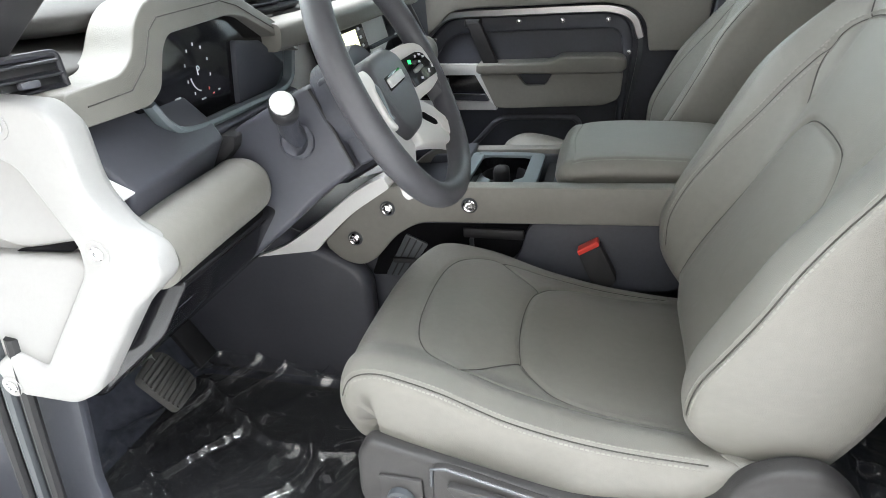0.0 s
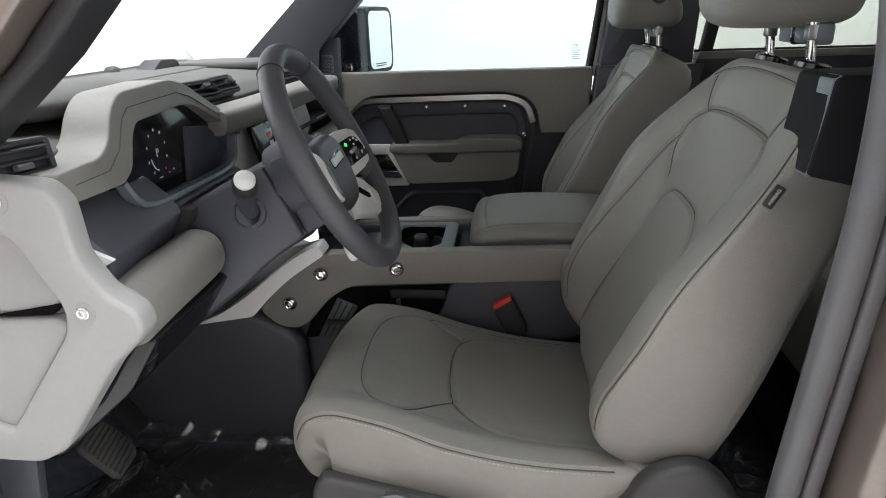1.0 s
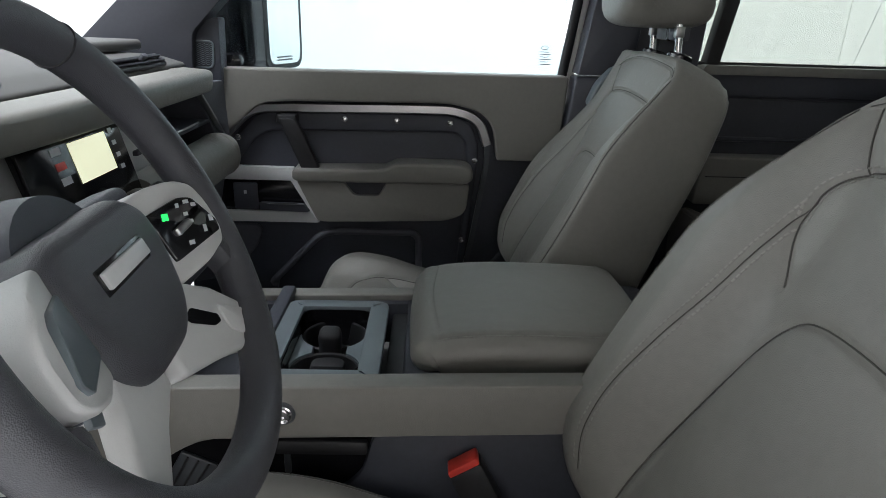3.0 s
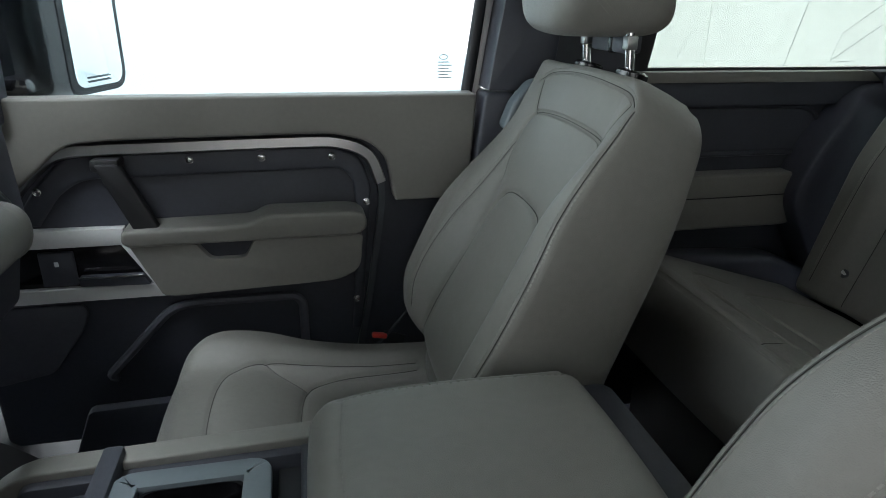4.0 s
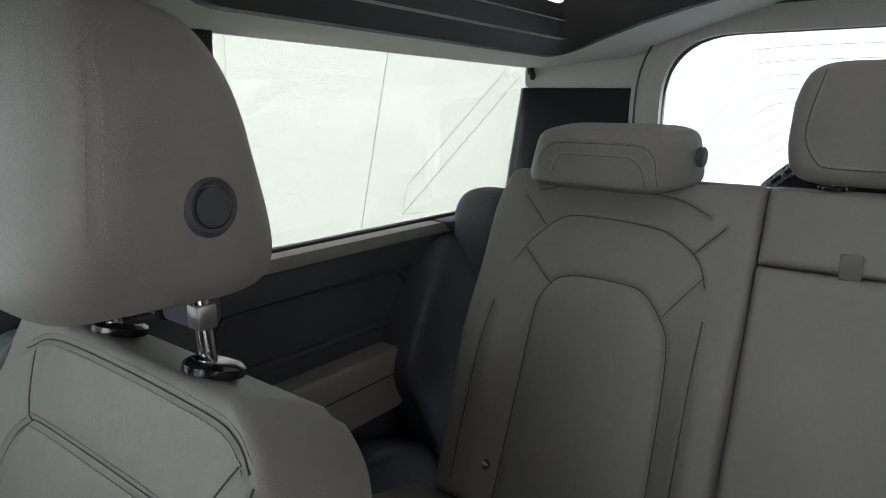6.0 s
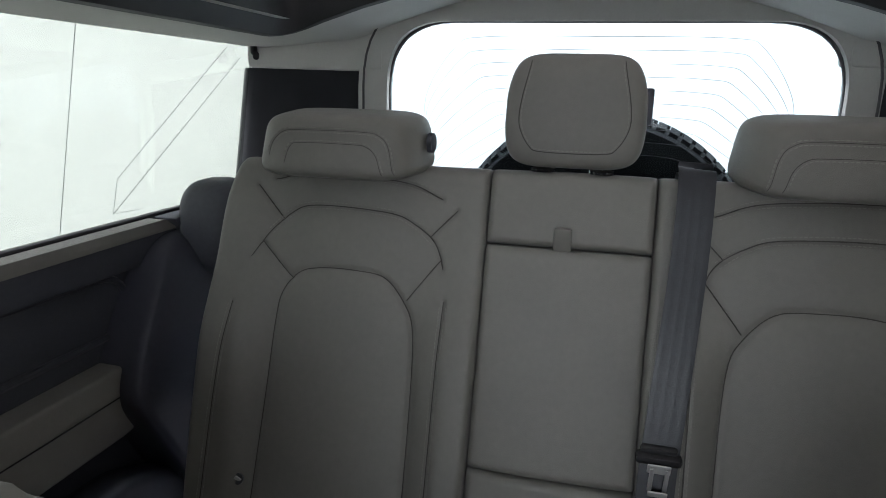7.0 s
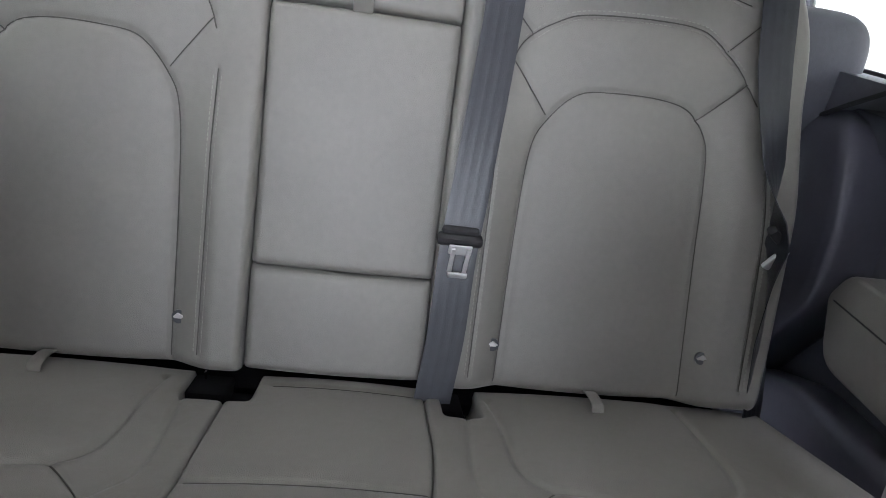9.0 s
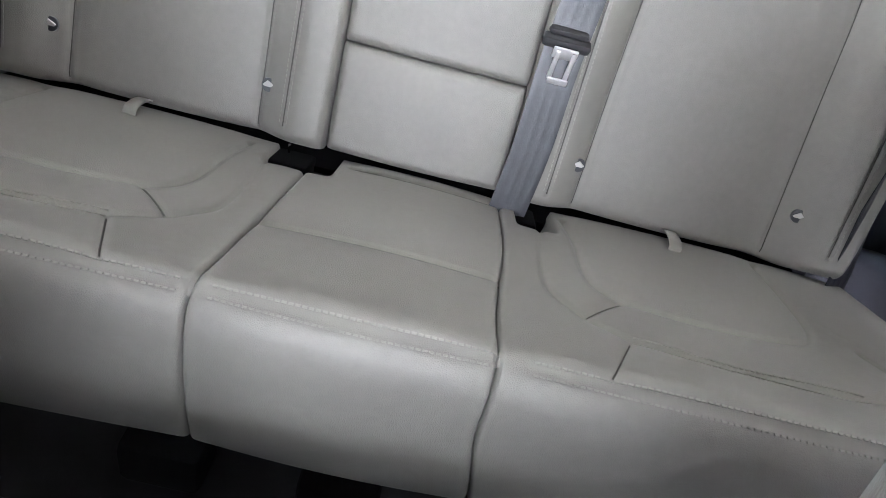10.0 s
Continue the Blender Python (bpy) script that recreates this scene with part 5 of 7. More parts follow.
for s in (-1, 1):
    drop, inset = (0.0, 0.0) if s < 0 else (0.040, 0.012)
    part("side_panel", prism([(x, z - drop * smooth((z - 0.93) / 0.08)) for x, z in panel], "y", *sorted((CY + s * (0.160 - inset), CY + s * (0.190 - inset))), 0.008, 4), LEATHER, console, "olive side panel")
    if s > 0:
        part("panel_liner", prism(rounded([(0.0, 0.93), (0.05, 1.012), (0.60, 1.024), (0.60, 0.96), (0.11, 0.94)], 0.01), "y", CY + 0.135, CY + 0.150, 0.003), DARK, console, "dark inner side of the console rail")
        continue
    for x, z in ((-0.02, 0.955), (0.05, 1.019), (0.202, 1.032)):
        part("bolt_washer", revolve([(0.0145, 0), (0.0145, 0.0015), (0.0125, 0.003), (0.001, 0.003)], (x, CY + s * 0.19, z), (0, s, 0), 24), SATIN, console)
        screw(console, (x, CY + s * 0.192, z), (0, s, 0), 0.0115, "bolt")
    part("lower_skirt", prism(rounded([(0.06, 0.70), (0.62, 0.70), (0.62, 1.0), (0.33, 1.0), (0.30, 0.985), (0.285, 0.93), (0.26, 0.905), (0.09, 0.885), (0.06, 0.86)], 0.012), "y", *sorted((CY + s * 0.138, CY + s * 0.163)), 0.005), DARK, console, "dark lower console skirt")
    # Black plate paints the deep shade of the shallow side opening.
    part("side_pocket", prism(rounded([(-0.01, 0.86), (0.02, 0.93), (0.09, 0.99), (0.31, 0.99), (0.31, 0.88)], 0.01), "y", *sorted((CY + s * 0.150, CY + s * 0.1545)), 0.001), VOID, console, "black plate for the shade in the open side pocket")
    part("panel_liner", prism(rounded([(0.0, 0.97), (0.05, 1.052), (0.60, 1.066), (0.60, 1.0), (0.11, 0.98)], 0.01), "y", *sorted((CY + s * 0.150, CY + s * 0.162)), 0.003), DARK, console, "dark inner side of the console rail")
    part("foot_cheek", prism(rounded([(-0.64, 0.61), (0.0, 0.61), (0.0, 0.865), (-0.02, 0.895), (-0.09, 0.93), (-0.24, 0.99), (-0.64, 1.06)], 0.03), "y", *sorted((CY + s * 0.155, CY + s * 0.20)), 0.02, 4), COLUMN, console, "dark footwell cheek")
insert = part("pocket_insert", prism(rounded([(0.070, 0.955), (0.112, 0.936), (0.060, 0.86), (0.022, 0.866)], 0.004), "y", CY - 0.160, CY - 0.155, 0.001), SATIN, console, "grey ribbed pocket insert")
for k in range(3):
    part("insert_rib", sweep([(0.078 + k * 0.012, CY - 0.161, 0.948 - k * 0.005), (0.034 + k * 0.012, CY - 0.161, 0.866)], circle(0.0016, 6), False, (0, 1, 0)), RUBBER, insert)
part("pocket_tab", rbox((0.196, CY - 0.158, 0.940), (0.008, 0.006, 0.028), 0.002), SATIN, console)
part("pocket_ledge", rbox((0.237, CY - 0.160, 0.966), (0.112, 0.010, 0.020), 0.004), RUBBER, console)
part("cubby_floor", rbox((0.16, CY, 0.90), (0.24, 0.33, 0.012), 0.003), RUBBER, console)
part("cubby_tray", rbox((0.08, CY - 0.12, 0.935), (0.05, 0.04, 0.06), 0.004, (0, 25, 0)), SATIN, console, "grey folded insert")
# cup holder tray
part("tray_frame", sweep([(x, y, 1.024) for x, y in rounded([(0.156, -0.110), (0.288, -0.110), (0.288, 0.106), (0.156, 0.106)], 0.010)], rounded([(-0.015, -0.010), (0.013, -0.010), (0.013, 0.002), (-0.015, 0.004)], 0.002, 2), True), BLUE_GREY, console, "satin blue-grey tray frame")
part("tray_rim", sweep([(x, y, 1.018) for x, y in rounded([(0.170, -0.094), (0.276, -0.094), (0.276, 0.092), (0.170, 0.092)], 0.024)], [(-0.003, -0.05), (0.002, -0.05), (0.003, 0.003), (-0.003, 0.005)], True), GLOSS, console, "gloss black tray lining")
part("tray_well", prism(rounded([(0.168, -0.096), (0.278, -0.096), (0.278, 0.094), (0.168, 0.094)], 0.026), "z", 0.952, 0.962, 0.002), RUBBER, console)
for y in (-0.052, 0.050):
    part("cup_ring", revolve([(0.047, -0.04), (0.048, 0.0), (0.046, 0.002), (0.044, 0.0), (0.041, -0.038), (0.002, -0.04)], (0.223, y, 1.0), (0, 0, 1), 40), RUBBER, console, "black cup holder")
for s in (-1, 1):
    wedge = [(0.223 + s * 0.048 * math.cos(a), 0.050 - 0.048 * math.sin(a)) for a in np.linspace(0.1, 1.05, 8)] + [(0.223 + s * 0.048 * math.cos(a), -0.052 + 0.048 * math.sin(a)) for a in np.linspace(1.05, 0.1, 8)]
    part("cup_wedge", prism(wedge + [(0.223 + s * 0.050, -0.040), (0.223 + s * 0.050, 0.040)], "z", 0.985, 1.004, 0.001), BLUE_GREY, console, "blue-grey web between the cup holders")
part("cup_grip", rbox((0.223, 0.010, 1.002), (0.032, 0.030, 0.062), 0.010, (8, 0, 0), 3), RUBBER, console, "black cup holder divider")
part("cup_grip_foot", rbox((0.223, -0.012, 0.978), (0.05, 0.04, 0.035), 0.008), RUBBER, console)
part("rear_tray", rbox((0.33, 0.01, 0.99), (0.05, 0.27, 0.02), 0.004), RUBBER, console)
part("cross_bar", rbox((0.135, 0.01, 1.018), (0.022, 0.30, 0.03), 0.005), DARK, console)
lid_line = [[(s * 0.118, 0.072), (s * 0.118, 0.33)] for s in (-1, 1)] + [[(-0.118, 0.072), (0, 0.064), (0.118, 0.072)]]
lidpad = Pad(CY, [(0.350, 1.040), (0.342, 1.062), (0.352, 1.082), (0.376, 1.094), (0.46, 1.101), (0.60, 1.098), (0.645, 1.088)], curve_of([(0, 0.128), (0.03, 0.134), (0.08, 0.138), (0.35, 0.139)]), 0.052, 0.028, lambda u, v: 0.005 * np.cos(np.clip(u / 0.13, -1, 1) * np.pi / 2),
             [(q, 0.0018, 0.0022) for q in lid_line], (0.012, 0.014), 120, 120)
sewn(lidpad, "armrest_lid", lid_line, console, "olive padded armrest lid", (0, 1, 2), off=(0.003,), step=0.008)
part("lid_latch", rbox((0.618, CY - 0.118, 1.078), (0.044, 0.036, 0.026), 0.006), DARK, console, "dark lid latch")
part("lid_hinge", rbox((0.60, CY + 0.118, 1.086), (0.05, 0.026, 0.014), 0.005), LEATHER, console)
part("console_rear", rbox((0.68, CY, 0.93), (0.06, 0.34, 0.24), 0.02), DARK, console)

# ---- dashboard ----
dash = thing("dashboard", (-0.2, CY, 1.1), "dark dashboard with an olive padded binnacle and white end bracket", "dashboard")
part("core", prism(rounded([(-0.62, 1.0), (-0.20, 1.02), (-0.17, 1.15), (-0.17, 1.31), (-0.20, 1.335), (-0.47, 1.37), (-0.62, 1.33)], 0.03), "y", -0.69, 0.655, 0.01), DARK_SOFT, dash)
part("top_pad", prism(rounded([(-0.13, 1.335), (-0.12, 1.352), (-0.17, 1.366), (-0.45, 1.382), (-0.46, 1.35)], 0.012), "y", -0.68, 0.50, 0.012, 3), DASH_TOP, dash, "grey soft dashboard top")
part("top_hump", blob((-0.30, -0.46, 1.395), (0.16, 0.17, 0.022), 3), DASH_TOP, dash, "raised dashboard hump")
part("top_rear", prism(rounded([(-0.40, 1.36), (-0.39, 1.382), (-0.57, 1.387), (-0.60, 1.36)], 0.008), "y", -0.69, 0.62, 0.006, 3), DASH_TOP, dash, "grey dashboard top under the windscreen")
part("top_edge", sweep([(-0.568, -0.69, 1.386), (-0.566, 0.0, 1.387), (-0.566, 0.62, 1.386)], circle(0.0045, 8), False), RUBBER, dash, "black edge under the windscreen")
part("light_sensor", prism(rounded([(0.262, 1.380), (0.300, 1.400), (0.318, 1.406), (0.385, 1.404), (0.400, 1.396), (0.402, 1.380)], 0.004), "x", -0.530, -0.480, 0.006, 3), RUBBER, dash, "black sensor housing")
part("sun_sensor", blob((-0.553, 0.205, 1.389), (0.016, 0.018, 0.011), 2.6, 24, 14), RUBBER, dash, "small black sensor")
part("sensor_cover", prism(rounded([(-0.50, 0.40), (-0.24, 0.36), (-0.22, 0.56), (-0.50, 0.60)], 0.03), "z", 1.372, 1.392, 0.008, 3), DASH_TOP, dash, "raised dashboard top cover")
part("padded_rail", sweep(spline([(-0.10, -0.29, 1.333), (-0.085, -0.15, 1.333), (-0.08, 0.1, 1.333), (-0.085, 0.36, 1.331), (-0.095, 0.405, 1.328), (-0.12, 0.425, 1.325)], 6), rounded([(-0.022, -0.022), (0.045, -0.022), (0.05, 0.018), (-0.012, 0.024)], 0.014, 4), False), LEATHER, dash, "olive padded rail")
hood = rounded([(-0.715, 1.322), (-0.710, 1.346), (-0.630, 1.348), (-0.600, 1.366), (-0.575, 1.402), (-0.54, 1.424), (-0.40, 1.428), (-0.355, 1.415), (-0.266, 1.348), (-0.236, 1.320), (-0.244, 1.304), (-0.272, 1.322), (-0.358, 1.381), (-0.392, 1.388), (-0.525, 1.382), (-0.545, 1.365), (-0.578, 1.32), (-0.605, 1.308), (-0.705, 1.310)],
               [0.01, 0.01, 0.012, 0.02, 0.02, 0.02, 0.02, 0.02, 0.015, 0.01, 0.004, 0.01, 0.01, 0.01, 0.01, 0.01, 0.01, 0.01, 0.01])
bm = prism(hood, "x", -0.13, -0.062, 0.014, 4)
for v in bm.verts:
    v.co.x += 0.25 * (1.34 - v.co.z) * smooth((v.co.x + 0.2) / 0.12)
    v.co.z -= 0.012 * smooth((v.co.z - 1.33) / 0.07)
part("binnacle_hood", bm, LEATHER, dash, "olive padded instrument hood")
part("hood_seam", sweep([(-0.0605 + 0.25 * (1.34 - z), y, z - 0.012 * smooth((z - 1.33) / 0.07)) for y, z in ((-0.69, 1.328), (-0.625, 1.329), (-0.590, 1.350), (-0.556, 1.392), (-0.535, 1.404), (-0.40, 1.408), (-0.365, 1.398), (-0.262, 1.328))], circle(0.0007, 6), False, (1, 0, 0)), SEAM, dash, "dark seam")
# instrument display with its printed dial
display = part("instrument_display", prism(rounded([(-0.595, 1.296), (-0.555, 1.384), (-0.37, 1.387), (-0.235, 1.315), (-0.275, 1.255), (-0.545, 1.255)], 0.012), "x", -0.100, -0.088, 0.002), GLOSS, dash, "black instrument display")
part("display_bezel", sweep(spline([(-0.070, -0.592, 1.305), (-0.066, -0.575, 1.278), (-0.064, -0.54, 1.262), (-0.062, -0.42, 1.259), (-0.062, -0.29, 1.262), (-0.072, -0.24, 1.305)], 6), circle(0.0060, 8, 0.0100), False, (1, 0, 0)), BLUE_GREY, dash, "blue-grey lower display edge")
part("display_side", prism(rounded([(-0.296, 1.262), (-0.235, 1.250), (-0.205, 1.262), (-0.215, 1.306), (-0.288, 1.318)], 0.004), "x", -0.100, -0.0845, 0.003), BLUE_GREY, dash, "blue-grey panel beside the display")
part("display_shroud", prism(rounded([(-0.395, 1.258), (-0.285, 1.258), (-0.245, 1.285), (-0.312, 1.332), (-0.378, 1.342)], 0.004), "x", -0.090, -0.080, 0.003), DARK, dash, "dark display cover")
face = lambda y, z: (-0.0876, y, z - 0.018)
for k in range(9):
    a = math.radians(232 - k * 284 / 8)
    part("dial_number", rbox(face(-0.464 + 0.026 * math.cos(a), 1.336 + 0.033 * math.sin(a)), (0.0006, 0.0024, 0.0038), 0.0002, (-10, 0, 0)), RED_PRINT if k > 7 else WHITE_PRINT, display)
arc = [face(-0.464 + 0.019 * math.cos(a), 1.336 + 0.025 * math.sin(a)) for a in np.linspace(radians(195), radians(262), 14)]
part("dial_needle", sweep(arc, circle(0.0009, 6), False, (1, 0, 0)), WHITE_PRINT, display)
letter = [face(-0.4655 + y, 1.336 + z) for y, z in ((0, -0.0055), (0, 0.0055), (0.0030, 0.0055), (0.0048, 0.0042), (0.0048, 0.0018), (0.0030, 0.0005), (0, 0.0005))]
part("gear_letter", sweep(letter, circle(0.0008, 6), False, (1, 0, 0)), WHITE_PRINT, display, "white letter P")
for y, z, w, m in ((-0.464, 1.300, 0.016, WHITE_PRINT), (-0.516, 1.312, 0.020, WHITE_PRINT), (-0.440, 1.302, 0.007, RED_PRINT), (-0.426, 1.304, 0.008, WHITE_PRINT)):
    part("display_mark", rbox(face(y, z), (0.0006, w * 0.6, 0.002), 0.0002, (0, -8, 0)), m, display)


def vent(cx, cy, cz, wide, tall, slats, yaw, pitch):
    """An air vent: a frame, a dark throat, slats and a tab."""
    v = part("air_vent", rbox((-0.012, 0, 0), (0.02, wide, tall), 0.004), RUBBER, dash, "black air vent")
    rest = [part("vent_frame", sweep([(0, y, z) for y, z in rounded([(-wide / 2, -tall / 2), (wide / 2, -tall / 2), (wide / 2, tall / 2), (-wide / 2, tall / 2)], 0.006)], circle(0.004, 8), True, (1, 0, 0)), PILLAR, v)]
    for k in range(slats):
        rest.append(part("vent_slat", rbox((0.003, 0, tall * ((k + 0.5) / slats - 0.5)), (0.010, wide * 0.96, 0.003), 0.001, (0, 18, 0)), PILLAR, v))
    rest.append(part("vent_tab", rbox((0.012, 0.01, 0), (0.012, 0.018, 0.007), 0.002), DARK_SOFT, v))
    turn = pose(cx, cy, cz, 0, pitch, yaw)
    v.data.transform(turn)
    for r in rest:
        r.data.transform(turn)


vent(-0.112, -0.716, 1.352, 0.098, 0.050, 4, -20, -8)
vent(-0.115, -0.252, 1.382, 0.10, 0.034, 3, -10, -38)
vent(-0.125, -0.130, 1.380, 0.10, 0.034, 3, 0, -38)
vent(-0.130, 0.30, 1.365, 0.20, 0.02, 2, 0, -50)
part("fascia", prism(rounded([(-0.17, 1.258), (-0.075, 1.258), (-0.046, 1.250), (-0.10, 1.19), (-0.13, 1.10), (-0.20, 1.05)], 0.012), "y", -0.52, -0.27, 0.012, 4), COLUMN, dash, "dark driver's fascia")
bm = prism(rounded([(-0.17, 1.30), (-0.095, 1.30), (-0.060, 1.268), (-0.030, 1.240), (-0.048, 1.180), (-0.13, 1.10), (-0.20, 1.05)], [0.0, 0.004, 0.012, 0.006, 0.02, 0.01, 0.0], 6), "y", -0.696, -0.500, 0.008, 3)
for v in bm.verts:
    v.co.x -= 0.22 * max(0.0, v.co.y + 0.62) * smooth((1.27 - v.co.z) / 0.06)
part("fascia_end", bm, COLUMN, dash, "dark fascia panel under the hood")
part("column_recess", prism(rounded([(-0.075, 1.246), (-0.03, 1.242), (-0.035, 1.225), (-0.09, 1.17), (-0.11, 1.18)], 0.004), "y", -0.50, -0.29, 0.003), RUBBER, dash)
part("knee_roll", sweep(spline([(-0.026, -0.708, 1.174), (-0.028, -0.62, 1.176), (-0.03, -0.53, 1.176), (-0.032, -0.508, 1.176)], 6), circle(0.041, 28, 0.038), False, (0.2, 0, 1)), LEATHER, dash, "olive padded knee roll")
part("knee_roll_end", blob((-0.032, -0.508, 1.176), (0.040, 0.032, 0.038), 2.2, 32, 20), LEATHER, dash, "olive padded roll end")
part("knee_panel", prism(rounded([(-0.02, 1.142), (0.0, 1.135), (-0.05, 1.06), (-0.17, 0.955), (-0.32, 0.93), (-0.32, 1.10), (-0.12, 1.15)], 0.015), "y", -0.69, -0.205, 0.01, 3), GLOSS, dash, "dark knee panel")
part("bonnet_release", rbox((-0.028, -0.672, 1.098), (0.004, 0.028, 0.012), 0.002, (0, 50, 0)), DARK, dash)
part("release_mark", rbox((-0.0262, -0.668, 1.1), (0.001, 0.006, 0.005), 0.0004, (0, 50, 0)), WHITE_PRINT, dash)
# end bracket: an outer rim with a raised inner panel
bracket = rounded([(-0.30, 1.10), (-0.235, 1.010), (-0.19, 0.992), (-0.14, 0.994), (-0.105, 1.012), (-0.015, 1.13), (0.030, 1.172), (0.026, 1.205), (-0.005, 1.222), (-0.030, 1.262), (-0.034, 1.325), (-0.05, 1.345), (-0.12, 1.352), (-0.30, 1.36)],
                  [0.0, 0.01, 0.01, 0.02, 0.02, 0.02, 0.012, 0.012, 0.012, 0.02, 0.015, 0.015, 0.02, 0])
bracket = [(-0.2 + (x + 0.2) * (0.90 if x > -0.29 else 1), 1.18 + (z - 1.18) * 0.94) for x, z in bracket]
# BRACKET is the white powder coat with less light put into its colour.
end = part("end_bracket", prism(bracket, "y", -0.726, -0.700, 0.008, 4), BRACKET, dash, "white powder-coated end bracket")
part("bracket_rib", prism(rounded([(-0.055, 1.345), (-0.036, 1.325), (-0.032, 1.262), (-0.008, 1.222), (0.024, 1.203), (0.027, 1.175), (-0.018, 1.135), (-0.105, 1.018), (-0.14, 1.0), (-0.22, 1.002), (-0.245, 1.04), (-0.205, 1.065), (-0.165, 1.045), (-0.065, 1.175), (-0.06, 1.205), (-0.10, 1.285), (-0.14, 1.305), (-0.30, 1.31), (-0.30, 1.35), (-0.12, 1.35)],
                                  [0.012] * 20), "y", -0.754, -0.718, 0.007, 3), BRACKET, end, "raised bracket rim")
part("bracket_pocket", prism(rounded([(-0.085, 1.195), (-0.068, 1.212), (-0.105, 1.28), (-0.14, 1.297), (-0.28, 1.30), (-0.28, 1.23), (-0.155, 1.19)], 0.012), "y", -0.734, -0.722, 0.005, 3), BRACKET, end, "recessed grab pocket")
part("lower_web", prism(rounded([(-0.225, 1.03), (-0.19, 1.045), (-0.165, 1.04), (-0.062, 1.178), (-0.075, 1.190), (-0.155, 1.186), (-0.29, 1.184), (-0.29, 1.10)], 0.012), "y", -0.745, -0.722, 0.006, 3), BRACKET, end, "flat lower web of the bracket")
# No opening is cut: a near-black plate paints the slot's shade.
part("pocket_slot", prism(rounded([(-0.16, 1.188), (-0.085, 1.192), (-0.072, 1.205), (-0.10, 1.2)], 0.004), "y", -0.737, -0.730, 0.001), VOID, end, "dark plate for the shade in the pocket slot")
for x, z in ((-0.103, 1.327), (-0.037, 1.202), (-0.222, 1.016)):
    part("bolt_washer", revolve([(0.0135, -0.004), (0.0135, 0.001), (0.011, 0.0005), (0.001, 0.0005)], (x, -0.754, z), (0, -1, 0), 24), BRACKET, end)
    screw(end, (x, -0.7535, z), (0, -1, 0), 0.0075, "bolt")
part("inner_blade", prism(rounded([(-0.085, 1.222), (-0.085, 1.262), (-0.064, 1.262), (-0.024, 1.243), (-0.055, 1.226)], 0.003), "y", -0.704, -0.697, 0.002), BLADE, dash, "white inner bracket corner")
part("lower_trim", prism(rounded([(-0.222, 0.914), (-0.165, 0.936), (-0.10, 0.978), (0.0, 1.058), (0.056, 1.088), (0.067, 1.068), (-0.008, 1.018), (-0.062, 0.968), (-0.09, 0.936)], [0.002, 0.03, 0.03, 0.03, 0.006, 0.006, 0.03, 0.02, 0.01]), "y", -0.222, -0.175, 0.005, 3), BLADE, dash, "white lower trim blade")
# centre screen and passenger side
part("grey_plate", prism(rounded([(-0.22, 1.20), (-0.24, 1.27), (-0.22, 1.31), (0.275, 1.31), (0.325, 1.238), (0.27, 1.205)], 0.02), "x", -0.16, -0.098, 0.010, 3), GREY_TRIM, dash, "pale grey centre fascia")
touch = part("centre_screen", rbox((-0.072, -0.02, 1.257), (0.012, 0.235, 0.115), 0.004, (0, -14, 0)), GLOSS, dash, "black touch screen")
tilt = lambda y, z: (-0.0655 - (z - 1.257) * 0.25 + 0.0006, y, z)
part("screen_map", rbox(tilt(0.005, 1.272), (0.0008, 0.09, 0.05), 0.0002, (0, -14, 0)), MAP_PRINT, touch, "pale lit screen panel")
for k in range(3):
    part("screen_icon", rbox(tilt(-0.068 + 0.0 * k, 1.292 - k * 0.017), (0.0008, 0.02, 0.009), 0.0002, (0, -14, 0)), (WHITE_PRINT, RED_PRINT, WHITE_PRINT)[k], touch)
for k in range(4):
    part("screen_button", rbox(tilt(0.066, 1.295 - k * 0.016), (0.0008, 0.01, 0.006), 0.0002, (0, -14, 0)), WHITE_PRINT, touch)
part("gear_selector", blob((0.0, -0.03, 1.20), (0.022, 0.024, 0.04), 3, 28, 20), RUBBER, dash, "black gear selector")
part("selector_base", rbox((-0.05, 0.0, 1.12), (0.12, 0.30, 0.14), 0.02, (0, -30, 0)), DARK, dash)
part("dial_knob", revolve([(0.022, 0), (0.022, 0.012), (0.018, 0.016), (0.001, 0.016)], (-0.02, 0.07, 1.20), (0.9, 0, 0.5), 28), SATIN, dash, "round climate dial")
part("shelf_edge", sweep([(-0.088, 0.33, 1.246), (-0.090, 0.40, 1.245), (-0.095, 0.46, 1.244)], circle(0.002, 6), False), STEEL, dash, "bright shelf edge")
part("shelf", rbox((-0.155, 0.35, 1.240), (0.13, 0.35, 0.008), 0.002), DARK, dash)
part("end_strip", sweep([(-0.088, 0.434, 1.318), (-0.080, 0.485, 1.262), (-0.072, 0.538, 1.200)], rounded([(-0.003, -0.006), (0.003, -0.006), (0.003, 0.006), (-0.003, 0.006)], 0.001, 2), False, (1, 0, 0)), STEEL, dash, "bright dashboard end strip")
part("end_cheek", prism(rounded([(0.445, 1.318), (0.62, 1.310), (0.64, 1.12), (0.56, 1.13), (0.54, 1.20)], 0.012), "x", -0.19, -0.09, 0.012, 3), DARK_SOFT, dash, "dark dashboard end")
part("grab_roll", sweep([(-0.068, 0.10, 1.178), (-0.067, 0.30, 1.178), (-0.067, 0.475, 1.178)], circle(0.043, 28), False), LEATHER, dash, "olive padded grab handle")
part("grab_roll_end", blob((-0.067, 0.475, 1.178), (0.043, 0.034, 0.043), 2.3, 32, 20), LEATHER, dash, "olive padded handle end")
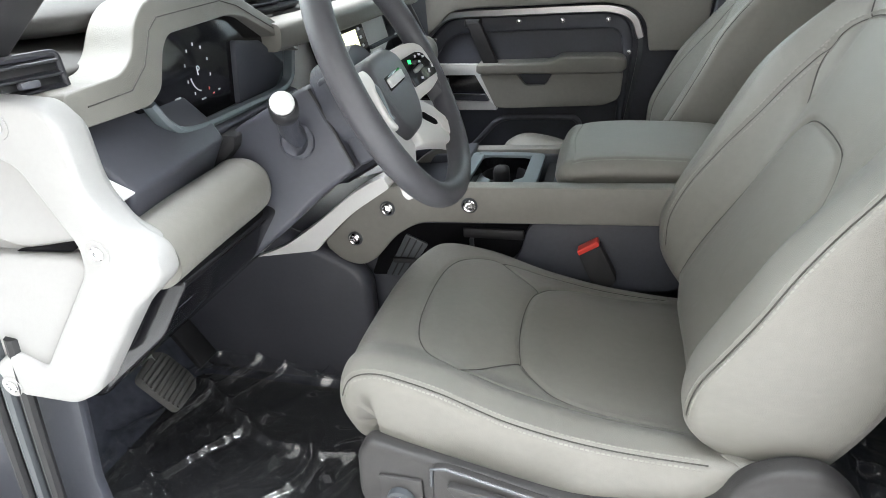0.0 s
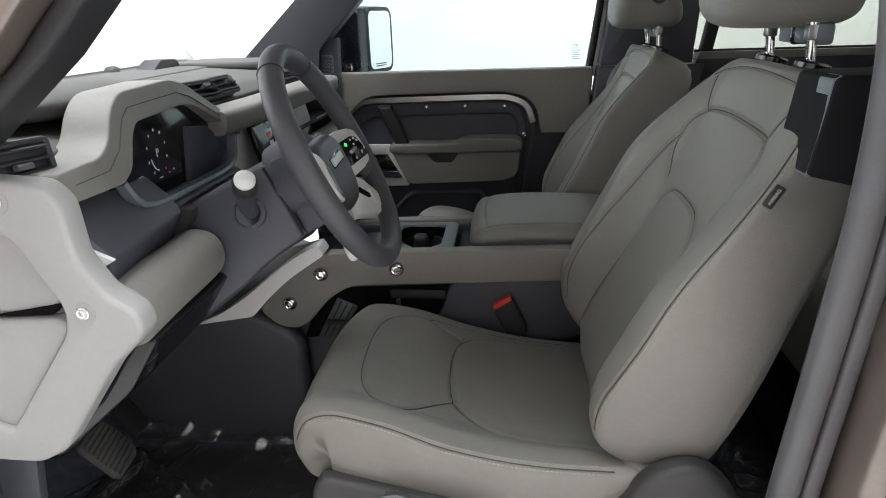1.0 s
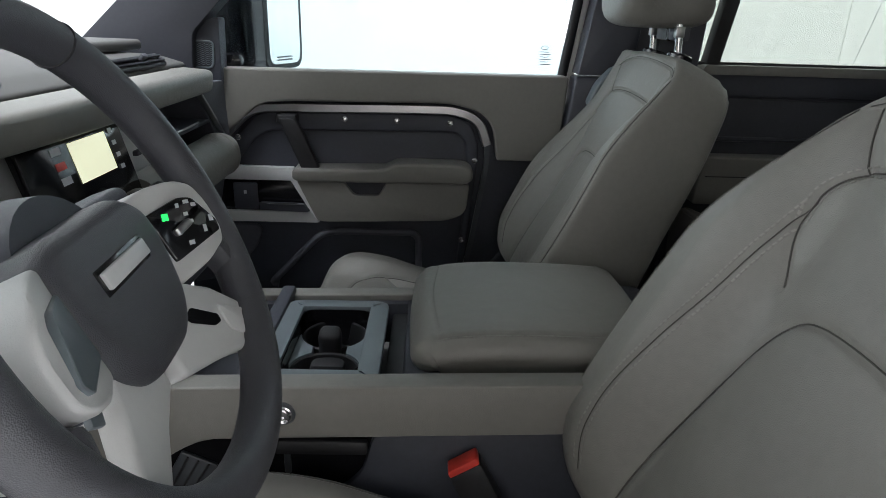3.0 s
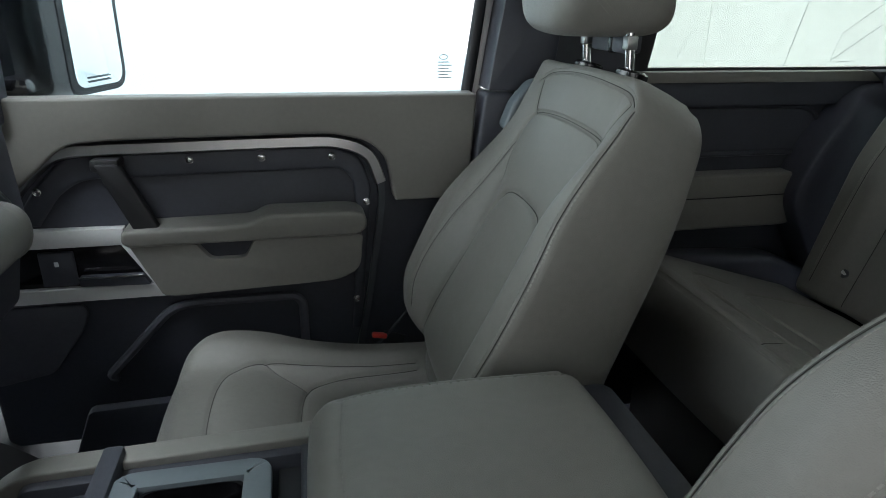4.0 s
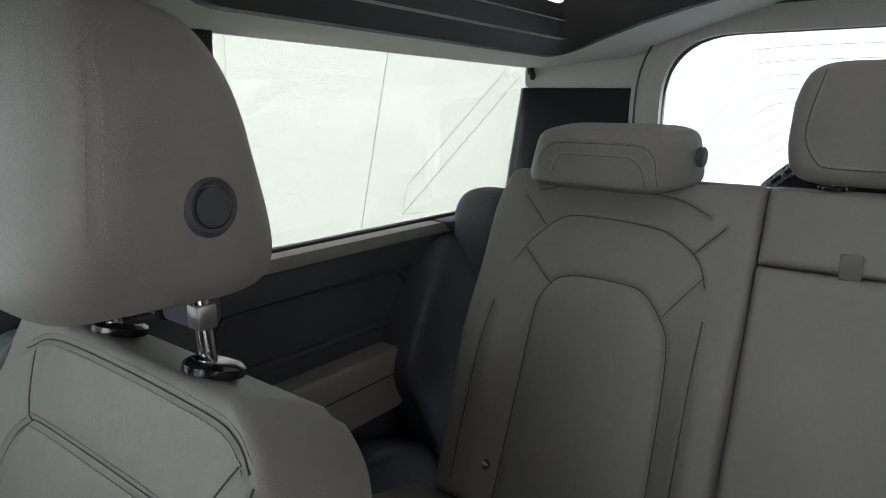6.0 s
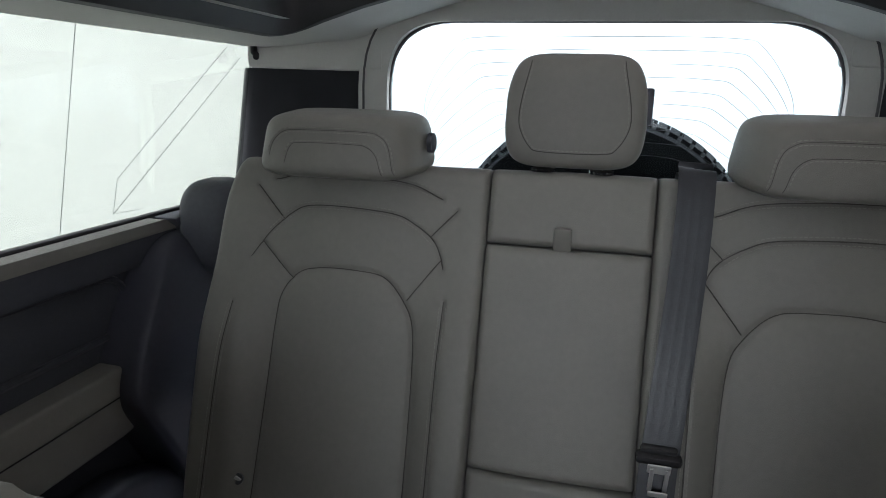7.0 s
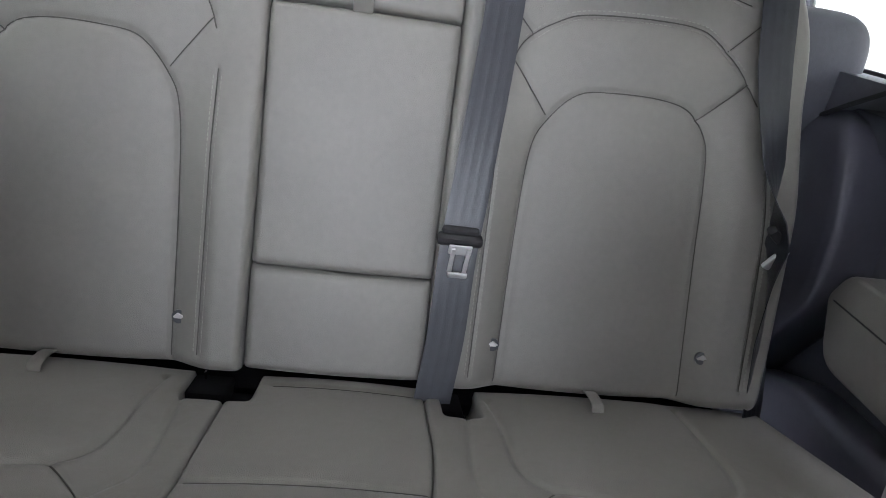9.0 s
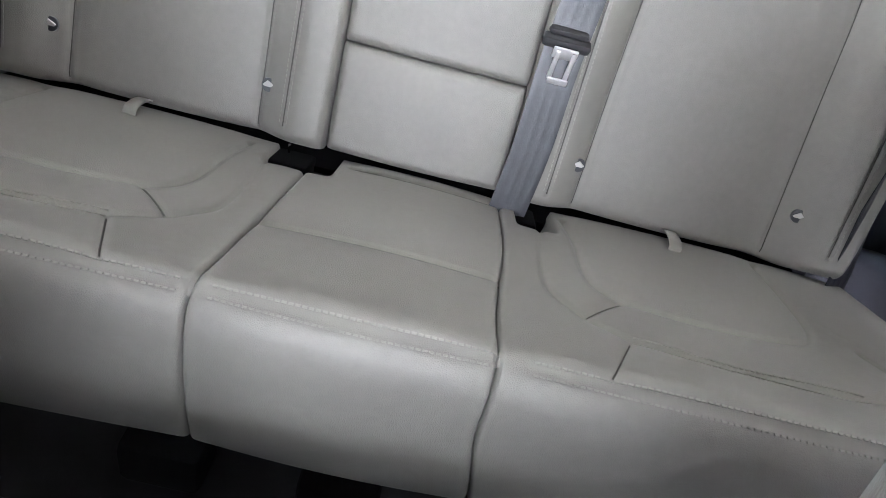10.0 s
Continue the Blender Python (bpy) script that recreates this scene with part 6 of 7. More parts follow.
part("glove_panel", prism(rounded([(-0.13, 1.17), (-0.10, 1.14), (-0.13, 1.0), (-0.22, 0.95), (-0.22, 1.17)], 0.015), "y", 0.19, 0.64, 0.01, 3), DARK, dash, "dark glove box lid")

# ---- steering ----
wheel = thing("steering_wheel", (0.13, -0.412, 1.29), "black leather steering wheel with white spokes and switch pods", "steering wheel")
LEAN = radians(25.7)
WM = pose(0.1661, -0.4191, 1.2983, 0, 0, 4.45) @ Matrix(((0, -math.sin(LEAN), math.cos(LEAN)), (1, 0, 0), (0, math.cos(LEAN), math.sin(LEAN)))).to_4x4()


def on_wheel(name, me, mat, parent=None, label="", tilt=0.0):
    """A part given in the wheel's own plane: right, up, towards the driver; tilt sinks it towards the hub."""
    for v in me.verts if tilt else ():
        v.co.z -= tilt * max(0.0, 0.12 - abs(v.co.x))
    (bmesh.ops.transform(me, matrix=WM, verts=me.verts) if isinstance(me, bmesh.types.BMesh) else me.transform(WM))
    return part(name, me, mat, parent or wheel, label)


RR = 0.1638
rimline = [(RR * math.cos(a), RR * math.sin(a) * (1.0 if math.sin(a) > -0.8 else 1 - 0.10 * (-math.sin(a) - 0.8)), 0) for a in np.linspace(0, 2 * math.pi, 96, endpoint=False)]
rim = on_wheel("rim", sweep(rimline, circle(0.0158, 20, 0.0170), True), WHEEL_LEATHER)
for a in (60, 120):
    r = radians(a)
    ringpts = [((RR + 0.0162 * math.cos(b)) * math.cos(r), (RR + 0.0162 * math.cos(b)) * math.sin(r), 0.0174 * math.sin(b)) for b in np.linspace(0, 2 * math.pi, 24, endpoint=False)]
    on_wheel("rim_seam", sweep(ringpts, circle(0.0009, 6), True, (math.cos(r), math.sin(r), 0.01)), RUBBER, rim)
hubpoly = rounded([(-0.052, 0.038), (0.052, 0.038), (0.076, 0.022), (0.078, -0.008), (0.062, -0.052), (0.032, -0.075), (-0.032, -0.075), (-0.062, -0.052), (-0.078, -0.008), (-0.076, 0.022)], 0.016)
hub = on_wheel("hub", prism(hubpoly, "z", -0.052, -0.003, 0.016, 6), WHEEL_LEATHER)
on_wheel("badge", rbox((0, -0.001, -0.0008), (0.066, 0.012, 0.004), 0.0015), GREY_TRIM, hub, "plain silver badge bar")
on_wheel("badge_plate", rbox((0, -0.001, -0.0033), (0.073, 0.018, 0.002), 0.002), GLOSS, hub)
for s in (-1, 1):
    m = lambda pts: [(s * x, y) for x, y in pts][::s]
    pod = on_wheel("switch_pod", prism(rounded(m([(0.062, 0.029), (0.086, 0.030), (0.110, 0.025), (0.130, 0.013), (0.139, -0.004), (0.140, -0.028), (0.131, -0.039), (0.102, -0.046), (0.066, -0.047), (0.062, 0.0)]), 0.007), "z", -0.018, 0.014, 0.004, 3), WHITE, None, "white spoke surround", 0.45)
    # Both panels are gloss black; the left one's blue-grey paints its sky reflection.
    on_wheel("switch_panel", prism(rounded(m([(0.070, 0.012), (0.104, 0.011), (0.114, 0.006), (0.131, -0.022), (0.127, -0.030), (0.073, -0.030)]), 0.003), "z", 0.008, 0.0165, 0.0015), GLOSS if s > 0 else BLUE_GREY, pod, "switch panel", 0.45)
    marks = ((0.083, 0.0035, 0.0055, 0.0055, GREEN_PRINT), (0.098, 0.006, 0.0030, 0.0035, WHITE_PRINT), (0.107, 0.005, 0.0050, 0.0030, WHITE_PRINT), (0.112, 0.000, 0.0045, 0.0030, WHITE_PRINT), (0.101, -0.003, 0.0040, 0.0030, WHITE_PRINT), (0.102, -0.010, 0.0040, 0.0030, WHITE_PRINT), (0.121, -0.017, 0.0055, 0.0055, WHITE_PRINT), (0.110, -0.021, 0.0032, 0.0060, WHITE_PRINT), (0.092, -0.024, 0.0050, 0.0035, WHITE_PRINT))
    for x, y, w, h, mt in marks if s > 0 else ():
        on_wheel("switch_mark", rbox((s * x, y, 0.0168), (w, h, 0.0006), 0.0002, (0, 0, -20)), mt, pod, "", 0.45)
    if s > 0:
        on_wheel("scroll_wheel", rbox((s * 0.090, -0.010, 0.0185), (0.016, 0.0065, 0.006), 0.002, (0, 0, 8)), STEEL, pod, "bright scroll switch", 0.45)
    legs = [(0.001, -0.058), (0.062, -0.044), (0.074, -0.066), (0.096, -0.096), (0.110, -0.116), (0.103, -0.127), (0.088, -0.128), (0.072, -0.120), (0.042, -0.104), (0.001, -0.090)]
    paddle = on_wheel("lower_spoke", prism(rounded(m(legs if s < 0 else [(0.001, -0.058), (0.060, -0.041), (0.078, -0.053), (0.092, -0.062), (0.118, -0.089), (0.143, -0.118), (0.140, -0.128), (0.124, -0.139), (0.106, -0.130), (0.077, -0.118), (0.050, -0.108), (0.001, -0.092)]), 0.005), "z", -0.030, 0.000 if s > 0 else -0.010, 0.005, 3), WHITE, None, "white lower spoke", 0.10)
    if s > 0:
        on_wheel("spoke_facet", prism(rounded(m([(0.082, -0.075), (0.116, -0.098), (0.136, -0.120), (0.124, -0.132), (0.106, -0.122), (0.082, -0.100)]), 0.006), "z", -0.006, 0.0020, 0.004, 2), WHITE, paddle, "", 0.10)
        # The spoke stays solid; a dark plate on it paints the shaded slot.
        on_wheel("spoke_slot", prism(rounded(m([(0.036, -0.062), (0.050, -0.060), (0.078, -0.082), (0.077, -0.089), (0.066, -0.087), (0.040, -0.069)]), 0.003), "z", -0.006, 0.0006, 0.001), VOID, paddle, "dark plate for the shade in the spoke slot", 0.10)
    on_wheel("spoke_link", rbox((s * 0.084, -0.052, -0.022), (0.012, 0.022, 0.006), 0.002, (0, 0, s * 30)), BLUE_GREY, None, "blue-grey link behind the spokes")
    on_wheel("grip_pad", rbox((s * 0.145, -0.058, -0.004), (0.022, 0.05, 0.026), 0.009, (0, 0, s * 18)), WHEEL_LEATHER, rim)
on_wheel("wheel_boss", revolve([(0.06, -0.09), (0.066, -0.05), (0.06, -0.03), (0.02, -0.03)], (0, 0, 0), (0, 0, 1), 32), DARK, None)
column = thing("steering_column", (0.03, -0.39, 1.12), "dark plastic steering column shroud with a control stalk", "steering column")
part("shroud", prism(rounded([(-0.10, 1.19), (-0.045, 1.245), (0.0, 1.268), (0.070, 1.302), (0.082, 1.290), (0.120, 1.205), (0.118, 1.19), (0.06, 1.150), (0.020, 1.112), (-0.10, 1.02), (-0.16, 1.05)], [0.01, 0.02, 0.02, 0.01, 0.01, 0.01, 0.01, 0.03, 0.03, 0.02, 0.02]), "y", -0.482, -0.292, 0.022, 5), COLUMN, column)
part("shroud_groove", sweep([(0.075, -0.4835, 1.298), (0.10, -0.4835, 1.248), (0.122, -0.4835, 1.20)], circle(0.0022, 6), False, (0, 1, 0)), RUBBER, column)
part("shroud_collar", prism(rounded([(0.078, 1.305), (0.112, 1.318), (0.160, 1.215), (0.125, 1.195)], 0.01), "y", -0.475, -0.298, 0.02, 4), DARK, column)
part("stalk_boot", revolve([(0.024, 0), (0.024, 0.006), (0.019, 0.010), (0.014, 0.006), (0.010, 0.004)], (0.048, -0.480, 1.232), (-0.05, -1, 0.25), 28), DARK, column)
part("stalk", sweep([(0.048, -0.478, 1.234), (0.060, -0.52, 1.258), (0.078, -0.556, 1.288)], circle(0.0125, 16), False, (1, 0, 0)), DARK, column, "black stalk")
part("stalk_collar", revolve([(0.014, 0), (0.0165, 0.004), (0.0165, 0.022), (0.0145, 0.026)], (0.076, -0.553, 1.286), (0.35, -0.72, 0.60), 28), RUBBER, column)
part("stalk_button", revolve([(0.0135, 0), (0.0135, 0.004), (0.010, 0.0065), (0.001, 0.007)], (0.085, -0.572, 1.302), (0.35, -0.72, 0.60), 28), GREY_TRIM, column, "silver stalk button")
part("stalk_right", sweep([(0.05, -0.30, 1.25), (0.075, -0.22, 1.27)], circle(0.010, 12), False, (1, 0, 0)), DARK, column)

# ---- footwell ----
brake = thing("brake_pedal", (-0.26, -0.50, 0.75), "worn ribbed rubber brake pedal", "pedal")
bm = prism(rounded([(-0.043, -0.04), (0.043, -0.04), (0.048, 0.03), (0.03, 0.045), (-0.03, 0.045), (-0.048, 0.03)], 0.012), "z", 0, 0.014, 0.004)
turn = pose(-0.262, -0.498, 0.815, 0, 52, 12)
bmesh.ops.transform(bm, matrix=turn, verts=bm.verts)
padp = part("pedal_pad", bm, PEDAL, brake)
for k in range(9):
    bm = rbox((-0.034 + k * 0.0088, 0, 0.015), (0.0042, 0.080 - 0.002 * abs(k - 4), 0.005), 0.0015)
    bmesh.ops.transform(bm, matrix=turn, verts=bm.verts)
    part("pedal_rib", bm, PEDAL, padp)
part("pedal_arm", sweep(spline([(-0.275, -0.49, 0.825), (-0.33, -0.48, 0.90), (-0.42, -0.48, 1.03), (-0.48, -0.48, 1.1)], 6), circle(0.010, 10, 0.016), False), STEEL, brake)
gas = thing("accelerator_pedal", (-0.36, -0.32, 0.72), "black plastic accelerator pedal beside the brake", "pedal")
part("pedal_pad", rbox((-0.34, -0.33, 0.79), (0.13, 0.055, 0.014), 0.005, (0, 58, 0)), RUBBER, gas)
part("pedal_arm", sweep([(-0.37, -0.33, 0.84), (-0.48, -0.33, 1.0), (-0.52, -0.33, 1.08)], circle(0.009, 10), False), RUBBER, gas)


def film_sheet(name, x0, x1, y0, y1, base, lift, label, seed, nx=200, ny=170):
    """Crumpled clear film: sharp folds from ridged noise over a sagging sheet."""
    X, Y = np.meshgrid(np.linspace(x0, x1, nx), np.linspace(y0, y1, ny), indexing="ij")
    verts = []
    for x, y in zip(X.ravel(), Y.ravel()):
        p = Vector((x * 7 + seed, y * 7, seed))
        bend = 0.5 * noise.noise_vector(p * 0.5)
        a, b = p + bend, p - bend
        one = noise.noise(Vector((a.x * 0.35 + a.y * 1.5, a.y * 0.5 - a.x * 0.12, 1.7)))
        two = noise.noise(Vector((b.x * 2.2 - b.y * 0.7, b.y * 0.5 + b.x * 0.3, 5.2)))
        three = noise.noise(Vector((a.x * 3.1 + b.y * 2.0, a.y * 3.4 - b.x * 1.6, 9.1)))
        ridge = max(0.0, 1 - abs(one) * 3.2) ** 2 + 0.8 * max(0.0, 1 - abs(two) * 3.5) ** 2 + 0.1 * max(0.0, 1 - abs(three) * 3.0) ** 2
        verts.append((x, y, base + lift * (0.3 * noise.noise(p * 0.35) + 0.42 * ridge + 0.05 * noise.noise(p * 4))))
    faces = [(i * ny + j, (i + 1) * ny + j, (i + 1) * ny + j + 1, i * ny + j + 1) for i in range(nx - 1) for j in range(ny - 1)]
    sheet = part(name, mesh(name, verts, faces), FILM)
    tagged(sheet, label, "plastic film")
    sheet.visible_shadow = False
    return sheet


film_sheet("floor_film", -0.52, 0.14, -0.685, -0.20, 0.645, 0.048, "crumpled clear protective film on the driver's footwell carpet", 3.1)
film_sheet("floor_film", 0.66, 0.92, -0.66, -0.22, 0.645, 0.055, "crumpled clear protective film behind the driver's seat", 8.4, 80, 150)
for word, at, turn in (("DEALER MUST", (-0.30, -0.295, 0.692), -20), ("REMOVE", (-0.19, -0.36, 0.692), -35)):
    font = bpy.data.curves.new("film_text", "FONT")
    font.body, font.size, font.align_x, font.align_y, font.extrude = word, 0.026, "CENTER", "CENTER", 0.0002
    font.materials.append(RUBBER)
    text = new("film_print", font)
    text.matrix_world = pose(*at, 8, -14, turn)
    tagged(text, "black printed handling note on the clear film", "printed text")
tagged(part("floor_mat", prism(rounded([(-0.42, -0.64), (0.10, -0.64), (0.10, -0.24), (-0.42, -0.24)], 0.05), "z", FLOOR, FLOOR + 0.008, 0.003), RUBBER), "black rubber floor mat under clear film", "floor mat")
mat = tagged(part("rear_floor_mat", prism(rounded([(0.68, 0.03), (1.10, 0.03), (1.10, 0.62), (0.68, 0.62)], 0.05), "z", FLOOR, FLOOR + 0.010, 0.004), ARCH), "dark blue-grey moulded rubber mat in the rear footwell", "floor mat")
for k in range(9):
    part("rib", rbox((0.89, 0.085 + k * 0.06, FLOOR + 0.0115), (0.34, 0.022, 0.007), 0.003), ARCH, mat)

# ---- rear bench ----
bench = thing("rear_bench", (1.2, CY, FLOOR), "olive leather three-place rear bench seat", "rear seat")
back_x = lambda z: 1.310 + (z - 0.955) * 0.30


def rear_back(cy, half, z0, z1, seams, sts, puff=None, end=(0.018, 0.018), nu=170, nv=170, name="backrest", hw=None, patch=None, extra=None):
    pad = Pad(cy, [(back_x(z), z) for z in np.linspace(z0, z1, 4)], hw or (lambda v: np.full_like(v, half)), 0.10, 0.011, puff, seams, end, nu, nv, None, patch, None, extra)
    ob = sewn(pad, name, sts, bench)
    if patch:
        ob.data.materials.append(PERF)
    return pad


for s in (1, -1):
    cy, k = (0.315, 0.925) if s > 0 else (-0.348, 1.0)
    f = lambda pts: [(s * u * k, v) for u, v in pts]
    # u grows towards the door; the panel lies a little towards the middle
    archs = f([(-0.134, 0.01), (-0.132, 0.20), (-0.126, 0.31), (-0.108, 0.352), (-0.075, 0.385), (-0.03, 0.392), (0.03, 0.392), (0.072, 0.382), (0.098, 0.352), (0.106, 0.31), (0.110, 0.20), (0.118, 0.01)])
    up = f([(-0.165, 0.405), (-0.15, 0.44), (-0.115, 0.466), (-0.07, 0.480), (0.05, 0.484), (0.095, 0.470), (0.135, 0.435), (0.16, 0.40)])
    top = f([(-0.155, 0.505), (-0.09, 0.526), (0.06, 0.532), (0.13, 0.520)])
    inner = f([(-0.172, 0.02), (-0.172, 0.36)])
    outer = f([(0.192, 0.03), (0.188, 0.20), (0.178, 0.33)])
    diag = [f([(-0.112, 0.356), (-0.160, 0.418)]), f([(0.082, 0.372), (0.145, 0.426)]), f([(-0.14, 0.45), (-0.18, 0.49)]), f([(0.11, 0.462), (0.16, 0.51)])]
    puff = lambda u, v, s=s: 0.024 * smooth((np.abs(u + s * 0.012) - 0.105) / 0.06) * (1 - smooth((v - 0.25) / 0.17)) + 0.008 * np.cos(np.clip((u + s * 0.012) / 0.12, -1, 1) * np.pi / 2)
    hw = curve_of([(v, k * w) for v, w in ((0, 0.222), (0.06, 0.226), (0.3, 0.228), (0.46, 0.222), (0.53, 0.205), (0.57, 0.18))])
    pad = rear_back(cy, 0.226, 0.955, 1.487, [(archs, 0.0045, 0.0035), (up, 0.0025, 0.003), (top, 0.0025, 0.003), (inner, 0.0025, 0.0025), (outer, 0.0025, 0.0025)] + [(d, 0.003, 0.003) for d in diag], [inner, up[1:7], top, outer], puff, hw=hw, extra=(-s, lambda v, hw=hw, k=k: np.maximum(0, k * 0.226 - hw(v))),
                    patch=lambda u, v, s=s, k=k: (np.abs(u + s * 0.010 * k) < k * (0.112 - 0.9 * np.maximum(0, v - 0.335))) & (v > 0.02) & (v < 0.388))
    for u, up_by in ((-0.143, 0.062), (0.134, 0.070)):
        at = pad.point(np.array([s * u * k]), np.array([up_by]), pad.height(np.array([s * u * k]), np.array([up_by])))[0]
        mark = thing("child_seat_marker", tuple(at), "small round white child seat anchor marker on the backrest", "marker", "anchor markers")
        part("rim", revolve([(0.0085, -0.002), (0.0085, 0.0015), (0.007, 0.0018), (0.001, 0.0018)], at, (-1, 0, 0.3), 20), SATIN, mark)
        part("symbol", rbox(at + np.array((-0.002, 0, 0.0006)), (0.002, 0.010, 0.010), 0.0008, (40, -16, 0)), WHITE, mark)
    hy = CY + s * (0.324 if s > 0 else 0.316)
    shape = lambda p, s=s: np.stack([p[:, 0] * (1 - 0.18 * p[:, 2]), p[:, 1] * (1 - 0.05 * p[:, 2] + np.where(s * p[:, 1] < 0, 0.20, 0.02) * np.minimum(0, p[:, 0])), p[:, 2] + 0.10 * p[:, 0]], 1)
    centre, half = (1.462, hy, 1.513 if s > 0 else 1.522), (0.062, 0.118 if s > 0 else 0.114, 0.045 if s > 0 else 0.047)
    head = part("headrest", blob(centre, half, 5.5, 72, 40, shape), LEATHER, bench, "low olive leather headrest")
    for pts in ([(-0.86 * s, -0.75), (-0.82 * s, 0.1), (-0.70 * s, 0.42), (-0.45 * s, 0.52), (0.45 * s, 0.52), (0.68 * s, 0.44), (0.80 * s, 0.1), (0.82 * s, -0.3)], [(-0.72 * s, -0.75), (-0.66 * s, -0.2), (-0.52 * s, 0.08), (-0.3 * s, 0.14), (0.4 * s, 0.14), (0.55 * s, 0.02), (0.60 * s, -0.5)]):
        line = on_blob(pts, centre, half, 5.5, shape)
        part("headrest_seam", sweep(line, circle(0.00045, 6), False), SEAM, head, "dark seam")
        tagged(part("stitching", threads(line, (-1, 0, 0.1), (-0.003, 0.003) if len(pts) == 8 else (0.003,)), STITCH, head, "pale stitching"), kind="stuff")
    if s > 0:
        part("headrest_button", revolve([(0.014, -0.004), (0.014, 0.003), (0.011, 0.005), (0.001, 0.005)], (1.468, hy - 0.123, 1.517), (0, -1, 0), 24), DARK, head, "round black release button")
    for k in (-0.06, 0.06):
        part("post_collar", revolve([(0.016, 0), (0.016, 0.004), (0.010, 0.006)], (1.50, hy + k, 1.474), (0, 0, 1), 20), GLOSS, bench, "black post collar")
mpuff = lambda u, v: 0.007 * np.cos(np.clip(u / 0.113, -1, 1) * np.pi / 2)
rear_back(CY, 0.1125, 0.955, 1.083, [], [], mpuff, (0.012, 0.012), 80, 60)
rear_back(CY, 0.1125, 1.084, 1.384, [], [], mpuff, (0.012, 0.012), 80, 110)
rear_back(CY, 0.1125, 1.386, 1.487, [], [], mpuff, (0.010, 0.018), 80, 60)
part("pull_loop", rbox((back_x(1.397) - 0.012, CY + 0.006, 1.398), (0.006, 0.024, 0.034), 0.002, (0, -16, 0)), LEATHER, bench, "olive leather pull loop")
shape = lambda p: np.stack([p[:, 0] + 0.15 * p[:, 2], p[:, 1] * (1 - 0.10 * smooth(p[:, 2]) - 0.03 * smooth(-p[:, 2])), p[:, 2]], 1)
centre, half = (1.505, CY + 0.004, 1.566), (0.042, 0.096, 0.077)
head = part("headrest", blob(centre, half, 5.0, 72, 44, shape), LEATHER, bench, "raised olive leather middle headrest")
line = on_blob([(-0.70, 0.86), (-0.75, 0.2), (-0.76, -0.25), (-0.62, -0.60), (-0.42, -0.70), (0.42, -0.70), (0.62, -0.60), (0.76, -0.25), (0.75, 0.2), (0.70, 0.86)], centre, half, 5.0, shape)
part("headrest_seam", sweep(line, circle(0.0007, 6), False, (1, 0, 0)), SEAM, head, "dark seam")
tagged(part("stitching", threads(line, (-1, 0, 0.1), (0.003,)), STITCH, head, "pale stitching"), kind="stuff")
part("headrest_button", rbox((1.508, CY - 0.092, 1.575), (0.03, 0.012, 0.05), 0.004), DARK, head, "black release catch")
for k in (-0.038, 0.042):
    part("post", sweep([(1.478, CY + k, 1.45), (1.482, CY + k, 1.53)], circle(0.0058, 12), False, (1, 0, 0)), CHROME, bench, "chrome headrest post")
    part("post_collar", revolve([(0.017, 0), (0.017, 0.004), (0.010, 0.006)], (1.478, CY + k, 1.484), (0, 0, 1), 20), GLOSS, bench, "black post collar")

# bench cushions
seat_line = [(0.915, 0.895), (0.906, 0.96), (0.908, 1.035), (0.930, 1.064), (0.97, 1.052), (1.06, 1.022), (1.18, 0.985), (1.32, 0.942)]
lean = lambda v: 0.017 * smooth(np.asarray(v) / 0.12) * (1 - smooth((np.asarray(v) - 0.20) / 0.25))
V_OF = lambda x: 0.178 + (x - 0.925) * 1.047
notch = lambda u, v, u0, u1, v0: smooth((u - u0) / 0.012 + 0.5) * smooth((u1 - u) / 0.012 + 0.5) * smooth((v - v0) / 0.02 + 0.5)
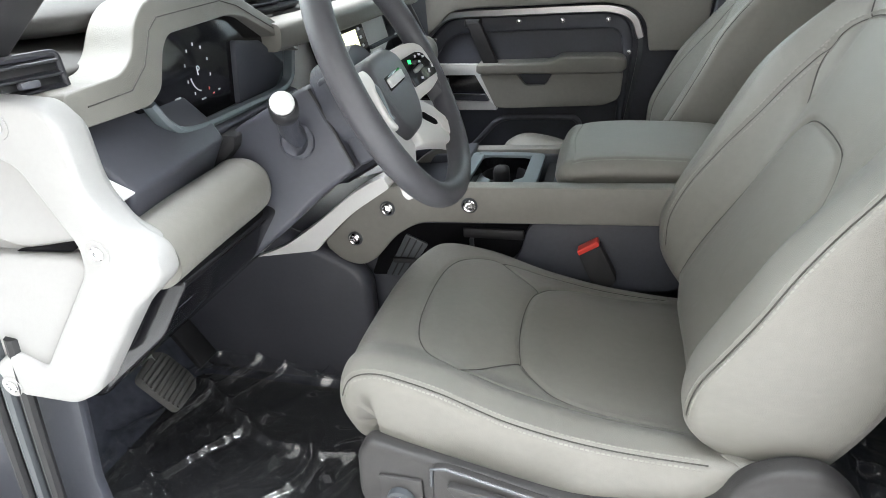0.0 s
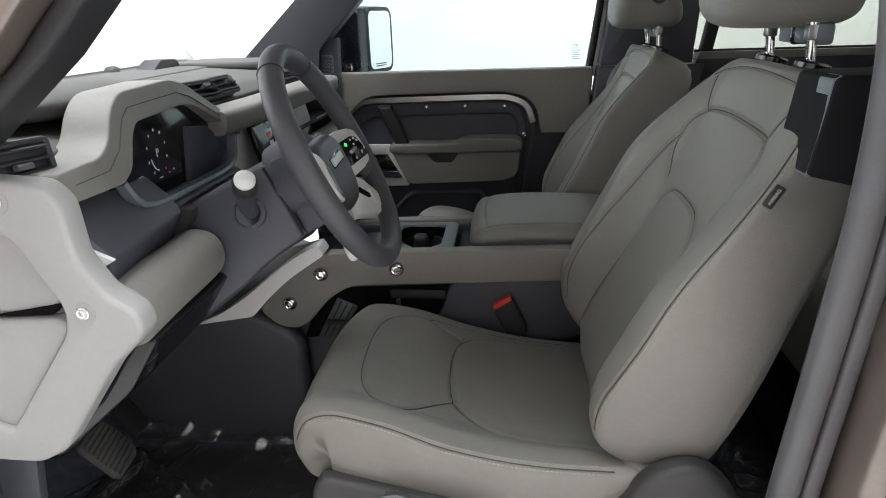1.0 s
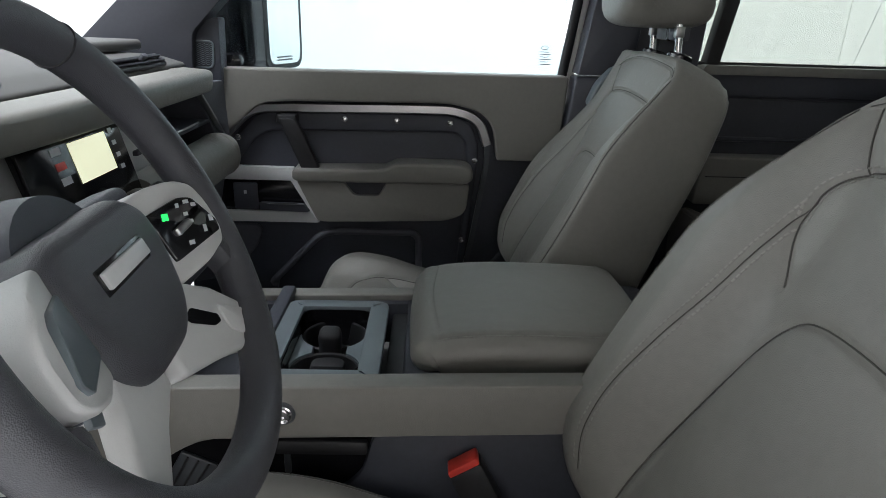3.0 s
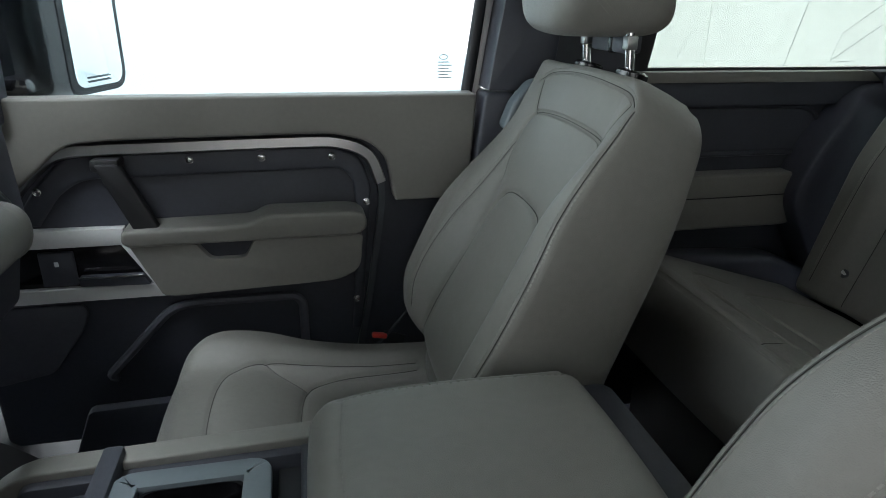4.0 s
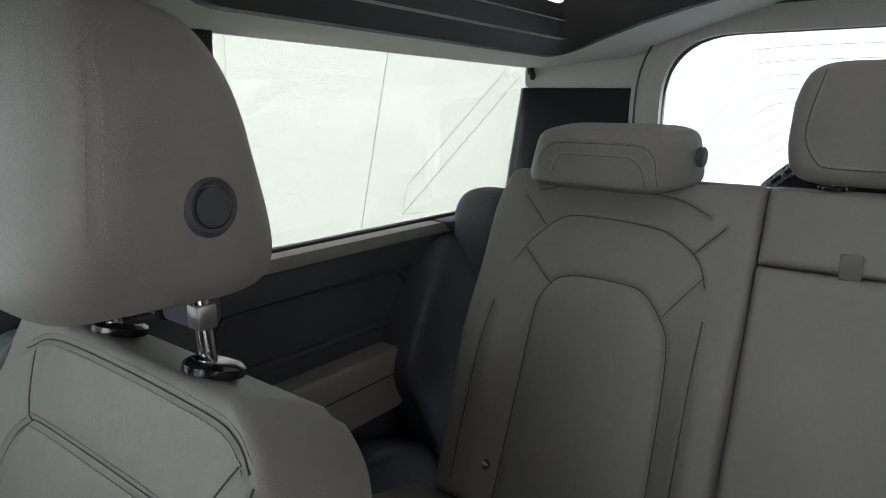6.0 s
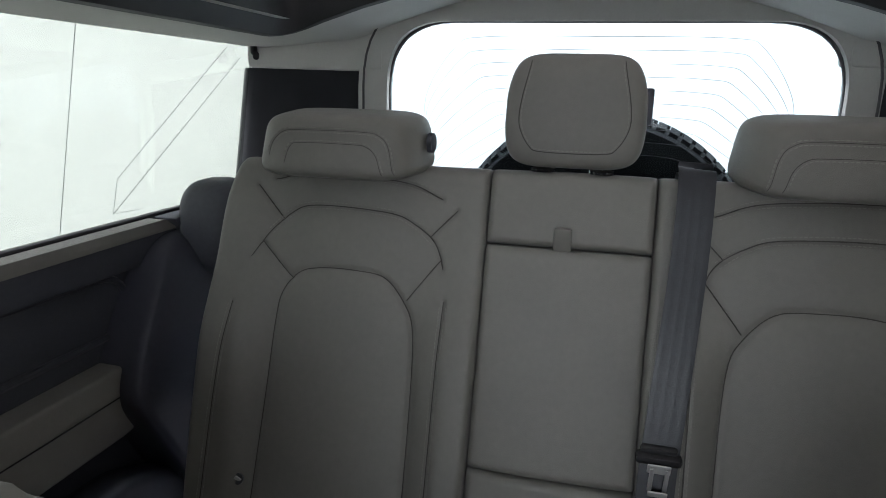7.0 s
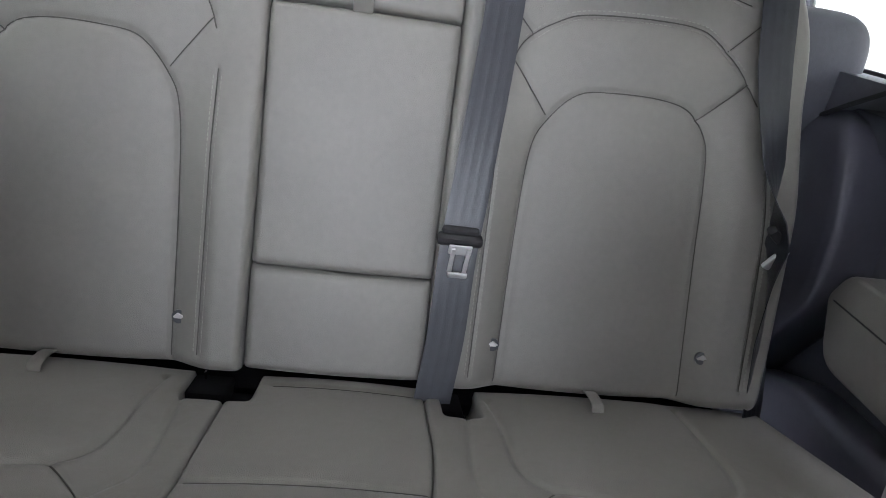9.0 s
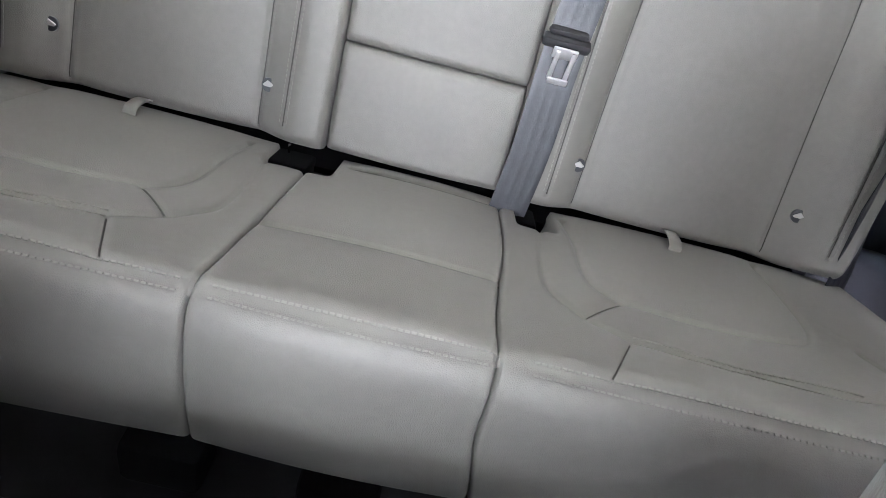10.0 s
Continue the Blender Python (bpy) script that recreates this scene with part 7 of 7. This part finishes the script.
for s in (1, -1):
    cy, half = CY + s * 0.350, 0.232
    g = lambda pts: [((y - cy), V_OF(x)) for x, y in [(x, y if s < 0 else 2 * CY - y) for x, y in pts]]
    inner = g([(1.285, -0.206), (1.22, -0.21), (1.115, -0.208), (1.078, -0.234), (1.062, -0.316), (1.074, -0.40), (1.11, -0.436), (1.20, -0.452), (1.295, -0.462)])
    outer = g([(1.235, -0.172), (1.09, -0.160), (1.04, -0.176), (1.00, -0.220), (0.984, -0.307), (0.987, -0.42), (1.03, -0.49), (1.085, -0.475)])
    diag = g([(1.074, -0.232), (1.028, -0.190)])
    short = g([(0.992, -0.219), (0.93, -0.190)])
    front = [(-half + 0.004, 0.176), (0, 0.174), (half - 0.004, 0.176)]
    a, b = (-half - 0.02, -half + 0.046) if s > 0 else (half - 0.062, half - 0.022)
    puff = lambda u, v, a=a, b=b: 0.006 * np.cos(np.clip(u / 0.23, -1, 1) * np.pi / 2) - 0.055 * notch(u, v, a, b, V_OF(1.238))
    pad = Pad(cy, seat_line, lambda v: np.full_like(v, 0.2335), 0.08, 0.006, puff, [(inner, 0.0045, 0.004), (outer, 0.003, 0.0035), (diag, 0.003, 0.003), (short, 0.003, 0.003), (front, 0.0025, 0.0028)], (0.014, 0.012), 170, 190, None, None, None, (1, lean) if s < 0 else None)
    sewn(pad, "cushion", [front, outer[3:6]], bench, "", (0, 1, 4), step=0.0048, size=(0.0034, 0.0013, 0.0011))
    loop = thing("cushion_loop", (1.30, CY + s * 0.334, 0.945), "small olive leather loop at the back of the cushion", "loop", "cushion loops")
    part("band", sweep(spline([(1.325, CY + s * 0.334, 0.952), (1.30, CY + s * 0.334, 0.968), (1.272, CY + s * 0.334, 0.972), (1.264, CY + s * 0.334, 0.962), (1.272, CY + s * 0.334, 0.954)], 6), rounded([(-0.008, -0.001), (0.008, -0.001), (0.008, 0.001), (-0.008, 0.001)], 0.001, 2), False), LEATHER, loop)
mpuff = lambda u, v: 0.004 * np.cos(np.clip(u / 0.115, -1, 1) * np.pi / 2) - 0.055 * notch(u, v, 0.092, 0.14, V_OF(1.238))
front = [(-0.11, 0.176), (0, 0.174), (0.11, 0.176)]
pad = Pad(CY, seat_line, lambda v: np.full_like(v, 0.1160), 0.08, 0.006, mpuff, [(front, 0.0025, 0.0028), ([(-0.11, V_OF(1.062)), (0.11, V_OF(1.062))], 0.004, 0.004), ([(-0.11, V_OF(1.285)), (0.07, V_OF(1.285))], 0.003, 0.004)], (0.014, 0.010), 110, 180, None, None, None, (-1, lambda v: -lean(v)))
sewn(pad, "cushion", [front], bench, "", (0,), step=0.0048, size=(0.0034, 0.0013, 0.0011))
# Black strip and plates paint the shade behind and between the cushions.
part("gap_lining", rbox((1.345, CY, 0.925), (0.09, 1.06, 0.02), 0.004), VOID, bench, "black strip for the shade in the gap behind the cushions")
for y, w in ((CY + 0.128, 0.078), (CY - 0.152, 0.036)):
    part("buckle_well", rbox((1.285, y, 0.928), (0.085, w, 0.006), 0.002, (0, 17, 0)), VOID, bench, "black plate for the shade in the buckle recess")
part("bench_base", rbox((1.15, CY, 0.78), (0.42, 1.0, 0.24), 0.02), RUBBER, bench, "black bench base")
for y in (0.13, -0.02, -0.3):
    part("base_foot", rbox((0.925, y, 0.865), (0.05, 0.07, 0.05), 0.008), VOID, bench)
for y, w in ((CY + 0.145, 0.05), (CY - 0.150, 0.03)):
    b = thing("rear_belt_buckle", (1.29, y, 0.92), "black rear seat belt buckle sunk between the cushions", "buckle", "belt buckles")
    part("housing", rbox((1.285, y, 0.935), (0.06, w, 0.026), 0.006, (0, 15, 0)), VOID, b)
    part("release_button", rbox((1.268, y, 0.943), (0.016, w * 0.6, 0.012), 0.003, (0, 15, 0)), GLOSS, b)
    part("socket", rbox((1.30, y + 0.008, 0.951), (0.004, 0.003, 0.012), 0.001), CHROME, b)

# ---- rear belts ----


def strap(pts, width, parent, twist=None, n=10):
    """Webbing: a thin band through pts; twist gives its turn in degrees at each point."""
    line = spline(pts, n)
    turn = np.interp(np.linspace(0, 1, len(line)), np.linspace(0, 1, len(pts)), twist or [0] * len(pts))
    verts, faces = [], []
    for i, p in enumerate(line):
        t = line[min(i + 1, len(line) - 1)] - line[max(i - 1, 0)]
        t /= np.linalg.norm(t)
        a = np.cross(t, (-1, 0, 0.3))
        a /= np.linalg.norm(a)
        b = np.cross(a, t)
        c, s = math.cos(radians(turn[i])), math.sin(radians(turn[i]))
        a, b = a * c + b * s, b * c - a * s
        for k in range(13):
            q = (k - 6) / 6
            verts.append(p + a * q * width / 2 + b * 0.0004 * (k % 3 != 0))
        for k in range(13):
            q = (6 - k) / 6
            verts.append(p + a * q * width / 2 - b * 0.0012)
    for i in range(len(line) - 1):
        faces += [(i * 26 + k, i * 26 + (k + 1) % 26, (i + 1) * 26 + (k + 1) % 26, (i + 1) * 26 + k) for k in range(26)]
    return part("webbing", mesh("webbing", verts, faces, 50), BELT, parent)


belt = thing("rear_seat_belt", (1.30, -0.14, 0.94), "black rear middle seat belt with a steel tongue over the backrest", "seat belt", "rear belts")
strap([(1.52, -0.168, 1.478), (1.485, -0.167, 1.496), (1.450, -0.166, 1.484), (1.416, -0.163, 1.38), (1.356, -0.150, 1.22), (1.329, -0.143, 1.13), (1.303, -0.141, 1.03), (1.276, -0.132, 0.935)], 0.046, belt, [0, 0, 0, 0, -2, -4, -4, -4])
part("retainer", rbox((1.332, -0.143, 1.152), (0.016, 0.056, 0.013), 0.005, (0, -16, 0)), RUBBER, belt, "black tongue grip")
part("retainer_top", rbox((1.336, -0.143, 1.162), (0.012, 0.046, 0.010), 0.005, (0, -16, 0)), RUBBER, belt)
for y, z, w, h in ((-0.1525, 1.131, 0.0055, 0.038), (-0.1345, 1.131, 0.0055, 0.038), (-0.1435, 1.115, 0.0235, 0.008), (-0.1435, 1.144, 0.028, 0.014)):
    part("tongue", rbox((1.3172 + (z - 1.135) * 0.3, y, z), (0.003, w, h), 0.0012, (0, -16, 0)), TONGUE, belt, "bright steel tongue")
belt = thing("rear_seat_belt", (1.30, -0.56, 0.94), "black rear outer seat belt twisted beside the backrest", "seat belt", "rear belts")
strap([(1.66, -0.545, 1.50), (1.57, -0.515, 1.515), (1.50, -0.503, 1.500), (1.455, -0.503, 1.480), (1.415, -0.510, 1.38), (1.372, -0.523, 1.28), (1.346, -0.537, 1.215), (1.338, -0.541, 1.185), (1.33, -0.546, 1.14), (1.32, -0.560, 1.06), (1.305, -0.576, 0.96), (1.30, -0.584, 0.90)], 0.048, belt, [-25, -8, 0, 0, 5, 28, 82, 98, 66, 38, 30, 30])
part("belt_stop", rbox((1.338, -0.540, 1.197), (0.016, 0.040, 0.013), 0.005, (38, -16, 0)), RUBBER, belt, "black belt stop")
part("belt_tongue", rbox((1.334, -0.544, 1.170), (0.008, 0.012, 0.036), 0.003, (24, -16, 0)), TONGUE, belt, "steel tongue edge")
guide = thing("belt_guide", (1.70, -0.60, 1.49), "black belt guide loop on the rear pillar", "belt guide")
part("bracket", rbox((1.712, -0.600, 1.500), (0.05, 0.060, 0.030), 0.010, (12, 0, -30)), RUBBER, guide)
part("lip", sweep([(1.690, -0.560, 1.508), (1.684, -0.585, 1.520), (1.688, -0.615, 1.516), (1.700, -0.632, 1.500)], circle(0.006, 8), False), RUBBER, guide)
part("belt_reel", rbox((1.66, -0.545, 1.497), (0.07, 0.07, 0.035), 0.012, (0, 0, -25)), RUBBER, belt, "black belt reel cover")
